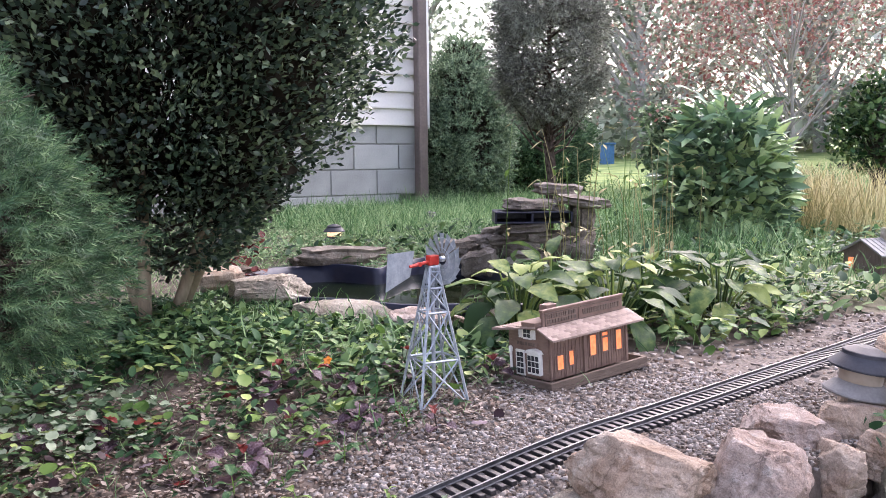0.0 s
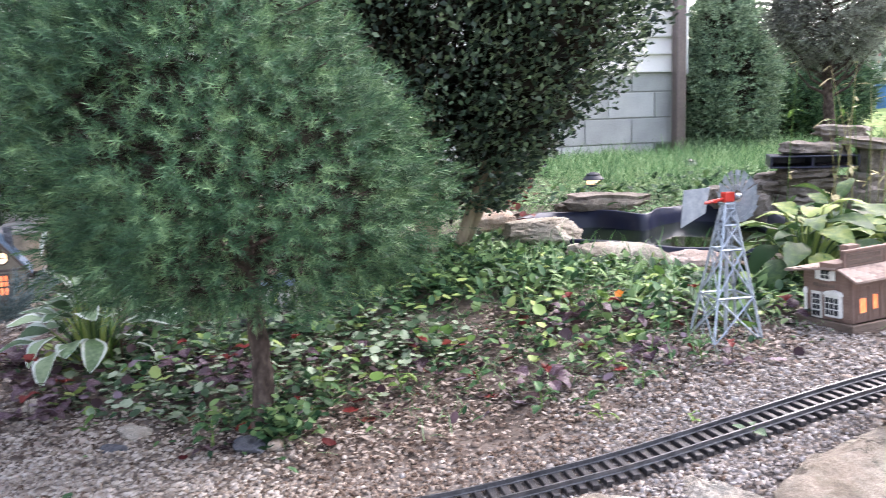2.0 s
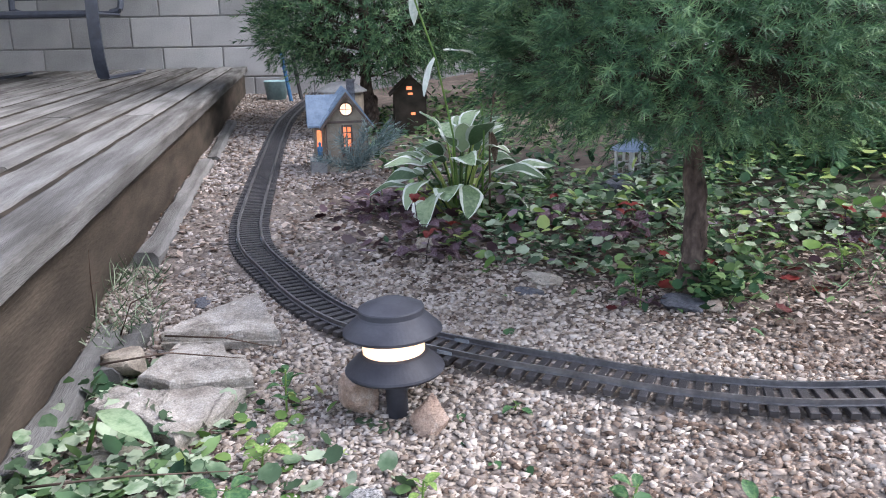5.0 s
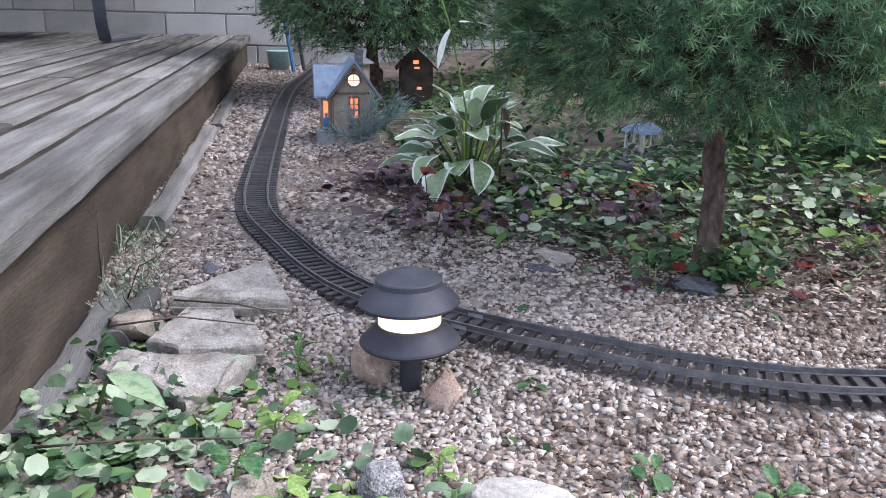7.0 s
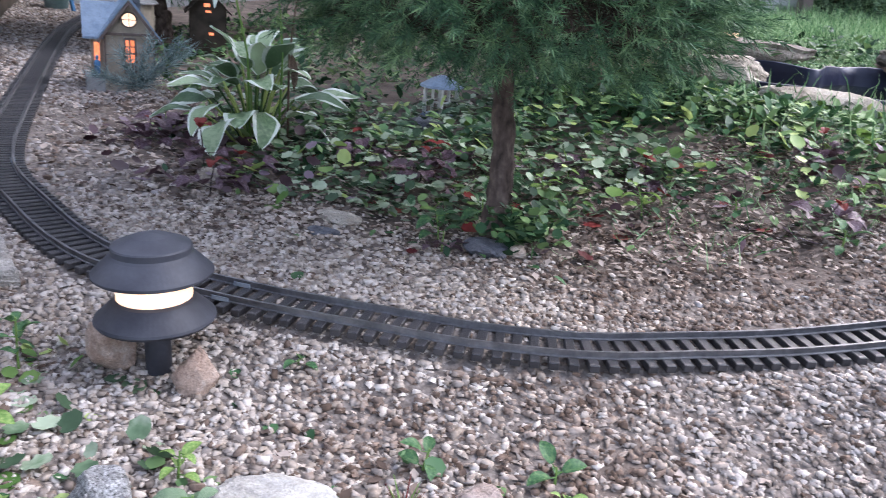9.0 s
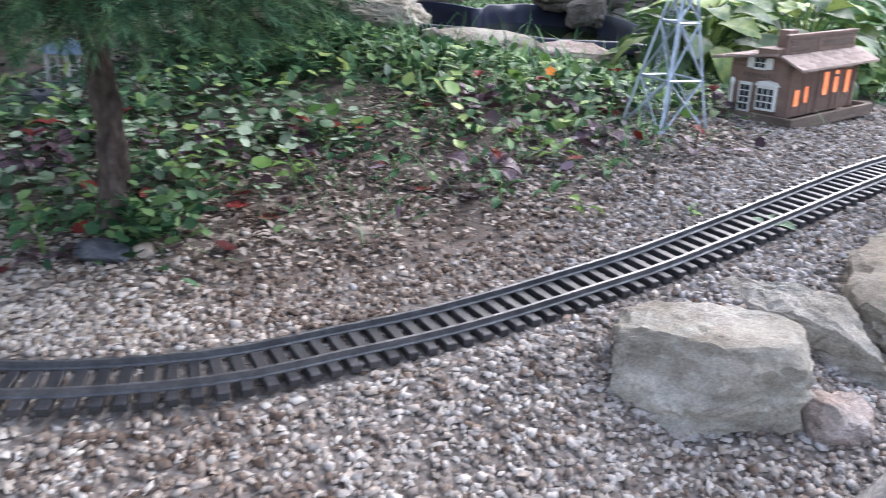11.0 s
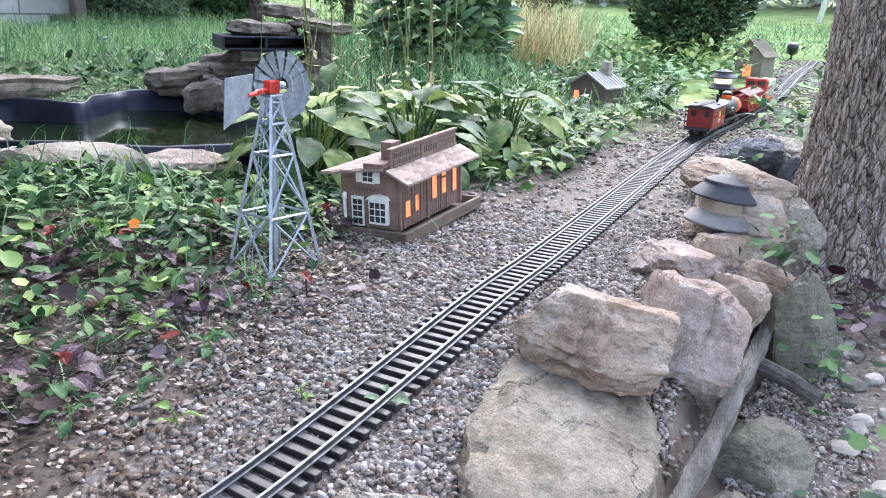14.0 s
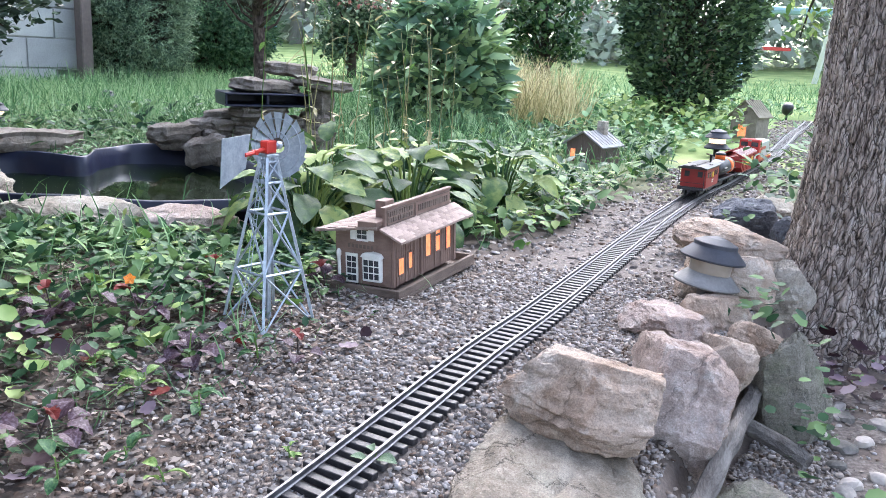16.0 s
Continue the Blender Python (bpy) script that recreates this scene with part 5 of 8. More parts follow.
    part("chimney", boxes(((0.012, -0.1, 0.12), (0.034, -0.068, 0.172)), bevel=0.001), M["store"], t)
    part("roof_step", boxes(((0.002, -0.146, 0.126), (0.043, -0.09, 0.141)), bevel=0.001), M["store"], t)
    f = -Y - 0.0015
    # front: door, bay window, upper window with shutters, sign, post
    door = part("door", boxes(((-0.037, f - 0.003, 0.018), (-0.011, f, 0.074))), M["white"], t, "white glazed door")
    part("door_pane", boxes(*[((-0.0335 + i * 0.0105, f - 0.0036, 0.036 + k * 0.0115), (-0.0245 + i * 0.0105, f - 0.0028, 0.0455 + k * 0.0115)) for i in range(2) for k in range(3)],
                            *[((-0.0335 + i * 0.0105, f - 0.0036, 0.022), (-0.0245 + i * 0.0105, f - 0.0028, 0.033)) for i in range(2)]), M["darkglass"], door)
    bay = part("bay_window", boxes(((0.004, f - 0.010, 0.026), (0.043, f, 0.072)), bevel=0.001), M["white"], t, "white bay window")
    part("bay_pane", boxes(*[((0.0075 + i * 0.0115, f - 0.0108, 0.031 + k * 0.0128), (0.0165 + i * 0.0115, f - 0.0098, 0.0415 + k * 0.0128)) for i in range(3) for k in range(3)]), M["darkglass"], bay)
    bm = bmesh.new()
    prism(bm, [(0.001, 0.072), (0.046, 0.072), (0.04, 0.079), (0.0235, 0.082), (0.007, 0.079)], 1, f - 0.013, f)
    part("bay_roof", bm, M["white"], bay)
    win = part("upper_window", boxes(((-0.013, f - 0.002, 0.099), (0.013, f, 0.119)), bevel=0.0005), M["white"], t)
    part("pane", boxes(*[((-0.0105 + i * 0.011, f - 0.0026, 0.1035 + k * 0.0092), (-0.001 + i * 0.011, f - 0.0018, 0.111 + k * 0.0092)) for i in range(2) for k in range(2)]), M["darkglass"], win)
    for sx in (-1, 1):
        part("shutter", boxes(((sx * 0.0195 - 0.006, f - 0.0028, 0.101), (sx * 0.0195 + 0.006, f - 0.0004, 0.122)), bevel=0.0005), M["white"], win)
    part("front_sign", boxes(((-0.035, f - 0.002, 0.083), (0.03, f, 0.0945)), bevel=0.0006), M["store"], t)
    part("front_lettering", boxes(*[((-0.031 + k * 0.0083, f - 0.003, 0.0855), (-0.0255 + k * 0.0083, f - 0.0019, 0.0925)) for k in range(7)]), M["tray"], t, "worn raised sign lettering, unreadable")
    part("barber_post", lathe([(0.0032, 0), (0.004, 0.004), (0.0032, 0.006), (0.0032, 0.05), (0.0045, 0.052), (0.0045, 0.06), (0.002, 0.064)], 12), M["white"], t, m=pose(-0.051, f - 0.004, 0.016), smooth=True)
    # track side: pilasters, windows, doors
    s = X + 0.0005
    wb = part("wall_board", boxes(((0, 0, 0), (0.0011, 0.0073, 0.106 - z0))), M["store"], t, m=pose(s, -Y + 0.0005, z0))
    for k in range(1, 29):
        share(wb, "wall_board", pose(s, -Y + 0.0005 + k * 0.0085, z0), t)
    for ya, yb in ((-0.022, -0.014), (0.118, 0.125), (-0.125, -0.12)):
        part("pilaster", boxes(((s, ya, z0), (s + 0.005, yb, 0.108)), bevel=0.0005), M["store"], t)
    for y, w, za, zb in ((-0.094, 0.018, 0.036, 0.066), (-0.06, 0.013, 0.04, 0.07), (0.01, 0.019, 0.048, 0.092), (0.05, 0.018, 0.05, 0.08), (0.05, 0.018, 0.085, 0.092), (0.096, 0.018, 0.046, 0.09)):
        part("lit_pane", boxes(((s + 0.001, y - w / 2, za), (s + 0.0022, y + w / 2, zb))), M["glow"], t, "orange lit window")
        part("window_frame", boxes(((s + 0.001, y - w / 2 - 0.0025, za - 0.003), (s + 0.0032, y - w / 2, zb + 0.002)), ((s + 0.001, y + w / 2, za - 0.003), (s + 0.0032, y + w / 2 + 0.0025, zb + 0.002)),
                                   ((s + 0.001, y - w / 2, za - 0.003), (s + 0.0032, y + w / 2, za)), ((s + 0.001, y - w / 2, zb), (s + 0.0032, y + w / 2, zb + 0.002))), M["store"], t)
    for ya, zb in ((0.036, 0.1), (0.061, 0.1), (-0.078, 0.09), (-0.045, 0.09), (-0.112, 0.075)):
        part("door_post", boxes(((s + 0.001, ya, z0), (s + 0.003, ya + 0.003, zb))), M["store"], t)
    part("door_head", boxes(((s + 0.001, 0.036, 0.1), (s + 0.003, 0.064, 0.103))), M["store"], t)
    return t


store()


# ---- windmill ----
def windmill():
    t = thing("model_windmill", "galvanised metal model windpump with a red gear head", "model windmill", pose(-1.107, 1.195, 0.086, 0, 0, -22))
    H, b, a = 0.28, 0.053, 0.0085

    def leg(sx, sy, z):
        w = b + (a - b) * z / H
        return Vector((sx * w, sy * w, z))
    corners = [(-1, -1), (1, -1), (1, 1), (-1, 1)]
    for sx, sy in corners:
        part("leg", tube(bmesh.new(), [leg(sx, sy, -0.02), leg(sx, sy, H)], 0.0031, 4), M["zinc"], t)
    levels = [0.004, 0.098, 0.192, 0.24, 0.272]
    for k, (z0, z1) in enumerate(zip(levels, levels[1:])):
        for i in range(4):
            p, q = corners[i], corners[(i + 1) % 4]
            part("girt", tube(bmesh.new(), [leg(*p, z1), leg(*q, z1)], 0.0024, 4), M["zinc"], t)
            part("brace", tube(bmesh.new(), [leg(*p, z0 + 0.004), leg(*q, z1)], 0.0019, 4), M["zinc"], t)
            part("brace", tube(bmesh.new(), [leg(*q, z0 + 0.004), leg(*p, z1)], 0.0019, 4), M["zinc"], t)
    part("centre_pipe", tube(bmesh.new(), [(0, 0, -0.02), (0, 0, H + 0.01)], 0.0042, 10), M["zinc"], t)
    lad = bmesh.new()
    for s in (-0.004, 0.004):
        tube(lad, [Vector((s, -b - 0.0016, 0.0)), Vector((s, -a - 0.002, H))], 0.0007, 4)
    for k in range(26):
        z = 0.012 + k * 0.01
        w = b + (a - b) * z / H + 0.0018
        tube(lad, [(-0.004, -w, z), (0.004, -w, z)], 0.0006, 4)
    part("ladder", lad, M["zinc"], t)
    part("cap_plate", boxes(((-0.012, -0.012, H), (0.012, 0.012, H + 0.004)), bevel=0.0008), M["zinc"], t)
    head = part("gear_head", boxes(((-0.008, -0.012, H + 0.006), (0.008, 0.012, H + 0.026)), bevel=0.002), M["red"], t, "red gear box", m=pose(0, 0, -0.001, 0, 0, 16))
    part("tail_rod", tube(bmesh.new(), [(0, -0.012, H + 0.013), (0, -0.045, H + 0.009), (0, -0.06, H + 0.008)], 0.0034, 6), M["red"], head)
    part("tail_rod_end", lathe([(0.004, -0.004), (0.0042, 0.004)], 10), M["red"], head, m=pose(0, -0.034, H + 0.010, 0, 90, 0))
    bm = bmesh.new()
    prism(bm, [(-0.046, H + 0.038), (-0.058, H - 0.012), (-0.118, H - 0.036), (-0.112, H + 0.036)], 0, -0.0006, 0.0006)
    part("tail_vane", bm, M["zinc"], head, "plain galvanised tail vane")
    wheel = part("wheel_hub", lathe([(0.004, -0.006), (0.006, -0.004), (0.006, 0.004), (0.003, 0.008)], 12), M["zinc"], head, m=pose(0, 0.026, H + 0.016, 90, 0, 0))
    bl = boxes()
    v = [bl.verts.new(q) for q in ((-0.0028, 0.012, -0.001), (0.0028, 0.012, 0.001), (0.0108, 0.052, 0.0035), (-0.0108, 0.052, -0.0035))]
    bl.faces.new(v)
    bmesh.ops.solidify(bl, geom=list(bl.faces), thickness=0.0006)
    blade = None
    for k in range(15):
        m = Matrix.Rotation(2 * math.pi * k / 15, 4, "Z")
        if blade is None:
            blade = part("wheel_blade", bl, M["zinc"], wheel, m=m)
        else:
            share(blade, "wheel_blade", m, wheel)
    rim = bmesh.new()
    for rr in (0.022, 0.043):
        tube(rim, [(rr * math.cos(u), rr * math.sin(u), 0.002) for u in np.linspace(0, 2 * math.pi, 37)], 0.0008, 4)
    part("wheel_rim", rim, M["zinc"], wheel)
    return t


windmill()


# ---- other model buildings ----
def cottage(m, w, d, h, rise, wall, roof, name, label):
    t = thing(name, label, "model building", m, "model buildings")
    bm = bmesh.new()
    prism(bm, [(-w / 2, 0), (w / 2, 0), (w / 2, h), (0, h + rise), (-w / 2, h)], 1, -d / 2, d / 2)
    part("body", bm, wall, t)
    e = 0.018
    for s in (-1, 1):
        bm = bmesh.new()
        lo, hi = (s * (w / 2 + e), h - e * rise / (w / 2)), (0, h + rise)
        prism(bm, [lo, hi, (hi[0], hi[1] + 0.006), (lo[0], lo[1] + 0.006)], 1, -d / 2 - e, d / 2 + e)
        part("roof_slope", bm, roof, t)
        for k in range(8):
            part("roof_batten", boxes(((min(lo[0], 0), -d / 2 - e + k * (d + 2 * e) / 7 - 0.0008, 0), (max(lo[0], 0), -d / 2 - e + k * (d + 2 * e) / 7 + 0.0008, 0.0022))), roof, t,
                 m=Matrix.Translation((0, 0, h + rise + 0.006)) @ Matrix.Shear("XY", 4, (0, 0)) @ Matrix.Rotation(math.atan2(rise + e * rise / (w / 2), w / 2 + e) * s, 4, "Y"))
    return t


def lit_cottage():
    """A gabled front with a round window, and a low wing whose roof slopes to the front."""
    t = cottage(pose(-2.905, 0.02, 0.022, 0, 0, 85), 0.13, 0.14, 0.135, 0.085, M["tanwall"], M["blueroof"], "model_cottage", "tan model cottage with blue-grey roof and lit windows")
    f = -0.07
    part("round_window", lathe([(0.0185, 0), (0.0185, 0.003)], 24), M["lens"], t, "round lit window", m=pose(0, f - 0.0005, 0.166, 90, 0, 0))
    part("round_frame", tube(bmesh.new(), [(0.0195 * math.cos(u), f - 0.003, 0.166 + 0.0195 * math.sin(u)) for u in np.linspace(0, 2 * math.pi, 25)], 0.0022, 6), M["shedwall"], t)
    for lo, hi in (((-0.0185, f - 0.0048, 0.1652), (0.0185, f - 0.0036, 0.1668)), ((-0.0008, f - 0.0048, 0.1475), (0.0008, f - 0.0036, 0.1845))):
        part("window_bar", boxes((lo, hi)), M["shedwall"], t)
    part("lit_door", boxes(((-0.011, f - 0.002, 0.052), (0.012, f, 0.112))), M["glow"], t, "orange lit doorway")
    for lo, hi in (((-0.002, f - 0.0036, 0.052), (0.002, f - 0.002, 0.112)), ((-0.011, f - 0.0036, 0.074), (0.012, f - 0.002, 0.079)), ((-0.011, f - 0.0036, 0.093), (0.012, f - 0.002, 0.096)),
                   ((-0.016, f - 0.004, 0.02), (-0.011, f, 0.116)), ((0.012, f - 0.004, 0.02), (0.017, f, 0.116)), ((-0.011, f - 0.003, 0.02), (0.012, f, 0.052)), ((-0.016, f - 0.004, 0.112), (0.017, f, 0.118))):
        part("door_bar", boxes((lo, hi)), M["shedwall"], t)
    for x in (-0.065, 0.061):
        part("corner_post", boxes(((x, f - 0.003, 0), (x + 0.004, f, 0.135))), M["shedwall"], t)
    part("gable_beam", boxes(((-0.067, f - 0.005, 0.124), (0.067, f, 0.131)), bevel=0.0005), M["shedwall"], t)
    for s in (-1, 1):
        bm = bmesh.new()
        prism(bm, [(s * 0.084, 0.108), (0, 0.216), (0, 0.206), (s * 0.079, 0.104)], 1, -0.0895, -0.085)
        part("barge_board", bm, M["shedwall"], t)
    wing_ = part("wing", boxes(((-0.098, -0.03, 0.0), (-0.0655, 0.055, 0.12))), M["tanwall"], t)
    bm = bmesh.new()
    prism(bm, [(-0.05, 0.11), (0.012, 0.2), (0.074, 0.11), (0.074, 0.116), (0.012, 0.206), (-0.05, 0.116)], 0, -0.118, -0.012)
    part("wing_roof", bm, M["blueroof"], wing_)
    for k in range(9):
        x = -0.116 + k * 0.0115
        bm = bmesh.new()
        prism(bm, [(-0.05, 0.116), (0.012, 0.206), (0.012, 0.208), (-0.05, 0.118)], 0, x, x + 0.0016)
        part("roof_seam", bm, M["blueroof"], wing_)
    part("wing_pane", boxes(((-0.09, -0.032, 0.045), (-0.076, -0.03, 0.1))), M["glow"], wing_, "orange lit window")
    part("chimney", boxes(((0.012, 0.0, 0.17), (0.036, 0.024, 0.252)), ((0.01, -0.002, 0.244), (0.038, 0.026, 0.252)), bevel=0.001), M["dark_rock"], t)
    part("porch_step", boxes(((-0.115, -0.105, -0.03), (-0.066, -0.03, 0.018)), bevel=0.002), M["shedroof"], t, "pale porch step")
    part("plinth", boxes(((-0.08, -0.085, -0.03), (0.08, 0.085, 0.006)), bevel=0.002), M["grey_rock"], t)
    fig = thing("figurine", "tiny painted figurine standing on the porch step", "figurine", t.matrix_basis @ pose(-0.085, -0.09, 0.0185))
    part("figurine_body", lathe([(0.006, 0), (0.0075, 0.012), (0.007, 0.02), (0.0085, 0.03), (0.0075, 0.038), (0.003, 0.041), (0.0045, 0.045), (0.0045, 0.05), (0.001, 0.054)], 10), M["blue"], fig, smooth=True)
    return t


lit_cottage()
t = cottage(pose(-0.925, 3.62, 0.115, 0, 0, -22) @ Matrix.Scale(0.9, 4), 0.185, 0.18, 0.095, 0.055, M["shedwall"], M["shedroof"], "model_shed", "brown model shed with a grey roof and stone chimney")
part("shed_pane", boxes(((-0.066, -0.092, 0.02), (-0.042, -0.089, 0.07))), M["glow"], t, "dim orange doorway")
part("chimney", boxes(((-0.005, 0.03, 0.12), (0.035, 0.07, 0.2)), bevel=0.002), M["grey_rock"], t)
t = cottage(pose(-0.235, 5.5, 0.13, 0, 0, -28), 0.165, 0.16, 0.145, 0.08, M["tanwall"], M["hutroof"], "model_hut", "pale model hut with a dark round vent and lit door")
part("lit_door", boxes(((-0.03, -0.083, 0.01), (0.02, -0.0795, 0.085))), M["glow"], t, "orange lit doorway")
part("vent", lathe([(0.018, 0), (0.018, 0.003)], 16), M["shedwall"], t, m=pose(0, -0.0795, 0.16, 90, 0, 0))
part("chimney", boxes(((-0.01, -0.02, 0.2), (0.01, 0.0, 0.235))), M["shedwall"], t)


# ---- planting ----
def stuff(name, me, label, category):
    return tagged(new(name, me), label, category, kind="stuff")


def region(n, x0, x1, y0, y1, keep):
    """About n random places in a rectangle where keep(x, y) exceeds a random number."""
    x, y = rng.uniform(x0, x1, n), rng.uniform(y0, y1, n)
    k = keep(x, y) > rng.uniform(0, 1, n)
    return x[k], y[k]


def hills(x, y, s=1.0):
    return 0.5 + 0.5 * np.sin(5.1 * s * x + 2.0 * np.sin(3.7 * s * y)) * np.cos(4.3 * s * y + 1.7 * np.sin(4.9 * s * x))


def leaves(x, y, size, height, tilt=0.9):
    n = len(x)
    z = ground_z(x, y) + rng.uniform(0.05, 1, n) * height
    rot = turns(rng.uniform(0, 6.28, n), rng.normal(0.25, 0.45, n) * tilt, rng.normal(0, 0.3, n))
    return rot, np.stack([x, y, z], 1), size * rng.uniform(0.55, 1.3, n)


# trodden spots where soil shows through the gravel: x, y, radius
BARE = ((-1.23, 0.45, 0.17), (-1.04, -0.05, 0.075), (-0.965, 0.15, 0.09), (-1.1, 0.42, 0.13), (-1.05, 0.63, 0.15), (-1.22, 0.58, 0.15), (-0.86, 0.08, 0.08), (-0.9, -0.2, 0.07), (-1.57, 0.86, 0.12))


def bare(x, y):
    """How far the soil shows: 0 to 1."""
    return np.clip(sum(np.exp(-((x - a) ** 2 + (y - b) ** 2) / (2 * (r * 0.7) ** 2)) for a, b, r in BARE), 0, 1)


def pebbles():
    tv = np.array([(x, y, z) for z in (-1, 1) for y in (-1, 1) for x in (-1, 1)], float)
    tf = [(4, 5, 7, 6), (0, 1, 5, 4), (1, 3, 7, 5), (3, 2, 6, 7), (2, 0, 4, 6)]

    def keep(x, y):
        d = away(x, y, TRACK)
        k = np.where(d < 0.14, 1.0, np.where(d < 0.5, 1 - (d - 0.14) / 0.36, 0.0) * (0.35 + 0.65 * hills(x, y, 2.4)))
        k = np.maximum(k, ((x + 1.03) * 0.75 - (y - 0.1) * 0.65 > -0.25) * (y < 0.35) * (0.75 + 0.25 * hills(x, y, 2)))
        k = np.maximum(k, (y < -0.1) * (x > -2.4) * 0.9)
        ex = np.interp(y, EDGE[::-1, 1], EDGE[::-1, 0])
        k = k * np.where((y > 0.3) & (x < np.interp(y, TRACK[:, 1], TRACK[:, 0]) - 0.1) & (d > 0.12), 0.85, 1.0)
        k = np.maximum(k, (x > ex - 0.3) * (x < ex + 0.4) * (y < 1.9) * 1.0) * np.where((x > ex - 0.01) & (x < ex + 0.06) & (y > 0.7), 0.1, 1.0)
        k = k * (1 - 0.55 * bare(x, y) * (0.4 + 0.6 * hills(x, y, 6)))
        return k * np.where(x > ex + 0.16, 0.5, 1.0) * np.where(y > 1.7, 0.55, 1.0) * np.where(x < -1.9, 0.6, 1.0)
    # the trodden bed of finer stone under the loose gravel
    bx, by = gx[(gx > -3.4) & (gx < 0.16)], gy[(gy > -0.9) & (gy < 2.75)]
    BX, BY = np.meshgrid(bx, by)
    kk = np.maximum(keep(BX, BY), (away(BX, BY, TRACK) < 0.16) * 1.0)
    kq = np.minimum(np.minimum(kk[:-1, :-1], kk[1:, 1:]), np.minimum(kk[1:, :-1], kk[:-1, 1:])) > 0.42 + 0.2 * np.sin(31 * BX[:-1, :-1]) * np.sin(37 * BY[:-1, :-1])
    ii = (np.arange(len(by) - 1)[:, None] * len(bx) + np.arange(len(bx) - 1)[None])[kq]
    tagged(new("gravel_bed", array_mesh("gravel_bed", np.stack([BX, BY, ground_z(BX, BY) + 0.0015], -1).reshape(-1, 3), np.stack([ii, ii + 1, ii + len(bx) + 1, ii + len(bx)], 1), M["gravelbed"], smooth=True)),
           "packed fine gravel under the loose stones", "gravel bed", kind="structure")
    x, y = region(185000, -1.75, -0.2, -0.72, 1.75, keep)
    x5, y5 = region(62000, -2.9, 0.15, -0.72, 2.7, lambda x, y: keep(x, y) * ~((x > -1.75) & (x < -0.2) & (y < 1.75)))
    x2, y2 = region(24000, -4.9, -2.6, -0.45, 0.5, lambda x, y: (away(x, y, TRACK) < 0.34) * (y < 0.12 + 0.12 * hills(x, y, 2)) * 0.9)
    x3, y3 = region(4500, -6.4, -4.7, -0.3, 0.5, lambda x, y: 0.8 + 0 * x)
    x4, y4 = region(27000, -1.1, 0.7, 2.6, 7.6, lambda x, y: (away(x, y, TRACK) < 0.14 + 0.14 * hills(x, y, 2)) * 0.9)
    x, y = np.concatenate([x, x5, x2, x3, x4]), np.concatenate([y, y5, y2, y3, y4])
    n = len(x)
    s = np.stack([rng.uniform(0.0042, 0.0085, n), rng.uniform(0.0034, 0.0058, n), rng.uniform(0.002, 0.0036, n)], 1) * rng.choice([0.6, 0.75, 0.9, 1.15], n)[:, None] * np.where((x < -2.6) | (y > 2.7), 1.5, np.where((x < -1.75) | (y > 1.75), 1.25, np.where(y > 0.25, 0.78, 0.85)))[:, None]
    z = ground_z(x, y) + rng.uniform(-0.001, 0.005, n) - 0.0035 * (away(x, y, TRACK) < 0.047)
    rot = turns(rng.uniform(0, 6.28, n), rng.normal(0, 0.3, n), rng.normal(0, 0.35, n))
    # several broken shapes, each cut by flat planes
    idx = np.arange(n) % 8
    # pale stones near the lamp; their colour also paints light under the spruce
    pale = np.exp(-((x + 1.4) ** 2 + (y - 0.0) ** 2) / (2 * 0.36 ** 2))
    dice = rng.uniform(0, 1, n)
    sort = np.where(dice < 0.13 * (1 - 0.6 * pale) + 0.82 * bare(x, y), 2, np.where(dice > 0.94 - 0.78 * pale, 1, 0))
    # grey stones further up; beside the deck their colour partly paints shade
    sort = np.where((rng.uniform(0, 1, n) < 0.6 * np.maximum(smooth(0.35, 0.7, y), smooth(-1.7, -2.1, x))) & (sort < 2), 3, sort)
    for k in range(8):
        q = np.random.default_rng(40 + k)
        t2, fk = tv * q.uniform(0.5, 0.9, (8, 1)) + q.uniform(-0.22, 0.22, (8, 3)), tf
        if k % 2:  # a chip with a three-cornered top
            a3 = q.uniform(0, 6.28) + np.array([0, 2.1, 4.2]) + q.uniform(-0.4, 0.4, 3)
            t2 = np.concatenate([np.stack([1.15 * np.cos(a3), 1.15 * np.sin(a3), -0.8 + 0 * a3], 1), np.stack([0.75 * np.cos(a3 + 0.15), 0.75 * np.sin(a3 + 0.15), q.uniform(0.45, 0.95, 3)], 1)])
            fk = [(3, 4, 5)] + [f for i in range(3) for f in ((i, (i + 1) % 3, 3 + (i + 1) % 3), (i, 3 + (i + 1) % 3, 3 + i))]
        m = idx == k
        stuff("gravel", scatter("gravel", t2, fk, rot[m], np.stack([x, y, z], 1)[m], s[m], [M["pebble"], M["pale_pebble"], M["earth_pebble"], M["grey_pebble"]], kinds=sort[m]), "mixed grey, tan and pinkish pea gravel", "gravel")
    # larger cobbles on the low ground below the wall
    for k in range(70):
        xx, yy = rng.uniform(-0.33, 0.05), rng.uniform(0.85, 1.6)
        if xx < np.interp(yy, EDGE[::-1, 1], EDGE[::-1, 0]) + 0.09:
            continue
        o = new("cobble", rock_mesh("cobble", "cobble", 200 + k, (rng.uniform(0.012, 0.026), rng.uniform(0.012, 0.02), rng.uniform(0.009, 0.014)), 3, 0.08, 1))
        o.matrix_basis = pose(xx, yy, float(ground_z(xx, yy)) + 0.004, 0, 0, rng.uniform(0, 360))
        tagged(o, "rounded river cobble on the low ground", "stone", "river cobbles")


pebbles()


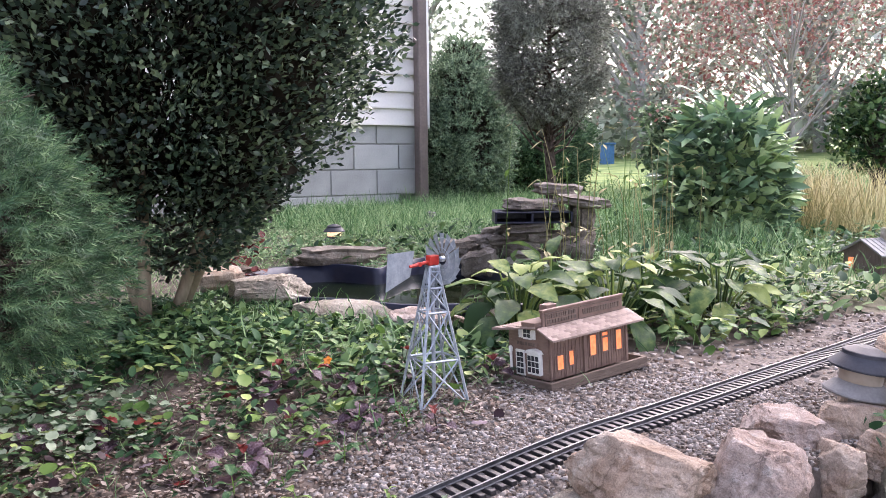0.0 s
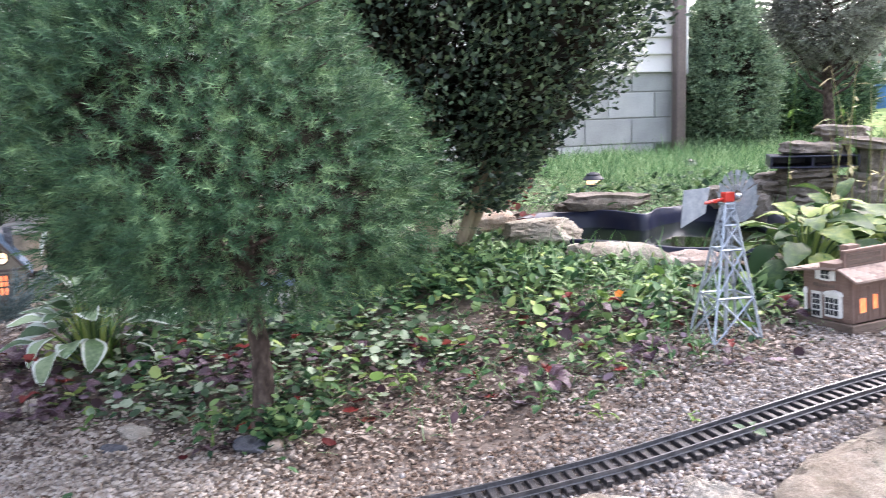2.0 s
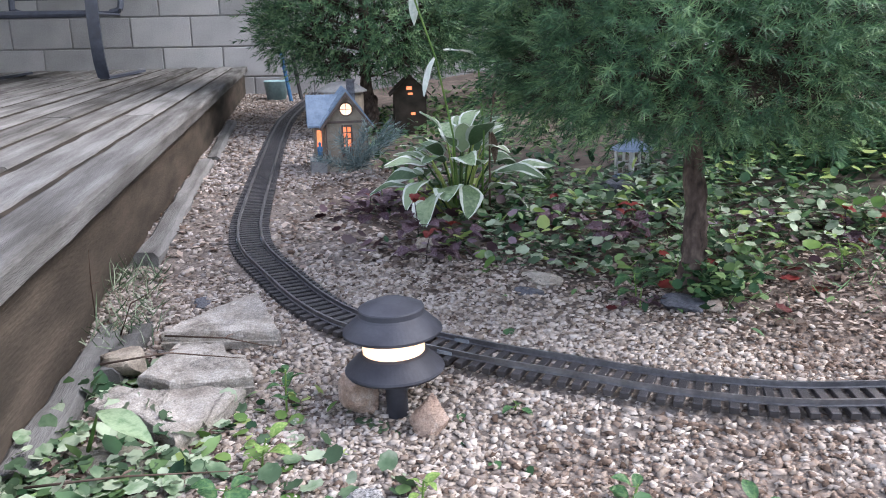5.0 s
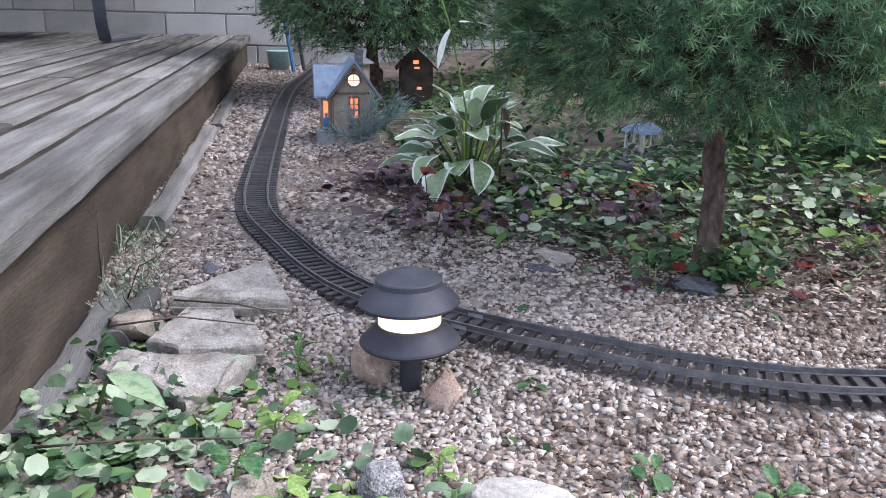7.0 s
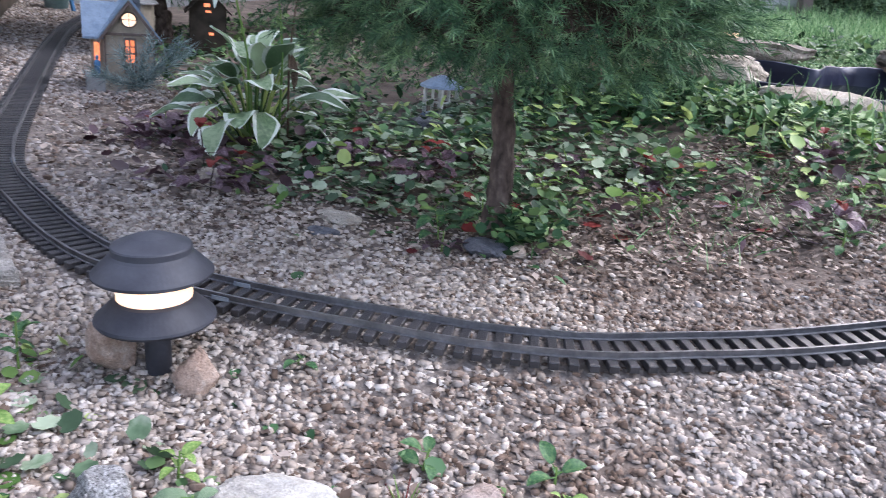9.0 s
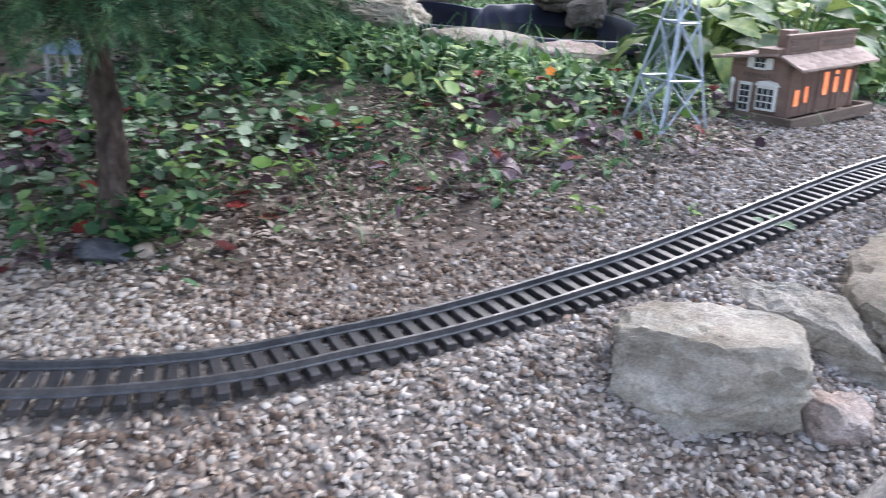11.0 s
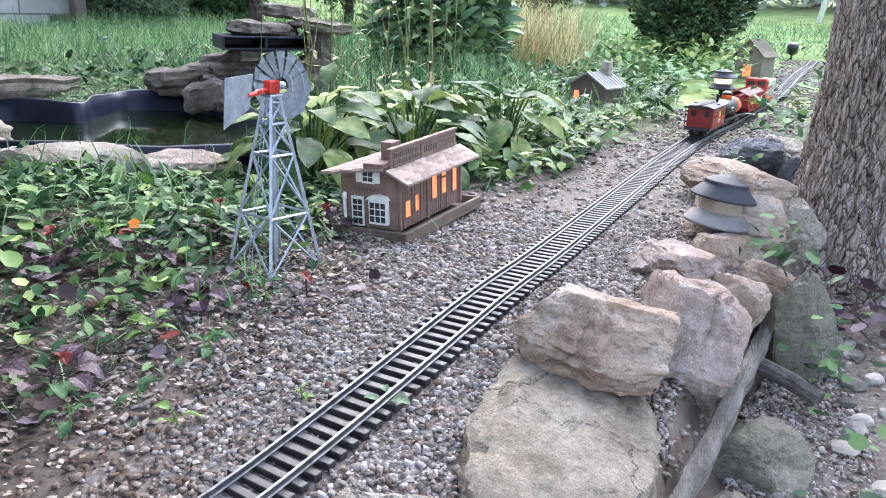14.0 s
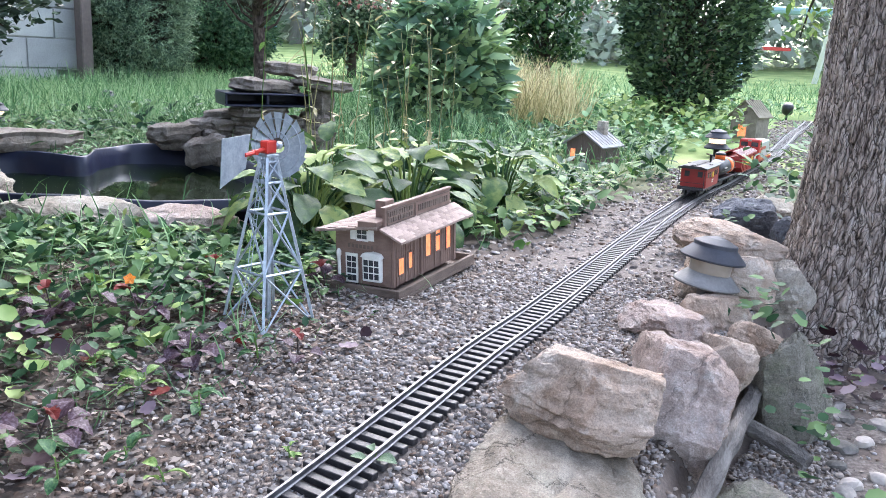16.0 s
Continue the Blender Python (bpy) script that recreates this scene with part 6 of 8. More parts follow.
def conifer(m, profile, n, shoot, name, label, mat, trunk, lump=0.14, trunk_mat="sprucebark", per=20, fine=0.02, tuft=26, bare=0, spread=0.62, deep=0.11, core=0, lean=(0.0, 0.0)):
    """A clipped spruce: a trunk, dark limbs, and tufts of short needled shoots at the limbs' ends. profile: (height, radius)."""
    t = thing(name, label, "tree", m, "conifers")
    zs, rs = np.array([p[0] for p in profile]), np.array([p[1] for p in profile])
    top = zs[-1]
    line = curve([(0.015, 0, -0.05), (0.012, 0.0, 0.02), (0.0, 0.012, zs[0] * 0.5), (-0.012, 0, zs[0] * 1.2), (0, 0, top * 0.8)], 14)
    tb = tube(bmesh.new(), line.tolist(), np.interp(np.linspace(0, 4, len(line)), range(5), [trunk * 1.5, trunk * 1.15, trunk, trunk * 0.85, trunk * 0.25]).tolist(), 22)
    for v in tb.verts:  # scaly bark
        q = v.co * (1.1 / trunk)
        v.co += Vector((v.co.x, v.co.y, 0)).normalized() * trunk * (0.22 * noise.noise(q * 0.8) + 0.2 * noise.noise(Vector((q.x * 2.5, q.y * 2.5, q.z * 1.2))))
    part("trunk", tb, M[trunk_mat], t, smooth=True)
    for k in range(44):
        a, u = k * 2.4, (k + 0.5) / 44 * 0.92
        z = zs[0] + (top - zs[0]) * u
        r = float(np.interp(z, zs, rs)) * 0.85
        part("limb", tube(bmesh.new(), [(0, 0, z - 0.12 * r), (0.5 * r * math.cos(a), 0.5 * r * math.sin(a), z), (r * math.cos(a + 0.1), r * math.sin(a + 0.1), z + 0.15 * r)], [trunk * 0.25, trunk * 0.16, trunk * 0.06], 5), M[trunk_mat], t)
    for k in range(bare):
        a, z = k * 2.4 + 1, zs[0] * (0.72 + 0.28 * k / bare)
        part("bare_limb", tube(bmesh.new(), [(0, 0, z), (0.1 * math.cos(a), 0.1 * math.sin(a), z + 0.05), (0.2 * math.cos(a + 0.2), 0.2 * math.sin(a + 0.2), z + 0.18)], [trunk * 0.35, trunk * 0.22, trunk * 0.08], 5), M[trunk_mat], t)
    # a shoot: needles standing out all round, closing towards the tip
    tv, tf = [], []
    for k in range(per):
        a, u = k * 2.4, k / per
        c, s, y, open_ = math.cos(a), math.sin(a), 0.1 + 0.72 * u, radians(82 - 62 * u)
        b = len(tv)
        tv += [(-s * fine, y, c * fine), (s * fine, y, -c * fine), (0.48 * c * math.sin(open_), y + 0.48 * math.cos(open_), 0.48 * s * math.sin(open_))]
        tf.append((b, b + 1, b + 2))
    # tuft middles over the lumpy skin
    k_ = n // tuft
    z = zs[0] + (top - zs[0]) * rng.uniform(0, 1, k_ * 4)
    r = np.interp(z, zs, rs)
    pick = rng.uniform(0, rs.max(), k_ * 4) < r
    z, r = z[pick][:k_], r[pick][:k_]
    a = rng.uniform(0, 6.28, len(z))
    sw = 1 + lump * (0.6 * np.sin(3 * a + 9 * z) + 0.5 * np.sin(7 * a - 15 * z)) * 0.6 - np.abs(rng.normal(0, deep, len(z)))
    mid = np.stack([r * sw * np.cos(a), r * sw * np.sin(a), z], 1)
    slope = np.interp(z, zs, -np.gradient(rs, zs))
    out = np.stack([np.cos(a), np.sin(a), np.clip(slope * 0.6, -0.8, 1.2) + 0.1], 1)
    out /= np.linalg.norm(out, axis=1, keepdims=True)
    w = np.repeat(np.arange(len(z)), tuft)
    off = rng.normal(0, 1, (len(w), 3)) * np.array([1.0, 1.0, 0.75])
    pos = mid[w] + off * shoot * spread
    dr = out[w] * 0.9 + off * 0.45 + rng.normal(0, 0.22, (len(w), 3)) + np.array([0, 0, 0.12])
    pos[:, 2] = np.maximum(pos[:, 2], zs[0] - 0.02 + rng.normal(0, 0.02, len(w)))
    pos[:, :2] += np.array([lean]) * smooth(zs[0] + 0.08, top * 0.75, pos[:, 2])[:, None]
    me = scatter("needles", tv, tf, along(dr, rng.uniform(0, 6.28, len(w))), pos, shoot * rng.uniform(0.65, 1.2, len(w)), M[mat])
    o = new("crown", me)
    o.parent = t
    # dead inner shoots, coloured near-black to paint the crown's inner shade
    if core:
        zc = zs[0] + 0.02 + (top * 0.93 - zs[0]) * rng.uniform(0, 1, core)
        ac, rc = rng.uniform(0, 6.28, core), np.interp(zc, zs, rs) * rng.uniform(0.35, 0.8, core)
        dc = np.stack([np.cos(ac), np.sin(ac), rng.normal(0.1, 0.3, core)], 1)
        o = new("dead_needles", scatter("dead_needles", tv, tf, along(dc, rng.uniform(0, 6.28, core)), np.stack([rc * np.cos(ac) + lean[0] * smooth(zs[0] + 0.08, top * 0.75, zc), rc * np.sin(ac) + lean[1] * smooth(zs[0] + 0.08, top * 0.75, zc), zc], 1), shoot * rng.uniform(0.9, 1.6, core), M["shadedirt"]))
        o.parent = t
        tagged(o, "brown dead needles, painted dark as the crown's inner shade")
    return t


conifer(pose(-1.415, 0.32, 0.0), [(0.275, 0.1), (0.285, 0.2), (0.31, 0.28), (0.37, 0.315), (0.48, 0.325), (0.6, 0.3), (0.72, 0.245), (0.83, 0.18), (0.93, 0.1), (1.0, 0.02)],
        9800, 0.035, "dwarf_spruce", "clipped green dwarf spruce on a bare trunk", "needle", 0.0172, per=24, tuft=7, fine=0.023, spread=0.6, deep=0.11, core=2200, lean=(-0.08, -0.06))
conifer(pose(-4.0, 0.31, 0.0, 0, 0, 40), [(0.22, 0.1), (0.27, 0.36), (0.45, 0.45), (0.7, 0.47), (1.0, 0.44), (1.3, 0.33), (1.6, 0.18), (1.8, 0.03)],
        11000, 0.055, "dwarf_spruce", "larger green dwarf spruce beside the deck", "needle", 0.03, per=10, fine=0.045, tuft=10, spread=0.75, deep=0.09, core=2000)
conifer(pose(-4.3, 1.1, 0.05, 0, 0, 10), [(0.24, 0.1), (0.28, 0.4), (0.45, 0.5), (0.8, 0.5), (1.1, 0.42), (1.5, 0.25), (1.8, 0.03)],
        5000, 0.075, "dwarf_spruce", "dark dwarf spruce near the house wall", "needle_dark", 0.035, per=8, fine=0.06)


def broad_bush(m, profile, n, size, name, label, mat, stems, template=SMALL, faces=SMALL_F, trunk_mat="palebark", inner=0.25, squash=(1, 1), lump=0.1, trunk=0.018, narrow=1.0, core=0):
    """A leafy bush: stems from the ground, twigs, and a loose crown of small leaves."""
    t = thing(name, label, "shrub", m, "broadleaf shrubs")
    zs, rs = np.array([p[0] for p in profile]), np.array([p[1] for p in profile])
    for sx, sy, ex, ey, ez in stems:
        part("stem", tube(bmesh.new(), [(sx, sy, -0.05), (sx * 0.7 + ex * 0.3 + 0.02, sy * 0.7 + ey * 0.3, ez * 0.3), (sx * 0.4 + ex * 0.6, sy * 0.4 + ey * 0.6 + 0.02, ez * 0.62), (ex, ey, ez)],
                          [trunk * 1.1, trunk, trunk * 0.8, trunk * 0.35], 9), M[trunk_mat], t, smooth=True)
    tw = bmesh.new()
    for k in range(70):
        a, z = rng.uniform(0, 6.28), rng.uniform(zs[0], zs[-1] * 0.9)
        r = float(np.interp(z, zs, rs)) * rng.uniform(0.6, 0.95)
        tube(tw, [(0, 0, z * 0.75), (0.5 * r * math.cos(a) * squash[0], 0.5 * r * math.sin(a) * squash[1], z * 0.92), (r * math.cos(a) * squash[0], r * math.sin(a) * squash[1], z)], [trunk * 0.4, trunk * 0.22, trunk * 0.06], 5)
    part("twig", tw, M["twig"], t)
    z = zs[0] + (zs[-1] - zs[0]) * rng.uniform(0, 1, n * 3)
    r = np.interp(z, zs, rs)
    k = rng.uniform(0, rs.max(), n * 3) < r
    z, r = z[k][:n], r[k][:n]
    a = rng.uniform(0, 6.28, len(z))
    l = 1 + lump * (np.sin(4 * a + 7 * z) + np.sin(9 * a - 13 * z) * 0.7 + np.sin(17 * a + 23 * z) * 0.4)
    d = r * l * (1 - np.abs(rng.normal(0, inner, len(z))).clip(0, 0.8))
    pos = np.stack([d * np.cos(a) * squash[0], d * np.sin(a) * squash[1], z + rng.normal(0, size * 0.5, len(z))], 1)
    dr = np.stack([np.cos(a) + rng.normal(0, 0.7, len(z)), np.sin(a) + rng.normal(0, 0.7, len(z)), rng.normal(0.3, 0.6, len(z))], 1)
    me = scatter("foliage", template, faces, along(dr, rng.normal(0, 0.8, len(z))), pos, (size * rng.uniform(0.6, 1.3, len(z)))[:, None] * np.array([[narrow, 1, 1]]), M[mat])
    o = new("crown", me)
    o.parent = t
    # near-black filler leaves paint the shade inside the bush
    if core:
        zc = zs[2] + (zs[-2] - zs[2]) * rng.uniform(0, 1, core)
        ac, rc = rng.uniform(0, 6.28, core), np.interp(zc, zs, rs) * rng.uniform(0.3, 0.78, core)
        o = new("inner_leaves", scatter("inner_leaves", template, faces, turns(ac, rng.normal(1.2, 0.4, core), rng.uniform(0, 6.28, core)), np.stack([rc * np.cos(ac), rc * np.sin(ac), zc], 1), size * rng.uniform(2.0, 3.6, core), M["shadedirt"]))
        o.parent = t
        tagged(o, "near-black leaves added as painted shade inside the bush")
    return t


broad_bush(pose(-2.31, 1.3, 0.09), [(0.17, 0.16), (0.26, 0.27), (0.38, 0.36), (0.5, 0.47), (0.66, 0.59), (0.8, 0.67), (1.05, 0.72), (1.3, 0.66), (1.5, 0.45), (1.62, 0.15)], 60000, 0.0235, "boxwood_bush",
           "tall dark green boxwood with bare pale stems", "boxleaf", [(0.0, -0.06, -0.2, -0.28, 0.8), (-0.1, 0.06, 0.3, 0.3, 0.8), (-0.05, 0.02, 0.1, 0.35, 0.9), (0.04, -0.1, 0.2, -0.2, 0.7)], inner=0.2, lump=0.08, core=12000)
broad_bush(pose(-0.68, 6.3, 0.13), [(0.06, 0.12), (0.2, 0.27), (0.45, 0.43), (0.8, 0.52), (1.2, 0.48), (1.5, 0.25)], 20000, 0.045, "boxwood_bush", "dense rounded dark boxwood beyond the shed", "shrubleaf",
           [(0.1, 0, 0.2, 0.1, 0.8), (-0.1, 0, -0.2, 0.1, 0.8)], trunk=0.05)
broad_bush(pose(-1.81, 4.2, 0.13), [(0.05, 0.2), (0.15, 0.27), (0.3, 0.3), (0.45, 0.27), (0.58, 0.19), (0.66, 0.07)], 2600, 0.12, "peony_bush", "broad dark-leaved peony bush", "peony",
           [(0.05, 0, 0.2, 0.1, 0.5), (-0.05, 0, -0.2, 0.1, 0.5), (0, 0.05, 0.0, 0.25, 0.5)], LEAF, LEAF_F, "twig", 0.18, trunk=0.012, narrow=0.6)


def hosta(m, n, length, label, mats, name="hosta", up=0.75, seed=1, width=0.62, lift=0):
    """A clump of broad arching leaves, each its own piece."""
    t = thing(name, label, "plant", m, "hostas")
    r = random.Random(seed)
    base = []
    for v in range(3):
        bm = bmesh.new()
        bend = (0.9, 1.3, 0.55)[v]
        rows = []
        for i in range(8):
            u = i / 7
            w = width * 0.5 * math.sin(math.pi * min(1, u * 0.93 + 0.05)) ** 0.75 * (1 - 0.25 * u) if u > 0 else 0.02
            y, z = math.sin(bend * u) / bend, (1 - math.cos(bend * u)) / bend
            rows.append([bm.verts.new((w * s, y, -z + 0.16 * w * abs(s) + 0.03 * math.sin(9 * u + 4 * s))) for s in (-1, -0.72, 0, 0.72, 1)])
        for a, b in zip(rows, rows[1:]):
            for i in range(4):
                f = bm.faces.new((a[i], a[i + 1], b[i + 1], b[i]))
                f.material_index = 1 if len(mats) > 1 and i in (0, 3) else 0
        base.append(bm)
    protos = []
    for k in range(n):
        a, ring_ = k * 2.399, (k + 0.5) / n
        tilt = lift + 42 - 62 * ring_ ** 0.8 + r.uniform(-10, 10)
        s = length * r.uniform(0.7, 1.15) * (0.75 + 0.3 * ring_)
        rad = length * (0.2 + 0.85 * ring_)
        h = length * up * (1.5 - 0.95 * ring_) * r.uniform(0.8, 1.15)
        x, y = rad * math.cos(a), rad * math.sin(a)
        lm = Matrix.Translation((x, y, h)) @ Matrix.Rotation(a - math.pi / 2, 4, "Z") @ Matrix.Rotation(radians(tilt), 4, "X") @ Matrix.Rotation(radians(r.uniform(-25, 25)), 4, "Y") @ Matrix.Diagonal((s, s, s, 1))
        v = k % 3
        if k < 3:
            protos.append(part("leaf", base[k], mats, t, m=lm, smooth=True))
        else:
            share(protos[v], "leaf", lm, t)
        p0 = Vector((x * 0.15, y * 0.15, -0.01))
        part("leaf_stalk", tube(bmesh.new(), [p0, p0.lerp(Vector((x, y, h)), 0.55) + Vector((0, 0, h * 0.15)), (x, y, h)], [0.0035 * length / 0.13, 0.003 * length / 0.13, 0.0022 * length / 0.13], 5), M["hosta"], t)
    return t


hosta(pose(-2.10, 0.15, -0.01), 40, 0.118, "variegated hosta with cream leaf margins", [M["hosta_blue"], M["cream"]], seed=2, up=1.12, width=0.6, lift=24)
for x, y, n, l, sd in ((-1.34, 1.79, 34, 0.14, 3), (-1.16, 1.98, 34, 0.145, 4), (-1.42, 2.05, 28, 0.14, 5), (-1.0, 2.3, 30, 0.14, 6), (-1.25, 2.32, 28, 0.14, 7)):
    hosta(pose(x, y, float(ground_z(x, y)), 0, 0, sd * 40), n, l, "green hosta clump with broad yellow-green leaves", [M["hosta"]], seed=sd, up=0.85, width=0.55)


def bed_keep(x, y):
    d = away(x, y, TRACK)
    free = ~inside(x, y, (POND - POND.mean(0)) * 1.06 + POND.mean(0))
    return smooth(0.3, 0.6, d) * (x < -0.95) * free * (0.35 + 0.75 * hills(x, y, 1.6)) * np.where(y < 0.3, 0.35, 1)


def lower(x, y):
    """Plants stay low in front of the pond and near the track."""
    return 0.35 + 0.65 * (1 - smooth(1.2, 1.5, y)) * smooth(0.3, 0.7, away(x, y, TRACK))


def bed(x, y):
    """Inside the planted bed under the spruce, behind its ragged gravel edge."""
    e = np.interp(y, [-0.17, -0.1, 0.13, 0.3, 0.6, 1.0], [-1.84, -1.75, -1.57, -1.42, -1.42, -1.36])
    return smooth(-0.02, 0.07, e - x + 0.05 * np.sin(17 * y + 3 * np.sin(11 * x)))


def cover(name, n, x0, x1, y0, y1, keep, size, height, mat, label, category, round_=False, tilt=0.9):
    x, y = region(n, x0, x1, y0, y1, keep)
    t, f = (SCALLOP, SCALLOP_F) if mat in ("purple", "nettle", "redleaf") else (ROUND, ROUND_F) if round_ else (SMALL, SMALL_F) if mat == "dryleaf" else (LEAF, LEAF_F)
    rot, pos, sc = leaves(x, y, size, height * lower(x, y) if y0 < 1.4 else height, tilt)
    return stuff(name, scatter(name, t, f, rot, pos, sc, M[mat]), label, category)


cover("groundcover", 12500, -2.5, -1.02, 0.4, 1.75, lambda x, y: bed_keep(x, y) * (0.25 + 0.75 * smooth(-1.5, -1.9, x)) * smooth(0.75, 1.05, y) * (1 - bare(x, y)) + bed_keep(x, y) * smooth(0.95, 1.2, y), 0.036, 0.06, "leaf", "dense green leafy groundcover between spruce and pond", "groundcover")
cover("nasturtium_leaves", 750, -2.2, -1.05, 0.45, 1.75, lambda x, y: bed_keep(x, y) * smooth(0.7, 1.1, y), 0.03, 0.07, "lime", "rounded yellow-green leaves rising from the groundcover", "groundcover", True)
cover("leaf_litter", 19000, -2.6, -0.75, -0.15, 1.5, lambda x, y: smooth(0.1, 0.4, away(x, y, TRACK)) * (away(x, y, TRACK) < 0.85) * 0.9 * (0.5 + hills(x, y, 2.2)), 0.0135, 0.018, "dryleaf", "fallen brown and grey leaf litter on the gravel", "leaf litter", tilt=0.5)
cover("small_weeds", 4200, -2.4, -0.85, -0.1, 1.5, lambda x, y: smooth(0.14, 0.4, away(x, y, TRACK)) * (away(x, y, TRACK) < 0.85) * (0.3 + 0.7 * bed(x, y)) * hills(x, y, 3.1), 0.022, 0.032, "leaf", "small green weeds in the gravel", "weeds")
cover("purple_leaves", 300, -2.35, -0.9, 0.3, 1.2, lambda x, y: smooth(0.16, 0.35, away(x, y, TRACK)) * (away(x, y, TRACK) < 0.75) * 0.55 * hills(x + 0.7, y, 2.6), 0.025, 0.035, "purple", "dusky purple coral bell leaves", "plants", True)
cover("purple_bed", 330, -2.3, -1.55, -0.17, 0.3, lambda x, y: bed(x, y) * (0.25 + 0.75 * hills(x, y, 2.6)), 0.027, 0.075, "purple", "dusky purple coral bell bed under the hosta", "plants", True)
cover("shade_purple", 120, -2.0, -1.2, 0.12, 0.75, lambda x, y: bed(x, y) * hills(x + 0.3, y, 2.6), 0.025, 0.035, "purple", "dusky purple leaves under the spruce", "plants", True)
cover("shade_lime", 620, -2.4, -1.25, 0.0, 0.8, lambda x, y: bed(x, y) * hills(x + 0.6, y + 0.3, 2.4), 0.026, 0.06, "lime", "yellow-green weeds under the spruce", "weeds", True)
cover("shade_weeds", 1400, -2.0, -1.2, 0.12, 0.8, lambda x, y: bed(x, y) * hills(x, y + 0.3, 2.9), 0.026, 0.04, "leaf", "green weeds under the spruce", "weeds")
cover("shade_nettle", 3800, -2.3, -1.25, 0.05, 0.85, lambda x, y: bed(x, y) * (0.15 + 0.85 * hills(x + 0.2, y + 0.5, 3.3)), 0.021, 0.05, "nettle", "pale scalloped weeds under the spruce", "weeds")
cover("seedlings", 150, -1.35, -0.72, -0.55, 0.05, lambda x, y: (away(x, y, TRACK) > 0.07) * 0.7, 0.017, 0.02, "leaf", "tiny green seedlings in the gravel", "weeds", True)
cover("red_leaves", 130, -2.2, -0.85, 0.15, 1.2, lambda x, y: (away(x, y, TRACK) > 0.24) * (away(x, y, TRACK) < 0.7) * 1.0, 0.026, 0.04, "redleaf", "scattered dark red leaves", "plants", True)
cover("shade_cover", 8500, -4.6, -1.75, 0.1, 1.3, lambda x, y: bed(x, y) * (np.hypot(x + 2.2, y - 0.64) > 0.17) * (0.3 + 0.7 * hills(x, y, 1.4)) * smooth(-1.5, -1.95, x - 0.6 * (y - 0.5)), 0.034, 0.08, "leaf", "shaded green groundcover under the spruces", "groundcover")
cover("bed_weeds", 1900, -1.5, -0.98, 0.45, 1.1, lambda x, y: smooth(0.18, 0.34, away(x, y, TRACK)) * hills(x, y, 3.4) ** 2 * 0.75 * (1 - 0.7 * bare(x, y)), 0.022, 0.04, "leaf", "green weeds and seedlings among coral bells", "weeds")
cover("coral_bells", 150, -1.4, -1.0, 0.5, 1.0, lambda x, y: smooth(0.2, 0.32, away(x, y, TRACK)) * hills(x + 0.2, y + 0.1, 3.8) ** 2, 0.026, 0.05, "purple", "dusky purple coral bell clumps on the soil", "plants", True)
by_deck = lambda x, y: (away(x, y, TRACK) > 0.2) * smooth(-0.38, -0.52, y + 0.32 * (x + 1.2)) * (y > -0.655 - 0.1 * (x + 0.95))
cover("loose_nettle", 260, -1.25, -0.85, -0.5, -0.22, lambda x, y: (away(x, y, TRACK) > 0.16) * hills(x + 0.3, y, 5.2) ** 2, 0.023, 0.03, "nettle", "loose dead nettle runners on the gravel", "weeds")
cover("dead_nettle", 2600, -1.46, -0.85, -0.66, -0.36, lambda x, y: by_deck(x, y) * (0.08 + 0.92 * hills(x, y, 3.6)), 0.0195, 0.055, "nettle", "pale scalloped dead nettle beside the deck", "weeds", tilt=0.9)
cover("bed_litter", 5000, -1.6, -0.95, 0.4, 1.3, lambda x, y: (away(x, y, TRACK) > 0.17) * (0.35 + 0.65 * hills(x, y + 0.2, 3.6)), 0.014, 0.016, "dryleaf", "dry leaf scraps and twigs on the soil", "leaf litter", tilt=0.6)
cover("lamp_litter", 1500, -1.35, -0.75, -0.5, 0.15, lambda x, y: (away(x, y, TRACK) > 0.06) * hills(x, y + 0.2, 4.6) ** 2, 0.012, 0.008, "dryleaf", "dry leaf scraps on the gravel by the lamp", "leaf litter", tilt=0.5)
cover("shade_litter", 2400, -2.5, -1.1, -0.1, 0.85, lambda x, y: (0.3 + 0.7 * bed(x, y)) * (away(x, y, TRACK) > 0.14) * (0.3 + 0.7 * hills(x + 0.4, y, 3.3)), 0.017, 0.03, "dryleaf", "pale brown leaf litter under the spruce", "leaf litter", tilt=0.6)
cover("flag_litter", 5200, -1.5, -0.95, -0.62, -0.3, lambda x, y: by_deck(x, y) * 0.9, 0.014, 0.02, "dryleaf", "dry leaf scraps among the flagstones", "leaf litter", tilt=0.6)
cover("deck_litter", 9000, -5.2, -1.55, -0.52, 0.25, lambda x, y: (away(x, y, TRACK) > 0.05) * (away(x, y, TRACK) < 0.32) * (0.2 + 0.8 * hills(x, y, 3.0)), 0.02, 0.012, "dryleaf", "brown leaf litter on the gravel beside the deck", "leaf litter", tilt=0.5)
cover("deck_weeds", 800, -1.4, -0.85, -0.64, -0.3, lambda x, y: by_deck(x, y) * hills(x + 0.5, y, 4.2), 0.032, 0.04, "leaf", "narrow green weeds among the flagstones", "weeds")
cover("deck_lime", 120, -1.3, -0.9, -0.6, -0.28, lambda x, y: (away(x, y, TRACK) > 0.12) * hills(x, y, 4.0), 0.02, 0.02, "lime", "yellow-green seedlings by the lamp", "weeds", True)
cover("bank_weeds", 230, -0.3, 0.12, 1.05, 1.95, lambda x, y: hills(x, y, 4) * (x > np.interp(y, EDGE[::-1, 1], EDGE[::-1, 0]) + 0.1), 0.024, 0.06, "leaf", "green weeds among the cobbles by the tree", "weeds", True)
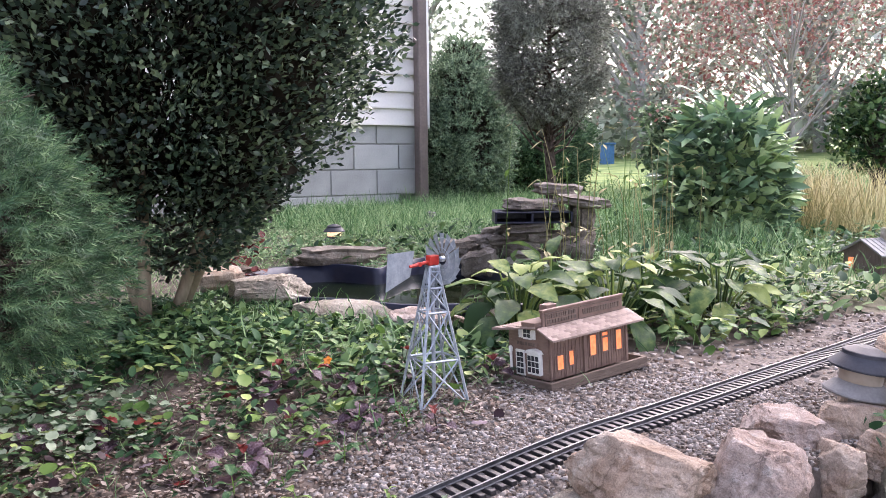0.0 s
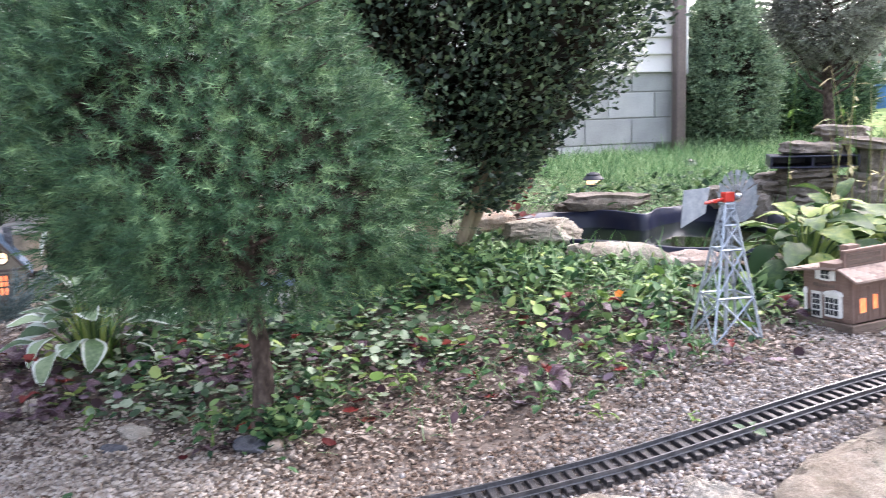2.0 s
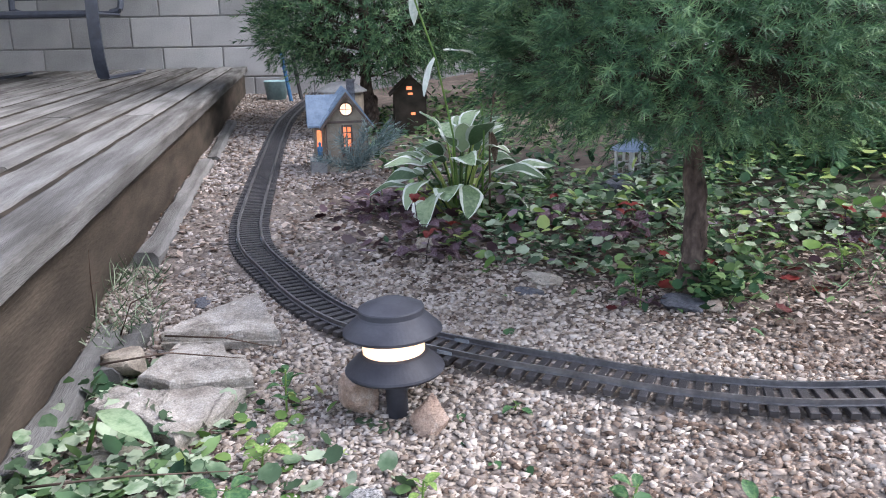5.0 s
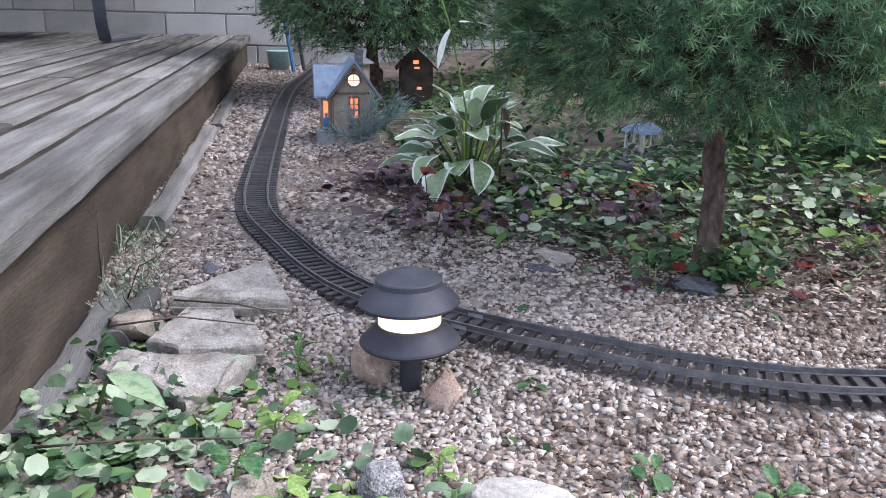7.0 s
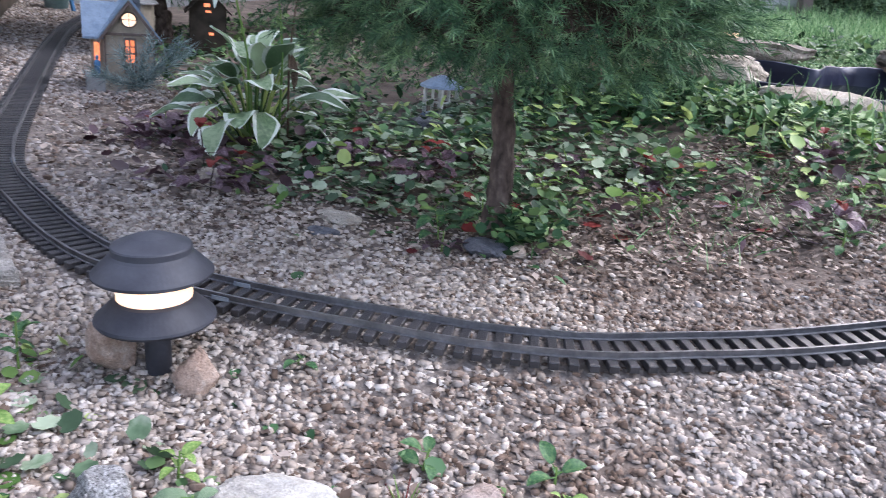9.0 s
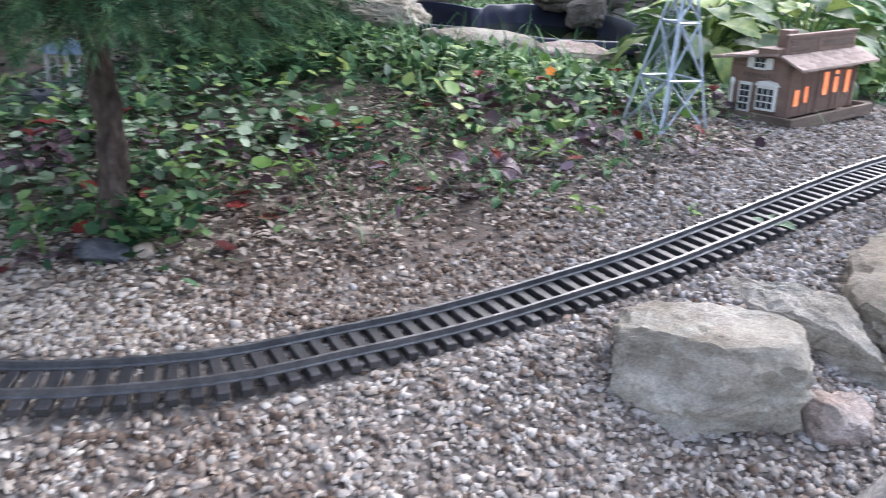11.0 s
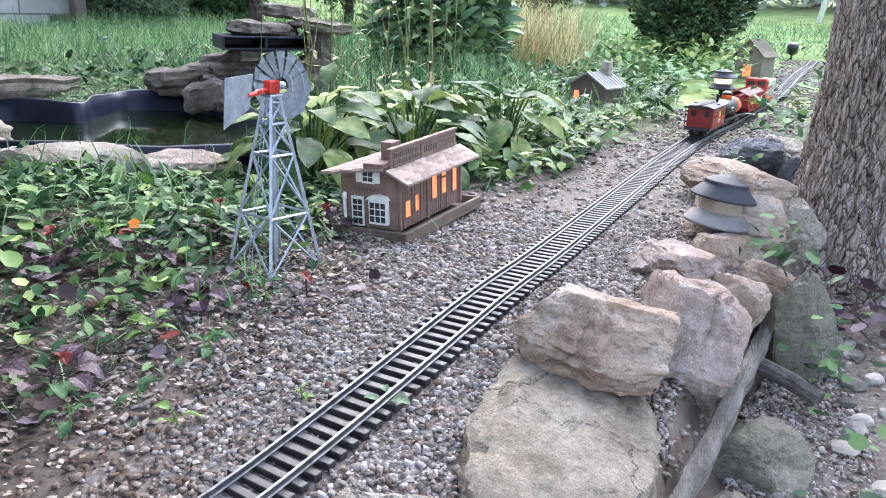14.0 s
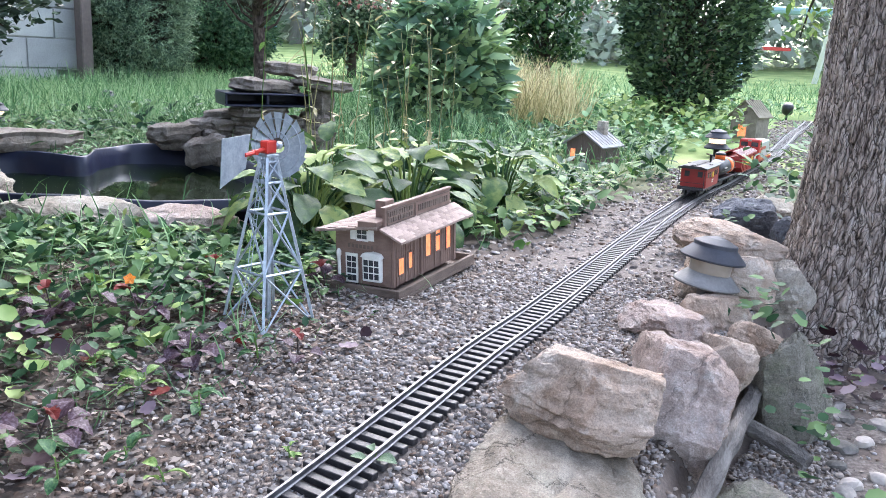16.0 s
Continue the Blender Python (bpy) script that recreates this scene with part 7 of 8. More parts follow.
cover("bank_purple", 160, -0.22, 0.12, 1.5, 1.95, lambda x, y: hills(x + 0.4, y, 4), 0.03, 0.05, "purple", "dusky purple leaves at the tree's foot", "plants", True)
cover("lawn_weeds", 30000, -5.2, -1.7, 2.2, 5.2, lambda x, y: ~inside(x, y, (POND - POND.mean(0)) * 1.12 + POND.mean(0)) * (0.3 + 0.7 * hills(x, y, 1.3)), 0.026, 0.035, "grass", "small-leaved weeds in the rough lawn", "weeds")
iv = np.random.default_rng(21)
n = 70
mid = np.array([(-0.37, 1.5, 0.13), (-0.34, 1.56, 0.14), (-0.3, 1.36, 0.13), (-0.26, 1.3, 0.02), (-0.39, 2.2, 0.16)])[iv.integers(0, 5, n)]
stuff("wall_ivy", scatter("wall_ivy", ROUND, ROUND_F, turns(iv.uniform(0, 6.28, n), iv.normal(0.4, 0.4, n), iv.normal(0, 0.3, n)), mid + iv.normal(0, 1, (n, 3)) * np.array([0.03, 0.03, 0.02]), 0.024 * iv.uniform(0.6, 1.2, n), M["leaf"]), "green ivy leaves between the wall stones", "weeds")
n = 260
stuff("trunk_clump", scatter("trunk_clump", ROUND, ROUND_F, turns(iv.uniform(0, 6.28, n), iv.normal(0.5, 0.4, n), iv.normal(0, 0.4, n)), np.array([-1.362, 0.335, 0.03]) + iv.normal(0, 1, (n, 3)) * np.array([0.028, 0.028, 0.018]), 0.017 * iv.uniform(0.6, 1.2, n), M["leaf"]), "small-leaved green clump at the spruce's foot", "weeds")
cover("far_weeds", 6000, -2.2, 1.2, 4.2, 8.5, lambda x, y: (away(x, y, TRACK) > 0.24) * (0.3 + 0.7 * hills(x, y, 0.9)), 0.06, 0.12, "grass", "yellow-green weeds beyond the shed", "weeds")
cover("lime_shrub_weeds", 900, -1.1, -0.1, 4.9, 6.3, lambda x, y: (away(x, y, TRACK) > 0.2) * 0.9, 0.06, 0.2, "lime", "yellow-green weeds under the far boxwood", "weeds")
# rough growth behind the store and up to the shed
clear = lambda x, y: (away(x, y, TRACK) > 0.2) * (np.hypot(x + 0.9, (y - 3.45) * 0.8) > 0.2) * ~inside(x, y, (POND - POND.mean(0)) * 1.1 + POND.mean(0))
cover("border_weeds", 14000, -3.4, -0.6, 1.9, 4.6, lambda x, y: clear(x, y) * (0.25 + 0.75 * hills(x, y, 1.1)) * np.where(x < -1.7, 0.3, 1), 0.05, 0.08, "leaf", "tangled green weeds in the border", "weeds")
cover("lime_weeds", 1500, -1.5, -0.7, 1.9, 4.0, lambda x, y: clear(x, y) * hills(x, y, 2.1) * 0.8, 0.042, 0.08, "lime", "yellow-green weeds beside the track", "weeds")


def blade_mesh(wide, lobes):
    """One cupped leaf with a sunk midrib, a unit long, its rim smooth or scalloped."""
    bm = bmesh.new()
    rows = []
    for i in range(9):
        u = i / 8
        w = wide * 0.5 * math.sin(math.pi * min(1, 0.06 + 0.93 * u)) ** 0.7 * (1 + lobes * (0.16 if i % 2 else -0.1))
        rows.append([bm.verts.new((w * s, u, 0.10 * math.sin(math.pi * u) + 0.35 * w * abs(s) - 0.16 * u * u)) for s in (-1, -0.5, 0, 0.5, 1)])
    for a, b in zip(rows, rows[1:]):
        for i in range(4):
            bm.faces.new((a[i], a[i + 1], b[i + 1], b[i]))
    return bm


def seedling(x, y, height, size, n, mat, label, seed, wide=0.62, lobes=0, name="seedling", tip=None):
    """A thin stem with pairs of leaves on short stalks; tip: the material of an upright coloured leaf at its end."""
    r = random.Random(seed)
    t = thing(name, label, "plant", pose(x, y, float(ground_z(x, y)) - 0.003, 0, 0, r.uniform(0, 360)), "single small plants")
    dx, dy = r.uniform(-0.3, 0.3) * height, r.uniform(-0.3, 0.3) * height
    part("stem", tube(bmesh.new(), [(0, 0, 0), (dx * 0.3, dy * 0.3, height * 0.5), (dx, dy, height)], [0.0016, 0.0013, 0.0009], 5), M["twig"] if tip else M["lime"], t)
    first = None
    for k in range(n):
        u = 0.3 + 0.7 * (k + 0.5) / n if not lobes else 0.25 + 0.3 * r.random()
        a, s = k * 2.399 + r.uniform(-0.4, 0.4), size * r.uniform(0.7, 1.2)
        reach = size * (r.uniform(0.25, 0.4) if not lobes else r.uniform(0.35, 1.2))
        p = Vector((dx * u * u + reach * math.cos(a), dy * u * u + reach * math.sin(a), height * u + reach * 0.15))
        m = Matrix.Translation(p) @ Matrix.Rotation(a - math.pi / 2, 4, "Z") @ Matrix.Rotation(radians(r.uniform(-25, 40)), 4, "X") @ Matrix.Rotation(radians(r.uniform(-20, 20)), 4, "Y") @ Matrix.Scale(s, 4)
        if first is None:
            first = part("leaf", blade_mesh(wide, lobes), M[mat], t, m=m, smooth=not lobes)
        else:
            share(first, "leaf", m, t)
        part("leaf_stalk", tube(bmesh.new(), [(dx * u * u, dy * u * u, height * u), p], [0.0008, 0.0006], 4), M["twig"] if lobes else M["lime"], t)
    if tip:
        for k in range(2):
            part("red_leaf", blade_mesh(0.7, 1), M[tip], t, "upright dark red leaf", m=Matrix.Translation((dx, dy, height)) @ Matrix.Rotation(r.uniform(0, 6.28), 4, "Z") @ Matrix.Rotation(radians(r.uniform(-10, 35)), 4, "X") @ Matrix.Scale(size * r.uniform(0.7, 0.95), 4))
    return t


for k, (x, y, h, s, n, mt) in enumerate(((-0.947, -0.026, 0.026, 0.02, 4, "leaf"), (-0.881, 0.072, 0.02, 0.021, 4, "leaf"), (-0.847, 0.057, 0.02, 0.014, 4, "lime"), (-1.151, -0.072, 0.012, 0.017, 3, "leaf"), (-1.007, -0.226, 0.03, 0.018, 6, "lime"),
        (-0.943, -0.229, 0.03, 0.022, 5, "nettle"), (-1.131, -0.375, 0.04, 0.026, 6, "lime"), (-1.26, -0.335, 0.07, 0.022, 7, "leaf"), (-1.05, -0.42, 0.035, 0.028, 6, "leaf"), (-0.975, -0.375, 0.03, 0.03, 4, "lime"), (-0.945, -0.315, 0.025, 0.028, 4, "lime"),
        (-1.42, 0.236, 0.045, 0.03, 7, "leaf"), (-1.45, 0.33, 0.05, 0.03, 7, "leaf"), (-1.387, 0.599, 0.05, 0.03, 6, "lime"), (-1.53, 0.5, 0.05, 0.026, 7, "lime"), (-1.6, 0.42, 0.05, 0.026, 7, "leaf"),
        (-1.407, 1.27, 0.07, 0.032, 7, "lime"), (-1.23, 0.934, 0.03, 0.026, 5, "lime"), (-1.139, 0.913, 0.03, 0.026, 6, "lime"), (-1.218, 0.845, 0.026, 0.026, 3, "nettle"), (-1.035, 0.893, 0.035, 0.024, 5, "leaf"), (-1.064, 0.788, 0.018, 0.022, 3, "leaf"),
        (-1.101, 0.719, 0.04, 0.026, 5, "leaf"), (-0.988, 0.756, 0.025, 0.022, 3, "lime"), (-1.044, 1.054, 0.05, 0.024, 6, "leaf"), (-0.781, 0.857, 0.02, 0.022, 3, "nettle"), (-0.878, 0.842, 0.018, 0.012, 4, "lime"),
        (-1.02, 1.57, 0.06, 0.022, 8, "leaf"), (-1.08, 1.45, 0.035, 0.024, 6, "leaf"), (-1.14, 1.4, 0.05, 0.022, 8, "lime"), (-1.17, 1.24, 0.06, 0.02, 8, "lime"), (-1.3, 0.72, 0.03, 0.025, 5, "leaf"))):
    seedling(x, y, h, s, n, mt, {"leaf": "small green seedling standing in the gravel", "lime": "yellow-green seedling with oval leaves in the gravel", "nettle": "pale grey-green seedling in the gravel"}[mt], 300 + k)
for k, (x, y, h, s, n, tip) in enumerate(((-1.265, 1.08, 0.07, 0.03, 9, 1), (-1.41, 1.05, 0.06, 0.03, 10, 1), (-1.25, 1.25, 0.07, 0.028, 7, 1), (-1.1, 1.39, 0.045, 0.026, 4, 1), (-0.99, 1.075, 0.05, 0.026, 3, 1), (-1.175, 0.768, 0.05, 0.032, 7, 1),
        (-1.135, 1.016, 0.045, 0.028, 9, 0), (-1.7, 0.342, 0.07, 0.032, 9, 1), (-1.734, 0.5, 0.07, 0.032, 9, 1), (-1.76, 0.42, 0.06, 0.034, 10, 1), (-1.73, -0.03, 0.07, 0.032, 9, 1), (-1.94, 0.333, 0.06, 0.034, 11, 1), (-1.86, 0.3, 0.06, 0.034, 11, 0), (-1.9, 0.0, 0.08, 0.034, 10, 1),
        (-1.82, 0.06, 0.05, 0.034, 10, 1), (-1.38, 0.22, 0.035, 0.024, 5, 0), (-1.62, 0.62, 0.06, 0.032, 9, 0), (-2.12, -0.06, 0.06, 0.034, 10, 1), (-2.25, 0.0, 0.06, 0.034, 9, 0), (-1.52, 0.72, 0.05, 0.03, 8, 1))):
    seedling(x, y, h, s, n, "purple", "dusky purple coral bell with dark stems" + (" and dark red leaves" if tip else ""), 400 + k, 0.95, 1, "coral_bell", "redleaf" if tip else None)


def blades(x, y, length, lean=0.45):
    n = len(x)
    d = np.stack([rng.normal(0, lean, n), rng.normal(0, lean, n), np.ones(n)], 1)
    return along(d, rng.uniform(0, 6.28, n)), np.stack([x, y, ground_z(x, y)], 1), length * rng.uniform(0.5, 1.3, n)


def thin(rot, pos, size, f):
    """The same blades, narrower."""
    return rot, pos, size[:, None] * np.array([[f, 1, 1]])


x, y = region(30000, -5.2, -1.7, 1.3, 5.6, lambda x, y: ~inside(x, y, (POND - POND.mean(0)) * 1.1 + POND.mean(0)) * smooth(-1.3, -2.1, x + 0.25 * (y - 2)) * 0.9)
stuff("lawn_grass", scatter("lawn_grass", BLADE, BLADE_F, *blades(x, y, 0.06, 0.8), M["grass"]), "rough green lawn with clover", "grass")
x, y = region(15000, -4.6, -1.9, 3.1, 6.2, lambda x, y: (np.hypot(x + 2.05, y - 2.9) > 0.35) * (0.3 + 0.7 * hills(x, y, 0.8)))
stuff("tall_lawn_grass", scatter("tall_lawn_grass", BLADE, BLADE_F, *thin(*blades(x, y, 0.15, 0.6), 0.6), M["grass"]), "longer pale grass behind the waterfall", "grass")
x, y = region(1600, -2.05, -1.15, 3.2, 4.0, lambda x, y: hills(x, y, 1.7))
stuff("tall_border_grass", scatter("tall_border_grass", BLADE, BLADE_F, *thin(*blades(x, y, 0.2, 0.55), 0.4), M["grass"]), "tall green grass before the peony bush", "grass")
x, y = region(6000, -2.2, -0.6, 1.0, 4.5, lambda x, y: (away(x, y, TRACK) > 0.27) * ~inside(x, y, POND) * (np.hypot(x + 1.02, (y - 1.5) * 0.6) > 0.2) * 0.45 * np.where(y < 1.9, 0.5, 1))
stuff("border_grass", scatter("border_grass", BLADE, BLADE_F, *blades(x, y, 0.10), M["grass"]), "loose grass tufts in the border", "grass")
x, y = region(4200, -1.9, -0.9, 0.3, 1.5, lambda x, y: smooth(0.16, 0.4, away(x, y, TRACK)) * hills(x, y, 2.7) * 0.8)
stuff("seedling_grass", scatter("seedling_grass", BLADE, BLADE_F, *blades(x, y, 0.04, 1.1), M["grass"]), "thin sprawling grass among the leaf litter", "grass")
x, y = region(420, -1.85, -1.5, -0.6, -0.5, lambda x, y: hills(x, y, 3))
stuff("deck_grass", scatter("deck_grass", BLADE, BLADE_F, *blades(x, y, 0.05, 0.9), M["nettle"]), "grey-green grass tufts along the deck base", "grass")
x, y = region(12000, -5.0, 4.0, 5.5, 13.0, lambda x, y: (away(x, y, TRACK) > 0.2) * 0.9)
stuff("far_grass", scatter("far_grass", BLADE, BLADE_F, *blades(x, y, 0.16, 0.6), M["grass"]), "pale grass across the far lawn", "grass")
x, y = region(3600, -1.8, -1.2, 4.5, 5.5, lambda x, y: hills(x, y, 1.5))
stuff("tall_straw_grass", scatter("tall_straw_grass", BLADE, BLADE_F, *thin(*blades(x, y, 0.36, 0.25), 0.4), M["straw"]), "tall straw-coloured grass", "grass")
x, y = region(2500, -0.35, 0.5, 2.2, 8.0, lambda x, y: (x > np.interp(y, TRACK[:, 1], TRACK[:, 0]) + 0.16) * 1.0)
stuff("wayside_weeds", scatter("wayside_weeds", LEAF, LEAF_F, *leaves(x, y, 0.05, 0.2), M["leaf"]), "green weeds between the track and the tree", "weeds")


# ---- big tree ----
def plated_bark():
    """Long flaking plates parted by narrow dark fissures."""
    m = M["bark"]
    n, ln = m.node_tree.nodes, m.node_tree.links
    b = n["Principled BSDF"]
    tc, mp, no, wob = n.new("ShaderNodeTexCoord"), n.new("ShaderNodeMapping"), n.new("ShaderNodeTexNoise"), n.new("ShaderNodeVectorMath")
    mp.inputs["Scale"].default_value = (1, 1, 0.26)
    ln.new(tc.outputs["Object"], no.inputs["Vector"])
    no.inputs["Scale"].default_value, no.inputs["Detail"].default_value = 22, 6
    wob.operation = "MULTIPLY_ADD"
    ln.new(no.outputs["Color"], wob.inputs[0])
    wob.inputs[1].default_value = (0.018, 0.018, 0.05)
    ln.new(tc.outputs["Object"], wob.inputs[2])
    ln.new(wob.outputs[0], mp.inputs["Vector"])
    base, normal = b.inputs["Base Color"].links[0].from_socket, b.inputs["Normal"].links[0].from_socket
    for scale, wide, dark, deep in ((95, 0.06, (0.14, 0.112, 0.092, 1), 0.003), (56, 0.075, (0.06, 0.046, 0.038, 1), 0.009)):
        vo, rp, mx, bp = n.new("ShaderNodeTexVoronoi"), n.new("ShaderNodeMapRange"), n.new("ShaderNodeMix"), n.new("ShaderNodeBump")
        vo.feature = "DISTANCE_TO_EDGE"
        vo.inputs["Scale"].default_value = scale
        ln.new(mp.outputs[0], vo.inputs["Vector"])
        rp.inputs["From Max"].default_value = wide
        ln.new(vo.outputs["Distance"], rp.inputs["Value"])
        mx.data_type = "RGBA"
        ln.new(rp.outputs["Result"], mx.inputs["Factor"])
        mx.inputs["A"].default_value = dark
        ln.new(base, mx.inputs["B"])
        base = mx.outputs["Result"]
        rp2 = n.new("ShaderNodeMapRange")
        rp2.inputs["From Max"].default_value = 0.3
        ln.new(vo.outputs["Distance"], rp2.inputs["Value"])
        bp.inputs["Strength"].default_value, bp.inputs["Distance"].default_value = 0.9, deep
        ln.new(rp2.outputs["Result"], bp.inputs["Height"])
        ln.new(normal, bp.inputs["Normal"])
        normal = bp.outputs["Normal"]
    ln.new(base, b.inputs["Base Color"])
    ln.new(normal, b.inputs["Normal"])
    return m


def big_tree():
    t = thing("tree", "large tree trunk with deeply furrowed grey-brown bark", "tree", pose(0.015, 2.18, -0.06))
    bm = bmesh.new()
    rings = []
    # closer steps on the side towards the path
    angs = np.concatenate([np.radians(np.linspace(-185, -40, 240)), np.radians(np.linspace(-35, 170, 34))])
    for z in np.concatenate([np.linspace(-0.15, 0.82, 170), np.linspace(0.85, 2.6, 30)]):
        r0 = 0.24 + 0.14 * math.exp(-max(z, 0) / 0.15)
        ring_ = []
        for a in angs:
            c, s = math.cos(a), math.sin(a)
            wob = 0.5 * noise.noise(Vector((c * 3.5, s * 3.5, z * 6)))
            u = Vector((c * 10 + wob, s * 10 + wob, z * 6.5))
            # long upright plates parted by narrow furrows, cut across here and there
            f = min(1.0, abs(noise.noise(u)) / 0.17)
            h = min(1.0, abs(noise.noise(Vector((c * 17 + wob, s * 17 - wob, z * 19 + 4)))) / 0.1)
            g = noise.noise(Vector((c * 45, s * 45, z * 70)))
            r = r0 * (1 + 0.05 * math.sin(3 * a + 1)) - 0.009 * (1 - f) ** 1.3 - 0.004 * (1 - h) + 0.003 * g + 0.006 * noise.noise(u * 0.6)
            ring_.append(bm.verts.new((r * c, r * s, z)))
        rings.append(ring_)
    n = len(angs)
    for a, b in zip(rings, rings[1:]):
        for i in range(n):
            bm.faces.new((a[i], a[(i + 1) % n], b[(i + 1) % n], b[i]))
    bm.faces.new(rings[-1])
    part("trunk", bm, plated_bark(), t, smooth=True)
    # a leafy twig hangs beside the trunk
    part("twig", tube(bmesh.new(), [(-0.1, 0.15, 1.25), (-0.12, 0.9, 1.1), (-0.13, 1.82, 0.86), (-0.15, 1.86, 0.74)], [0.02, 0.012, 0.005, 0.002], 6), M["twig"], t)
    tw = np.random.default_rng(33)
    k = 90
    pos = np.array([-0.13, 1.82, 0.83]) + tw.normal(0, 1, (k, 3)) * np.array([0.06, 0.06, 0.07])
    o = new("twig_leaves", scatter("twig_leaves", LEAF, LEAF_F, turns(tw.uniform(0, 6.28, k), tw.normal(-0.5, 0.5, k), tw.normal(0, 0.5, k)), pos, 0.05 * tw.uniform(0.6, 1.2, k), M["lime"]))
    o.parent = t
    return t


big_tree()


# ---- trees and things in the distance ----
def tree(m, height, crown_r, n, size, mat, name, label, trunk=0.08, low=0.35, limbs=9, group="trees", wood="twig"):
    t = thing(name, label, "tree", m, group)
    tb = bmesh.new()
    tube(tb, [(0, 0, -0.1), (0.02 * height, 0, height * 0.25), (0, 0.02 * height, height * 0.5), (0, 0, height * 0.9)], [trunk * 1.2, trunk, trunk * 0.7, trunk * 0.15], 9)
    part("trunk", tb, M[wood], t, smooth=True)
    ends = []
    for k in range(limbs):
        a, z = rng.uniform(0, 6.28), height * rng.uniform(low * 0.6, 0.75)
        e = np.array([crown_r * 0.75 * math.cos(a), crown_r * 0.75 * math.sin(a), min(height * 0.97, z + crown_r * rng.uniform(0.3, 1.0))])
        part("limb", tube(bmesh.new(), [(0, 0, z * 0.8), tuple(e * 0.5 + np.array([0, 0, z * 0.45])), tuple(e)], [trunk * 0.5, trunk * 0.28, trunk * 0.06], 6), M[wood], t)
        ends.append(e)
    ends = np.array(ends + [np.array([0, 0, height * 0.9])])
    c = ends[rng.integers(0, len(ends), n)]
    pos = c + rng.normal(0, 1, (n, 3)) * np.array([crown_r * 0.32, crown_r * 0.32, crown_r * 0.26])
    pos[:, 2] = np.maximum(pos[:, 2], height * low)
    me = scatter("foliage", FLECK, FLECK_F, turns(rng.uniform(0, 6.28, n), rng.normal(0, 0.8, n), rng.normal(0, 0.6, n)), pos, size * rng.uniform(0.6, 1.4, n), M[mat])
    o = new("crown", me)
    o.parent = t
    return t


conifer(pose(-2.70, 3.9, 0.13), [(0.66, 0.05), (0.72, 0.17), (0.86, 0.26), (1.05, 0.29), (1.28, 0.27), (1.45, 0.18), (1.56, 0.04)], 8000, 0.05, "dwarf_spruce", "dull rounded spruce on a tall bare trunk", "needle_grey", 0.03, per=10, fine=0.06, bare=16)
conifer(pose(-4.75, 5.55, 0.2), [(0.06, 0.28), (0.25, 0.36), (0.6, 0.38), (0.9, 0.33), (1.15, 0.25), (1.32, 0.14), (1.45, 0.03)], 9500, 0.065, "dwarf_spruce", "dense green conifer beside the house", "needle_dark", 0.06, per=9, fine=0.07, tuft=14, deep=0.08, core=1500)
conifer(pose(-4.9, 6.9, 0.15), [(0.1, 0.3), (0.4, 0.5), (0.7, 0.48), (0.85, 0.3), (0.95, 0.05)], 8000, 0.07, "dwarf_spruce", "low dark conifer beyond the lawn", "needle", 0.05, per=9, fine=0.07, tuft=14, deep=0.08, core=1500)
tree(pose(-2.95, 8.3, 0.17), 2.5, 1.25, 11000, 0.05, "mapleleaf", "japanese_maple", "wide Japanese maple with thin reddish leaves", 0.02, 0.33, 44, wood="hazebark")
tree(pose(-4.3, 8.6, 0.15), 0.95, 0.27, 3500, 0.07, "needle_dark", "round_shrub", "dark rounded shrub across the lawn", 0.05, 0.1, 12)
tree(pose(-1.98, 7.7, 0.16), 1.1, 0.3, 3000, 0.06, "leaf", "small_tree", "small green tree across the lawn", 0.05, 0.3, 12)
# far trees: the haze is in their pale colours, not in the air
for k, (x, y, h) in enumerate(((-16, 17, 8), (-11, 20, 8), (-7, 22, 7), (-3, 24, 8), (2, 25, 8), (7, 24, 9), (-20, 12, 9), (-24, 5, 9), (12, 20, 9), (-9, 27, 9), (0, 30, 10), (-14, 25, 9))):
    tree(pose(x, y, float(ground_z(x, y)), 0, 0, k * 50), h, h * 0.36, 7500, 0.24, "hazeleaf", "far_tree", "tree beyond the lawn, haze painted into its pale colour", 0.16, 0.06, 22, "far trees", "hazebark")


# the hedge and wood that close the far lawn
hx = np.random.default_rng(61)
n = 26000
x = hx.uniform(-34, 24, n)
y = 22 + 0.02 * x * x * 0.3 + hx.normal(0, 1.6, n) + 1.5 * np.sin(x * 0.7)
z = ground_z(x, y, False) + (1.7 + 0.6 * np.sin(x * 0.9) + 0.4 * np.sin(x * 2.3)) * hx.uniform(0, 1, n) ** 0.8
stuff("far_hedge", scatter("far_hedge", FLECK, FLECK_F, turns(hx.uniform(0, 6.28, n), hx.normal(0, 0.8, n), hx.normal(0, 0.6, n)), np.stack([x, y, z], 1), 0.34 * hx.uniform(0.6, 1.4, n), M["hazeleaf"]), "hedge and undergrowth beyond the lawn, pale with painted haze", "hedge")


def swing():
    t = thing("swing_set", "pale teal and white metal swing set on the lawn", "swing set", pose(0.45, 14.2, float(ground_z(0.45, 14.2)), 0, 0, 10))
    part("crossbar", tube(bmesh.new(), [(-0.75, 0, 1.1), (0.75, 0, 1.1)], 0.06, 8), M["teal"], t)
    for x in (-0.7, 0.7):
        for y in (-0.6, 0.6):
            part("leg", tube(bmesh.new(), [(x, y, 0), (x, 0, 1.1)], 0.045, 8), M["trim"] if x > 0 else M["teal"], t)
    part("red_seat", boxes(((-0.3, -0.1, 0.5), (0.1, 0.1, 0.55))), M["red"], t)
    return t


swing()

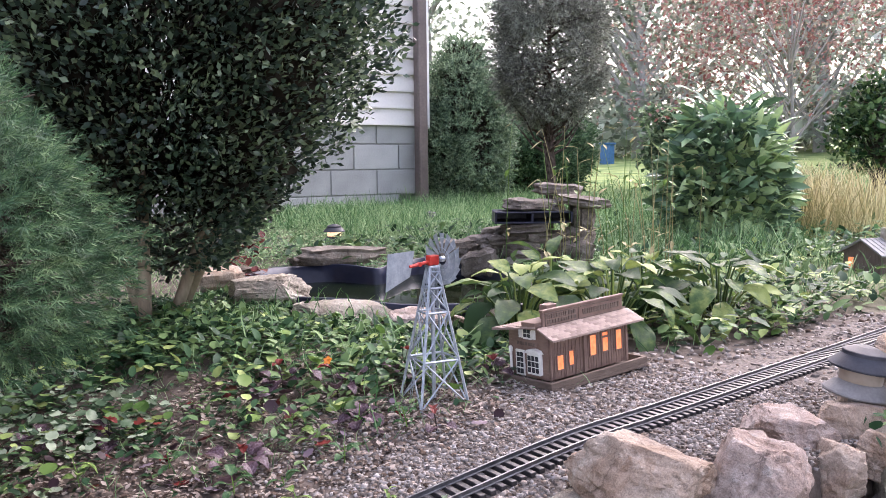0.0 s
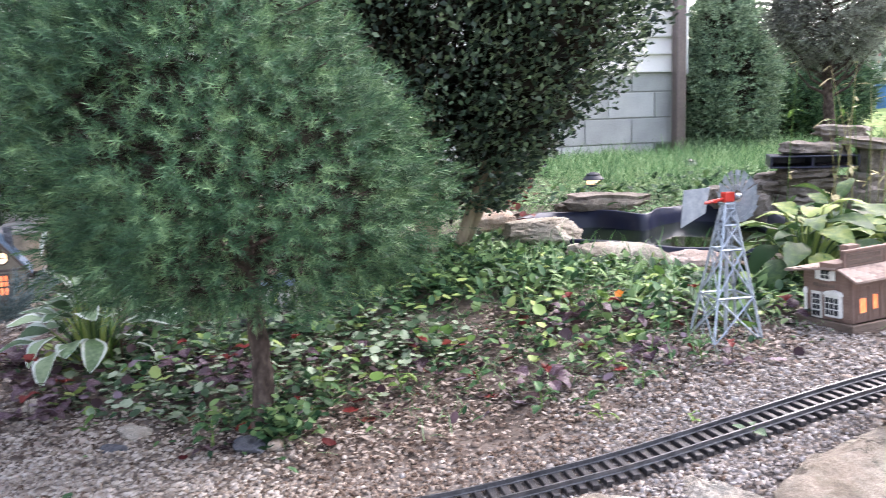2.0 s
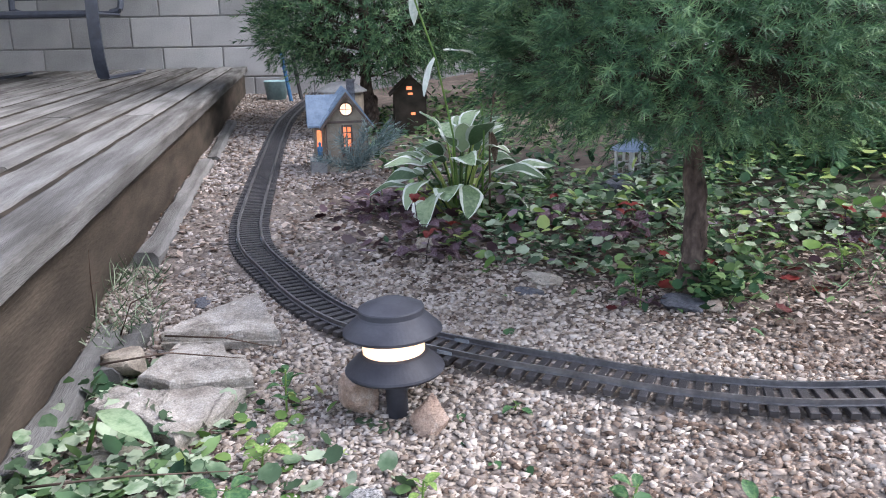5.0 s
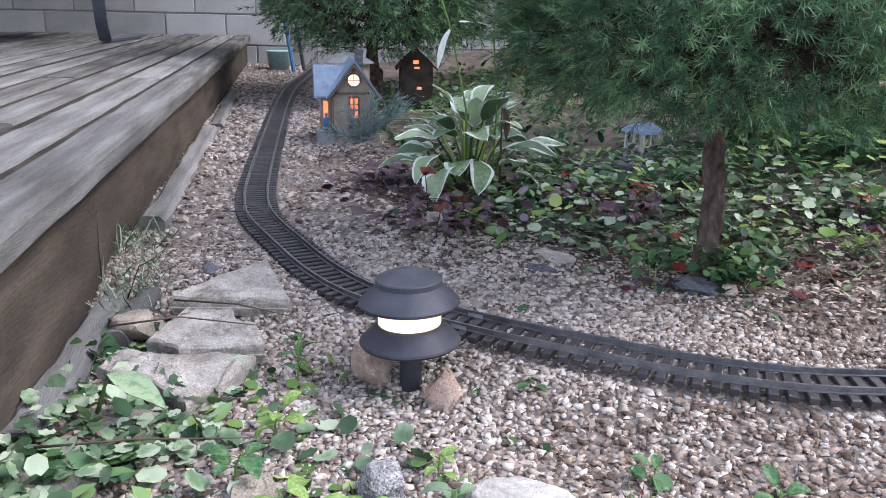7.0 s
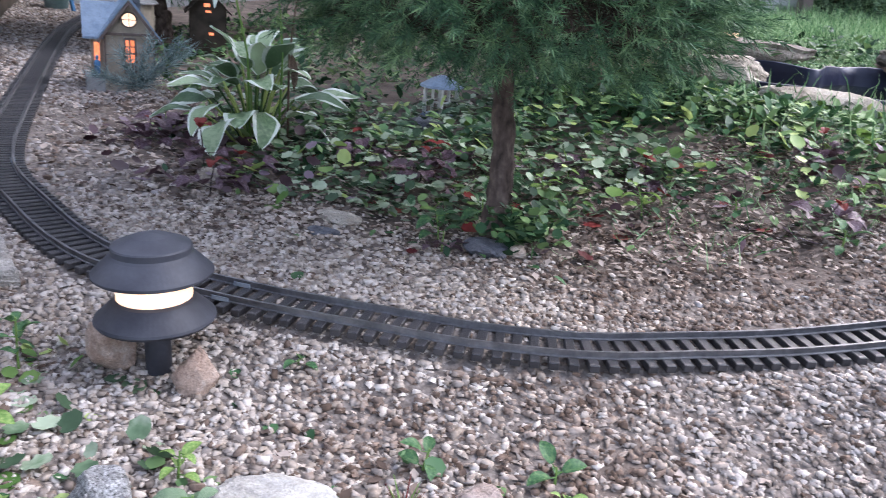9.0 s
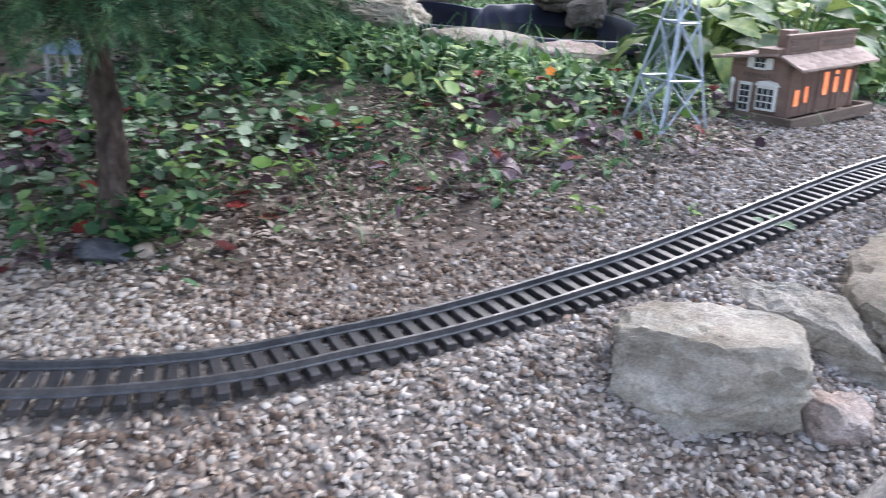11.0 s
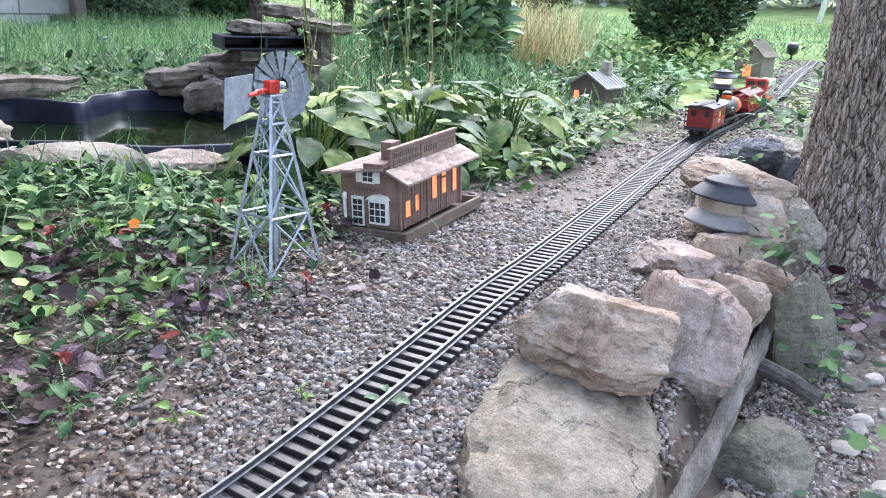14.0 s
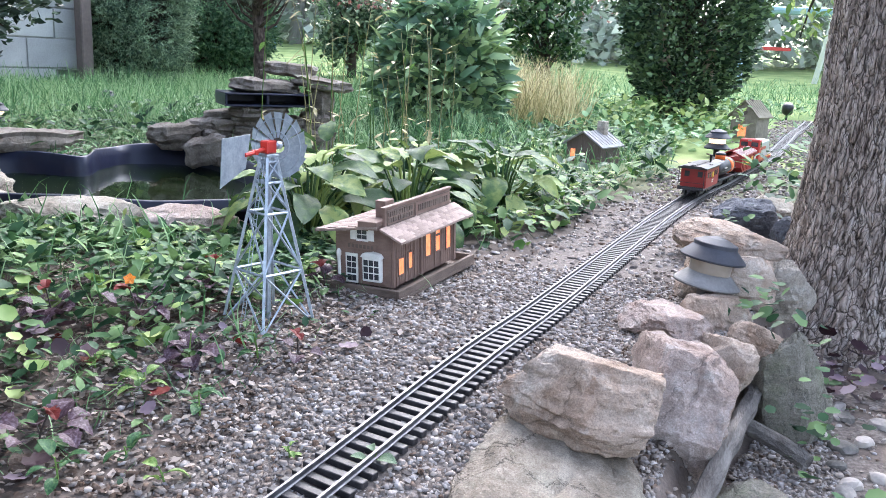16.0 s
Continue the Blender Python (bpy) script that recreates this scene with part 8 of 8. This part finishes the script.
spot = thing("spot_lamp", "small black garden spotlight on a stake", "garden lamp", pose(0.13, 7.6, 0.15, 0, 0, 0) @ Matrix.Scale(0.62, 4))
part("spot_body", lathe([(0.03, 0), (0.07, 0.02), (0.075, 0.12), (0.05, 0.15)], 16), M["black"], spot, m=pose(0, 0, 0.08, 30, 0, 0), smooth=True)
part("stake", tube(bmesh.new(), [(0, 0, -0.05), (0, 0, 0.12)], 0.015, 8), M["black"], spot)


# ---- garden chair on the deck ----
def strap(bm, pts, wide, thick):
    """A flat bar bent along points in one upright plane; wide lies across the plane."""
    pts = [Vector(p) for p in pts]
    rings = []
    for i, p in enumerate(pts):
        d = (pts[min(i + 1, len(pts) - 1)] - pts[max(i - 1, 0)]).normalized()
        n = Vector((1, 0, 0)).cross(d).normalized() * thick / 2
        x = Vector((wide / 2, 0, 0))
        rings.append([bm.verts.new(q) for q in (p - x - n, p + x - n, p + x + n, p - x + n)])
    for a, b in zip(rings, rings[1:]):
        for k in range(4):
            bm.faces.new((a[k], a[(k + 1) % 4], b[(k + 1) % 4], b[k]))
    bm.faces.new(rings[0][::-1])
    bm.faces.new(rings[-1])
    bmesh.ops.recalc_face_normals(bm, faces=list(bm.faces))
    return bm


def chair():
    t = thing("garden_chair", "dark blue-black metal garden chair with a barred back", "chair", pose(-5.354, -1.15, 0.194, 0, 0, 78.5))
    w = 0.3
    for s in (-1, 1):
        x = s * (w + 0.03)
        side = curve([(x, -0.30, 0.012), (x, -0.345, 0.1), (x, -0.365, 0.25), (x, -0.36, 0.42), (x, -0.325, 0.55), (x, -0.25, 0.62), (x, -0.1, 0.635), (x, 0.32, 0.6)], 5).tolist()
        part("arm", strap(bmesh.new(), side, 0.06, 0.014), M["iron"], t)
        part("runner", strap(bmesh.new(), [(x, -0.3, 0.008), (x, 0.1, 0.008), (x, 0.42, 0.012)], 0.045, 0.012), M["iron"], t)
        part("back_post", tube(bmesh.new(), curve([(s * (w - 0.06), 0.225, 0.345), (s * (w - 0.015), 0.23, 0.36), (s * w, 0.24, 0.4), (s * w, 0.33, 0.7), (s * w, 0.42, 1.02)], 5).tolist(), 0.018, 8), M["iron"], t)
    for k in range(5):
        x = -w + 2 * w * (k + 1) / 6
        part("back_bar", strap(bmesh.new(), [(x, 0.25, 0.43), (x, 0.33, 0.7), (x, 0.42, 1.02)], 0.022, 0.012), M["iron"], t)
    for y, z, q in ((0.225, 0.345, w - 0.06), (0.25, 0.43, w), (0.315, 0.645, w), (0.42, 1.02, w)):
        part("back_rail", boxes(((-q, y - 0.008, z - 0.011), (q, y + 0.008, z + 0.011)), bevel=0.003), M["iron"], t)
    part("seat", boxes(((-w, -0.3, 0.325), (w, 0.22, 0.34)), bevel=0.006), M["iron"], t)
    part("seat_rail", tube(bmesh.new(), [(-w - 0.03, -0.32, 0.33), (w + 0.03, -0.32, 0.33)], 0.018, 8), M["iron"], t)
    return t


chair()


# ---- train ----
def wheelset(parent, x):
    for s in (-1, 1):
        part("wheel", lathe([(0.014, -0.003), (0.0165, -0.002), (0.0165, 0), (0.0145, 0.0005), (0.0145, 0.004), (0.006, 0.0045)], 18), M["black"], parent, m=pose(x, s * 0.0225, 0.0145, -90 * s, 0, 0))


def bogie(parent, x, mat="black"):
    b = part("bogie", boxes(((x - 0.038, -0.032, 0.01), (x + 0.038, -0.027, 0.022)), ((x - 0.038, 0.027, 0.01), (x + 0.038, 0.032, 0.022)), ((x - 0.01, -0.03, 0.014), (x + 0.01, 0.03, 0.026)), bevel=0.001), M[mat], parent)
    for q in (-0.026, 0.026):
        wheelset(b, x + q)


def on_rails(s):
    x, y, a = on_track(s)
    return Matrix.Translation((x, y, bed_z(x, y) + 0.017)) @ Matrix.Rotation(a, 4, "Z") @ Matrix.Diagonal((0.88, 0.88, 0.8, 1))


def caboose(s):
    t = thing("caboose", "red model caboose with a black roof on the rails", "model train", on_rails(s), "train")
    L, w = 0.115, 0.047
    part("body", boxes(((-L + 0.025, -w, 0.032), (L, w, 0.112)), bevel=0.002), M["traincar"], t)
    bm = bmesh.new()
    prism(bm, [(-w - 0.007, 0.112), (w + 0.007, 0.112), (w + 0.007, 0.116), (0.03, 0.124), (-0.03, 0.124), (-w - 0.007, 0.116)], 0, -L - 0.005, L + 0.006)
    part("roof", bm, M["black"], t, "black walkway roof")
    for y in (-0.011, -0.0055, 0.0, 0.0055):
        part("roof_walk_board", boxes(((-L, y, 0.1245), (L, y + 0.004, 0.127))), M["black"], t)
    part("cross_walk", boxes(((-0.004, -w, 0.121), (0.004, w, 0.124))), M["black"], t)
    part("chimney", lathe([(0.004, 0), (0.004, 0.03), (0.0065, 0.031), (0.0065, 0.036)], 10), M["black"], t, m=pose(0.075, -0.02, 0.12), smooth=True)
    for sd in (-1, 1):
        for x in (-0.06, -0.025, 0.05, 0.08):
            part("window", boxes(((x - 0.008, sd * w - 0.0012, 0.075), (x + 0.008, sd * w + 0.0012, 0.096))), M["darkglass"], t)
        part("emblem", lathe([(0.012, -0.001), (0.012, 0.001)], 18), M["yellow"], t, m=pose(0.012, sd * (w + 0.0012), 0.082, 90, 0, 0))
        part("lettering", boxes(((0.0, sd * w - 0.0015, 0.058), (0.026, sd * w + 0.0015, 0.063)), ((0.002, sd * w - 0.0015, 0.05), (0.024, sd * w + 0.0015, 0.055))), M["white"], t)
    part("end_sill", boxes(((-L - 0.008, -w, 0.026), (L, w, 0.034)), bevel=0.001), M["black"], t)
    part("end_railing", boxes(((-L - 0.006, -w, 0.034), (-L - 0.004, w, 0.04)), ((-L - 0.006, -w, 0.055), (-L - 0.004, w, 0.057)), ((-L - 0.006, -w, 0.034), (-L - 0.004, -w + 0.002, 0.112)),
                              ((-L - 0.006, w - 0.002, 0.034), (-L - 0.004, w, 0.112))), M["black"], t)
    for y in (-0.024, 0.024):
        part("end_window", boxes(((-L + 0.0235, y - 0.009, 0.078), (-L + 0.0255, y + 0.009, 0.1))), M["darkglass"], t)
    part("coupler", boxes(((-L - 0.03, -0.005, 0.018), (-L, 0.005, 0.026)), bevel=0.001), M["black"], t)
    for x in (-0.065, 0.065):
        bogie(t, x)


def tank_car(s):
    t = thing("tank_car", "black model tank car with an orange band", "model train", on_rails(s), "train")
    part("frame", boxes(((-0.14, -0.04, 0.028), (0.14, 0.04, 0.034)), ((-0.14, -0.042, 0.034), (0.14, -0.039, 0.038)), ((-0.14, 0.039, 0.034), (0.14, 0.042, 0.038)), bevel=0.0008), M["black"], t)
    part("tank", lathe([(0.004, -0.125), (0.03, -0.12), (0.037, -0.112), (0.0372, 0.112), (0.03, 0.12), (0.004, 0.125)], 28), M["black"], t, m=pose(0, 0, 0.076, 0, 90, 0), smooth=True)
    part("band", lathe([(0.0378, -0.022), (0.0378, 0.022)], 28), M["orange"], t, m=pose(0.07, 0, 0.076, 0, 90, 0), smooth=True)
    part("dome", lathe([(0.02, 0), (0.02, 0.024), (0.0185, 0.026)], 20), M["orange"], t, m=pose(0, 0, 0.106), smooth=True)
    part("dome_lid", lathe([(0.0215, 0.022), (0.0215, 0.028), (0.017, 0.032), (0.008, 0.036)], 20), M["black"], t, m=pose(0, 0, 0.108), smooth=True)
    part("lettering", boxes(((-0.06, -0.0385, 0.076), (-0.02, -0.0365, 0.081)), ((-0.06, 0.0365, 0.076), (-0.02, 0.0385, 0.081))), M["white"], t)
    part("handrail", tube(bmesh.new(), [(-0.11, -0.042, 0.07), (0.11, -0.042, 0.07)], 0.0012, 5), M["black"], t)
    for x in (-0.09, 0.09):
        bogie(t, x)


def hopper(s):
    t = thing("hopper_car", "dark red model hopper car with a ribbed cover", "model train", on_rails(s), "train")
    L, w = 0.165, 0.05
    bm = bmesh.new()
    prism(bm, [(-L + 0.03, 0.028), (L - 0.03, 0.028), (L, 0.05), (L, 0.1), (-L, 0.1), (-L, 0.05)], 1, -w, w)
    part("body", bm, M["traincar"], t)
    rib = None
    for k in range(10):
        for sd in (-1, 1):
            m = pose(-L + 0.02 + k * 0.032, sd * w, 0)
            rib = rib or part("side_rib", boxes(((0, -0.002, 0.034), (0.004, 0.002, 0.1))), M["traincar"], t, m=m)
            if k or sd > 0:
                share(rib, "side_rib", m, t)
    for sd in (-1, 1):
        bm = bmesh.new()
        prism(bm, [(sd * 0.006, 0.122), (sd * w, 0.101), (sd * w, 0.104), (sd * 0.006, 0.126)], 0, -L + 0.004, L - 0.004)
        part("cover", bm, M["traincar"], t, "ribbed red cover")
        crib = part("cover_rib", boxes(((0, -0.024, 0), (0.003, 0.022, 0.0022))), M["white"] if sd < 0 else M["traincar"], t, m=pose(-L + 0.012, sd * 0.028, 0.1155, sd * 25.5 * -1, 0, 0))
        for k in range(1, 15):
            share(crib, "cover_rib", pose(-L + 0.012 + k * 0.0225, sd * 0.028, 0.1155, sd * 25.5 * -1, 0, 0), t)
    part("emblem", lathe([(0.013, -0.001), (0.013, 0.001)], 18), M["white"], t, m=pose(0.12, -w - 0.0015, 0.075, 90, 0, 0))
    part("lettering", boxes(((-0.12, -w - 0.003, 0.062), (-0.02, -w - 0.001, 0.07)), ((0.03, -w - 0.003, 0.07), (0.06, -w - 0.001, 0.088))), M["yellow"], t)
    for x in (-0.115, 0.115):
        bogie(t, x)


def locomotive(s):
    t = thing("locomotive", "red and silver model diesel locomotive", "model train", on_rails(s), "train")
    L, w = 0.2, 0.046
    part("hood", boxes(((-0.11, -0.034, 0.04), (L, 0.034, 0.128)), bevel=0.006), M["silver"], t, "silver long hood")
    part("side_sill", boxes(((-L, -w, 0.03), (L, -w + 0.004, 0.046)), ((-L, w - 0.004, 0.03), (L, w, 0.046)), ((-L, -w, 0.03), (L, w, 0.04)), bevel=0.001), M["trainred"], t, "red sill")
    part("cab", boxes(((-0.165, -w, 0.04), (-0.1, w, 0.148)), bevel=0.005), M["trainred"], t, "red cab")
    part("nose", boxes(((-L + 0.004, -0.03, 0.04), (-0.16, 0.03, 0.105)), bevel=0.006), M["trainred"], t, "red short nose")
    part("nose_stripe", boxes(((-L + 0.0025, -0.018, 0.06), (-L + 0.0045, 0.018, 0.075))), M["yellow"], t)
    for lo, hi in (((-0.1665, -0.038, 0.112), (-0.1645, -0.008, 0.134)), ((-0.1665, 0.008, 0.112), (-0.1645, 0.038, 0.134)), ((-0.15, -w - 0.001, 0.108), (-0.115, -w + 0.001, 0.134)), ((-0.15, w - 0.001, 0.108), (-0.115, w + 0.001, 0.134))):
        part("cab_window", boxes((lo, hi)), M["darkglass"], t)
    part("stripe", boxes(((-0.1, -w - 0.0008, 0.046), (L, -w + 0.0008, 0.049)), ((-0.1, w - 0.0008, 0.046), (L, w + 0.0008, 0.049))), M["yellow"], t)
    part("lettering", boxes(((-0.03, -0.0355, 0.085), (0.09, -0.0335, 0.1)), ((-0.03, 0.0335, 0.085), (0.09, 0.0355, 0.1))), M["trainred"], t, "red lettering as a plain bar")
    part("headlamp", boxes(((-0.168, -0.008, 0.137), (-0.163, 0.008, 0.145))), M["lens_off"], t)
    part("roof_fan", lathe([(0.016, 0), (0.016, 0.005), (0.01, 0.007)], 16), M["silver"], t, m=pose(0.1, 0, 0.127))
    for x in (-0.125, 0.125):
        bogie(t, x, "silver")


S0 = float(S[np.argmin(np.hypot(TRACK[:, 0] + 0.49, TRACK[:, 1] - 2.84))])
caboose(S0 + 0.11)
tank_car(S0 + 0.37)
hopper(S0 + 0.675)
locomotive(S0 + 1.03)


# ---- small plants and oddments ----
def stalk(m, pts, leaf_at, label, size, mats, name="flower_stalk", thick=0.0022):
    """A thin bent stalk with a few leaves of its own."""
    t = thing(name, label, "plant", m, "stalks")
    part("stem", tube(bmesh.new(), pts, [thick * 1.25] + [thick] * (len(pts) - 2) + [thick * 0.45], 6), M["lime"] if "dry" not in label else M["straw"] if name == "tall_stem" else M["dryleaf"], t, smooth=True)
    for k, (i, yaw, tilt, s) in enumerate(leaf_at):
        bm = bmesh.new()
        rows = [[bm.verts.new((0.16 * math.sin(math.pi * min(1, u * 0.95 + 0.04)) * q, u, -0.35 * u * u + 0.05 * abs(q) + 0.02 * math.sin(7 * u + q))) for q in (-1, -0.4, 0.4, 1)] for u in [j / 7 for j in range(8)]]
        for a, b in zip(rows, rows[1:]):
            for j in range(3):
                bm.faces.new((a[j], a[j + 1], b[j + 1], b[j]))
        part("leaf", bm, mats[k % len(mats)], t, m=Matrix.Translation(pts[i]) @ Matrix.Rotation(radians(yaw), 4, "Z") @ Matrix.Rotation(radians(tilt), 4, "X") @ Matrix.Scale(size * s, 4), smooth=True)
    return t


stalk(pose(-2.02, 0.12, 0.0), [(0, 0, 0), (0.01, -0.01, 0.2), (-0.01, -0.04, 0.36), (-0.05, -0.08, 0.5), (-0.08, -0.09, 0.62)], [(2, 200, -50, 0.8), (3, 250, 40, 0.9), (3, 60, -60, 0.7)], "tall pale hosta stalk with hanging leaves", 0.1, [M["cream"], M["lime"]])
stalk(pose(-2.0, 0.17, 0.0), [(0, 0, 0), (-0.01, 0.01, 0.2), (-0.02, 0.0, 0.36), (-0.03, 0.02, 0.52), (-0.06, 0.04, 0.66)], [(3, 20, -55, 1.2), (2, 190, 30, 0.8)], "tall pale hosta stalk with hanging leaves", 0.1, [M["lime"], M["cream"]])
stalk(pose(-2.03, 0.2, 0.0), [(0, 0, 0), (0.0, 0.0, 0.2), (-0.02, 0.03, 0.38), (-0.06, 0.03, 0.6)], [(1, 30, -60, 0.8)], "dry bent hosta stalk", 0.09, [M["dryleaf"]])
rs_ = random.Random(12)
for k in range(30):
    x, y = rs_.uniform(-1.95, -1.2), rs_.uniform(2.2, 3.1)
    h, dx, dy = rs_.uniform(0.35, 0.62), rs_.uniform(-0.07, 0.07), rs_.uniform(-0.07, 0.07)
    stalk(pose(x, y, float(ground_z(x, y))), [(0, 0, 0), (dx * 0.2, dy * 0.2, h * 0.4), (dx * 0.6, dy * 0.6, h * 0.75), (dx, dy, h)],
          [(1 + j % 3, rs_.uniform(0, 360), rs_.uniform(-30, 50), rs_.uniform(0.5, 1.1)) for j in range(5)], "tall dry flower stem by the waterfall" if k % 3 else "tall green flower stem by the waterfall", 0.045, [M["straw"], M["lime"], M["straw"]], "tall_stem", 0.0014)


def flower(m, r, label, mat):
    t = thing("flower", label, "flower", m)
    for k in range(5):
        bm = bmesh.new()
        v = [bm.verts.new(q) for q in ((0, 0, 0), (-0.4 * r, 0.6 * r, 0.3 * r), (0, r, 0.25 * r), (0.4 * r, 0.6 * r, 0.3 * r))]
        bm.faces.new(v)
        part("petal", bm, M[mat], t, m=pose(0, 0, 0, 0, 0, 72 * k))
    part("flower_stem", tube(bmesh.new(), [(0, 0, -0.09), (0.004, 0, -0.04), (0, 0, 0)], 0.0012, 5), M["leaf"], t)
    return t


flower(pose(-1.26, 1.05, float(ground_z(-1.26, 1.05)) + 0.09, 55, 0, 30), 0.01, "orange nasturtium flower among the groundcover", "petal")
x, y = region(110, -2.86, -2.66, 1.75, 1.95, lambda x, y: x < 9)
stuff("red_shrub", scatter("red_shrub", LEAF, LEAF_F, *leaves(x, y, 0.045, 0.18), M["redleaf"]), "small red-leaved shrub behind the pond's end", "shrub")
sprig = thing("grass_sprig", "small reddish grass sprig in the ballast", "plant", pose(-0.885, -0.075, float(ground_z(-0.885, -0.075))))
for k in range(9):
    bm = bmesh.new()
    a = k * 2.4
    tube(bm, [(0, 0, 0), (0.006 * math.cos(a), 0.006 * math.sin(a), 0.022), (0.016 * math.cos(a), 0.016 * math.sin(a), 0.036 + 0.004 * (k % 3))], [0.0011, 0.0009, 0.0003], 5)
    part("blade", bm, M["redleaf"] if k % 2 else M["lime"], sprig)
# behind the cottage: a round tan model building and a red wagon under the spruces
tank = thing("model_roundhouse", "small round tan model building under the spruce", "model building", pose(-3.62, 0.13, 0.035), "model buildings")
part("body", lathe([(0.085, 0), (0.085, 0.15), (0.08, 0.152)], 14), M["tanwall"], tank)
part("roof", lathe([(0.1, 0.15), (0.1, 0.156), (0.05, 0.185), (0.004, 0.192)], 14), M["shedroof"], tank)
cabin = cottage(pose(-3.66, 0.415, 0.0, 0, 0, 80), 0.13, 0.12, 0.175, 0.06, M["shadedirt"], M["shadedirt"], "model_cabin", "dark model cabin with small lit windows under the spruces")
for x, z, w, h in ((-0.004, 0.196, 0.022, 0.013), (0.0, 0.176, 0.02, 0.008), (0.01, 0.095, 0.018, 0.01)):
    part("lit_pane", boxes(((x - w / 2, -0.063, z - 0.012), (x + w / 2, -0.0595, z + h - 0.012))), M["glow"], cabin, "orange lit window")

tub = thing("plastic_tub", "teal plastic tub beside the deck end", "tub", pose(-5.75, 0.05, 0.0))
part("tub_body", lathe([(0.06, 0), (0.075, 0.11), (0.08, 0.114), (0.076, 0.118), (0.068, 0.1)], 20), M["teal"], tub, smooth=True)
for x, y, c in ((-5.55, 0.12, "blue"), (-5.6, 0.19, "black")):
    st = thing("garden_stake", "thin dark garden stake leaning by the wall", "stake", pose(x, y, 0.0, 8, -6, 0))
    part("stake_rod", tube(bmesh.new(), [(0, 0, -0.03), (0, 0, 0.3)], 0.012, 7), M[c], st)


# a small open lantern model among the plants under the spruce
lan = thing("garden_lantern", "small pale lantern with a blue-grey hipped roof among leaves", "lantern", pose(-2.3, 0.70, float(ground_z(-2.3, 0.70)) + 0.004, 0, 0, 20))
part("base_plate", boxes(((-0.036, -0.036, 0), (0.036, 0.036, 0.008)), bevel=0.001), M["blueroof"], lan)
for sx in (-1, 1):
    for sy in (-1, 1):
        part("post", boxes(((sx * 0.029 - 0.004, sy * 0.029 - 0.004, 0.008), (sx * 0.029 + 0.004, sy * 0.029 + 0.004, 0.077)), bevel=0.0008), M["lampwhite"], lan)
for q in range(4):
    part("lattice_bar", boxes(((-0.0025, 0.028, 0.008), (0.0025, 0.031, 0.077)), ((-0.026, 0.028, 0.038), (0.026, 0.031, 0.042))), M["lampwhite"], lan, m=Matrix.Rotation(q * math.pi / 2, 4, "Z"))
part("roof", lathe([(0.0, 0.108), (0.006, 0.107), (0.024, 0.1), (0.056, 0.082), (0.058, 0.076), (0.0, 0.076)], 8), M["blueroof"], lan)

rock(-2.13, 0.57, 0.035, (0.075, 0.05, 0.02), "dark_rock", 71, 30, name="stone", label="flat blue-grey slate among the plants", group="", sub=2)
# by the deck: a broad leaf over the flagstones, dry stems, and a bluish sprig before the cottage
stalk(pose(-1.2, -0.56, -0.03), [(0, 0, 0), (-0.005, 0.01, 0.03), (-0.01, 0.015, 0.045)], [(2, -52, 12, 1.0)], "broad two-toned green leaf lying over the flagstones", 0.1, [M["hosta_blue"]], "broad_leaf")
for x, y, pts in ((-1.616, -0.592, [(0, 0, 0), (0.002, 0.0, 0.06), (-0.003, 0.002, 0.115)]), (-1.54, -0.55, [(0, 0, 0), (0.01, 0.02, 0.05), (0.03, 0.05, 0.07)]),
                  (-1.09, -0.6, [(0, 0, 0.012), (0.01, 0.09, 0.014), (0.03, 0.2, 0.012)]), (-1.31, -0.55, [(0, 0, 0.045), (0.0, 0.08, 0.05), (0.01, 0.17, 0.035)]), (-1.43, -0.48, [(0, 0, 0.03), (0.09, 0.08, 0.05), (0.1, 0.15, 0.03)])):
    stalk(pose(x, y, -0.01), pts, [(1, 40, 20, 0.3)], "thin dry bent stem beside the deck", 0.05, [M["dryleaf"]], "dry_stem", 0.0011)
sp = np.random.default_rng(51)
n = 1500
u, w = sp.uniform(0, 1, n), sp.integers(0, 5, n)
ends = np.array([(0.1, -0.12, 0.05), (0.07, -0.05, 0.1), (0.02, 0.03, 0.13), (0.03, 0.1, 0.12), (-0.03, 0.13, 0.09)])
pos = np.array([-2.68, 0.01, 0.03]) + ends[w] * u[:, None] + sp.normal(0, 0.006, (n, 3))
stuff("blue_sprig", scatter("blue_sprig", BLADE, BLADE_F, along(ends[w] / 0.13 + sp.normal(0, 0.7, (n, 3)), sp.uniform(0, 6.28, n)), pos, 0.04 * sp.uniform(0.6, 1.2, n), M["sprig"]), "feathery blue-grey sprig before the cottage", "plant")
# across the lawn: a white post and a blue bin
post = thing("white_post", "white post standing on the far lawn", "post", pose(-16.3, 28.1, float(ground_z(-16.3, 28.1))))
part("post_shaft", boxes(((-0.05, -0.05, -0.1), (0.05, 0.05, 1.15)), bevel=0.01), M["trim"], post)
part("post_cap", boxes(((-0.07, -0.07, 1.15), (0.07, 0.07, 1.2)), bevel=0.01), M["trim"], post)
bin_ = thing("blue_bin", "blue plastic bin on the far lawn", "bin", pose(-8.9, 14.9, float(ground_z(-8.9, 14.9))))
part("bin_body", boxes(((-0.12, -0.1, -0.05), (0.12, 0.1, 0.4)), bevel=0.02), M["blue"], bin_)
part("bin_lid", boxes(((-0.14, -0.12, 0.4), (0.14, 0.12, 0.44)), bevel=0.015), M["blue"], bin_)
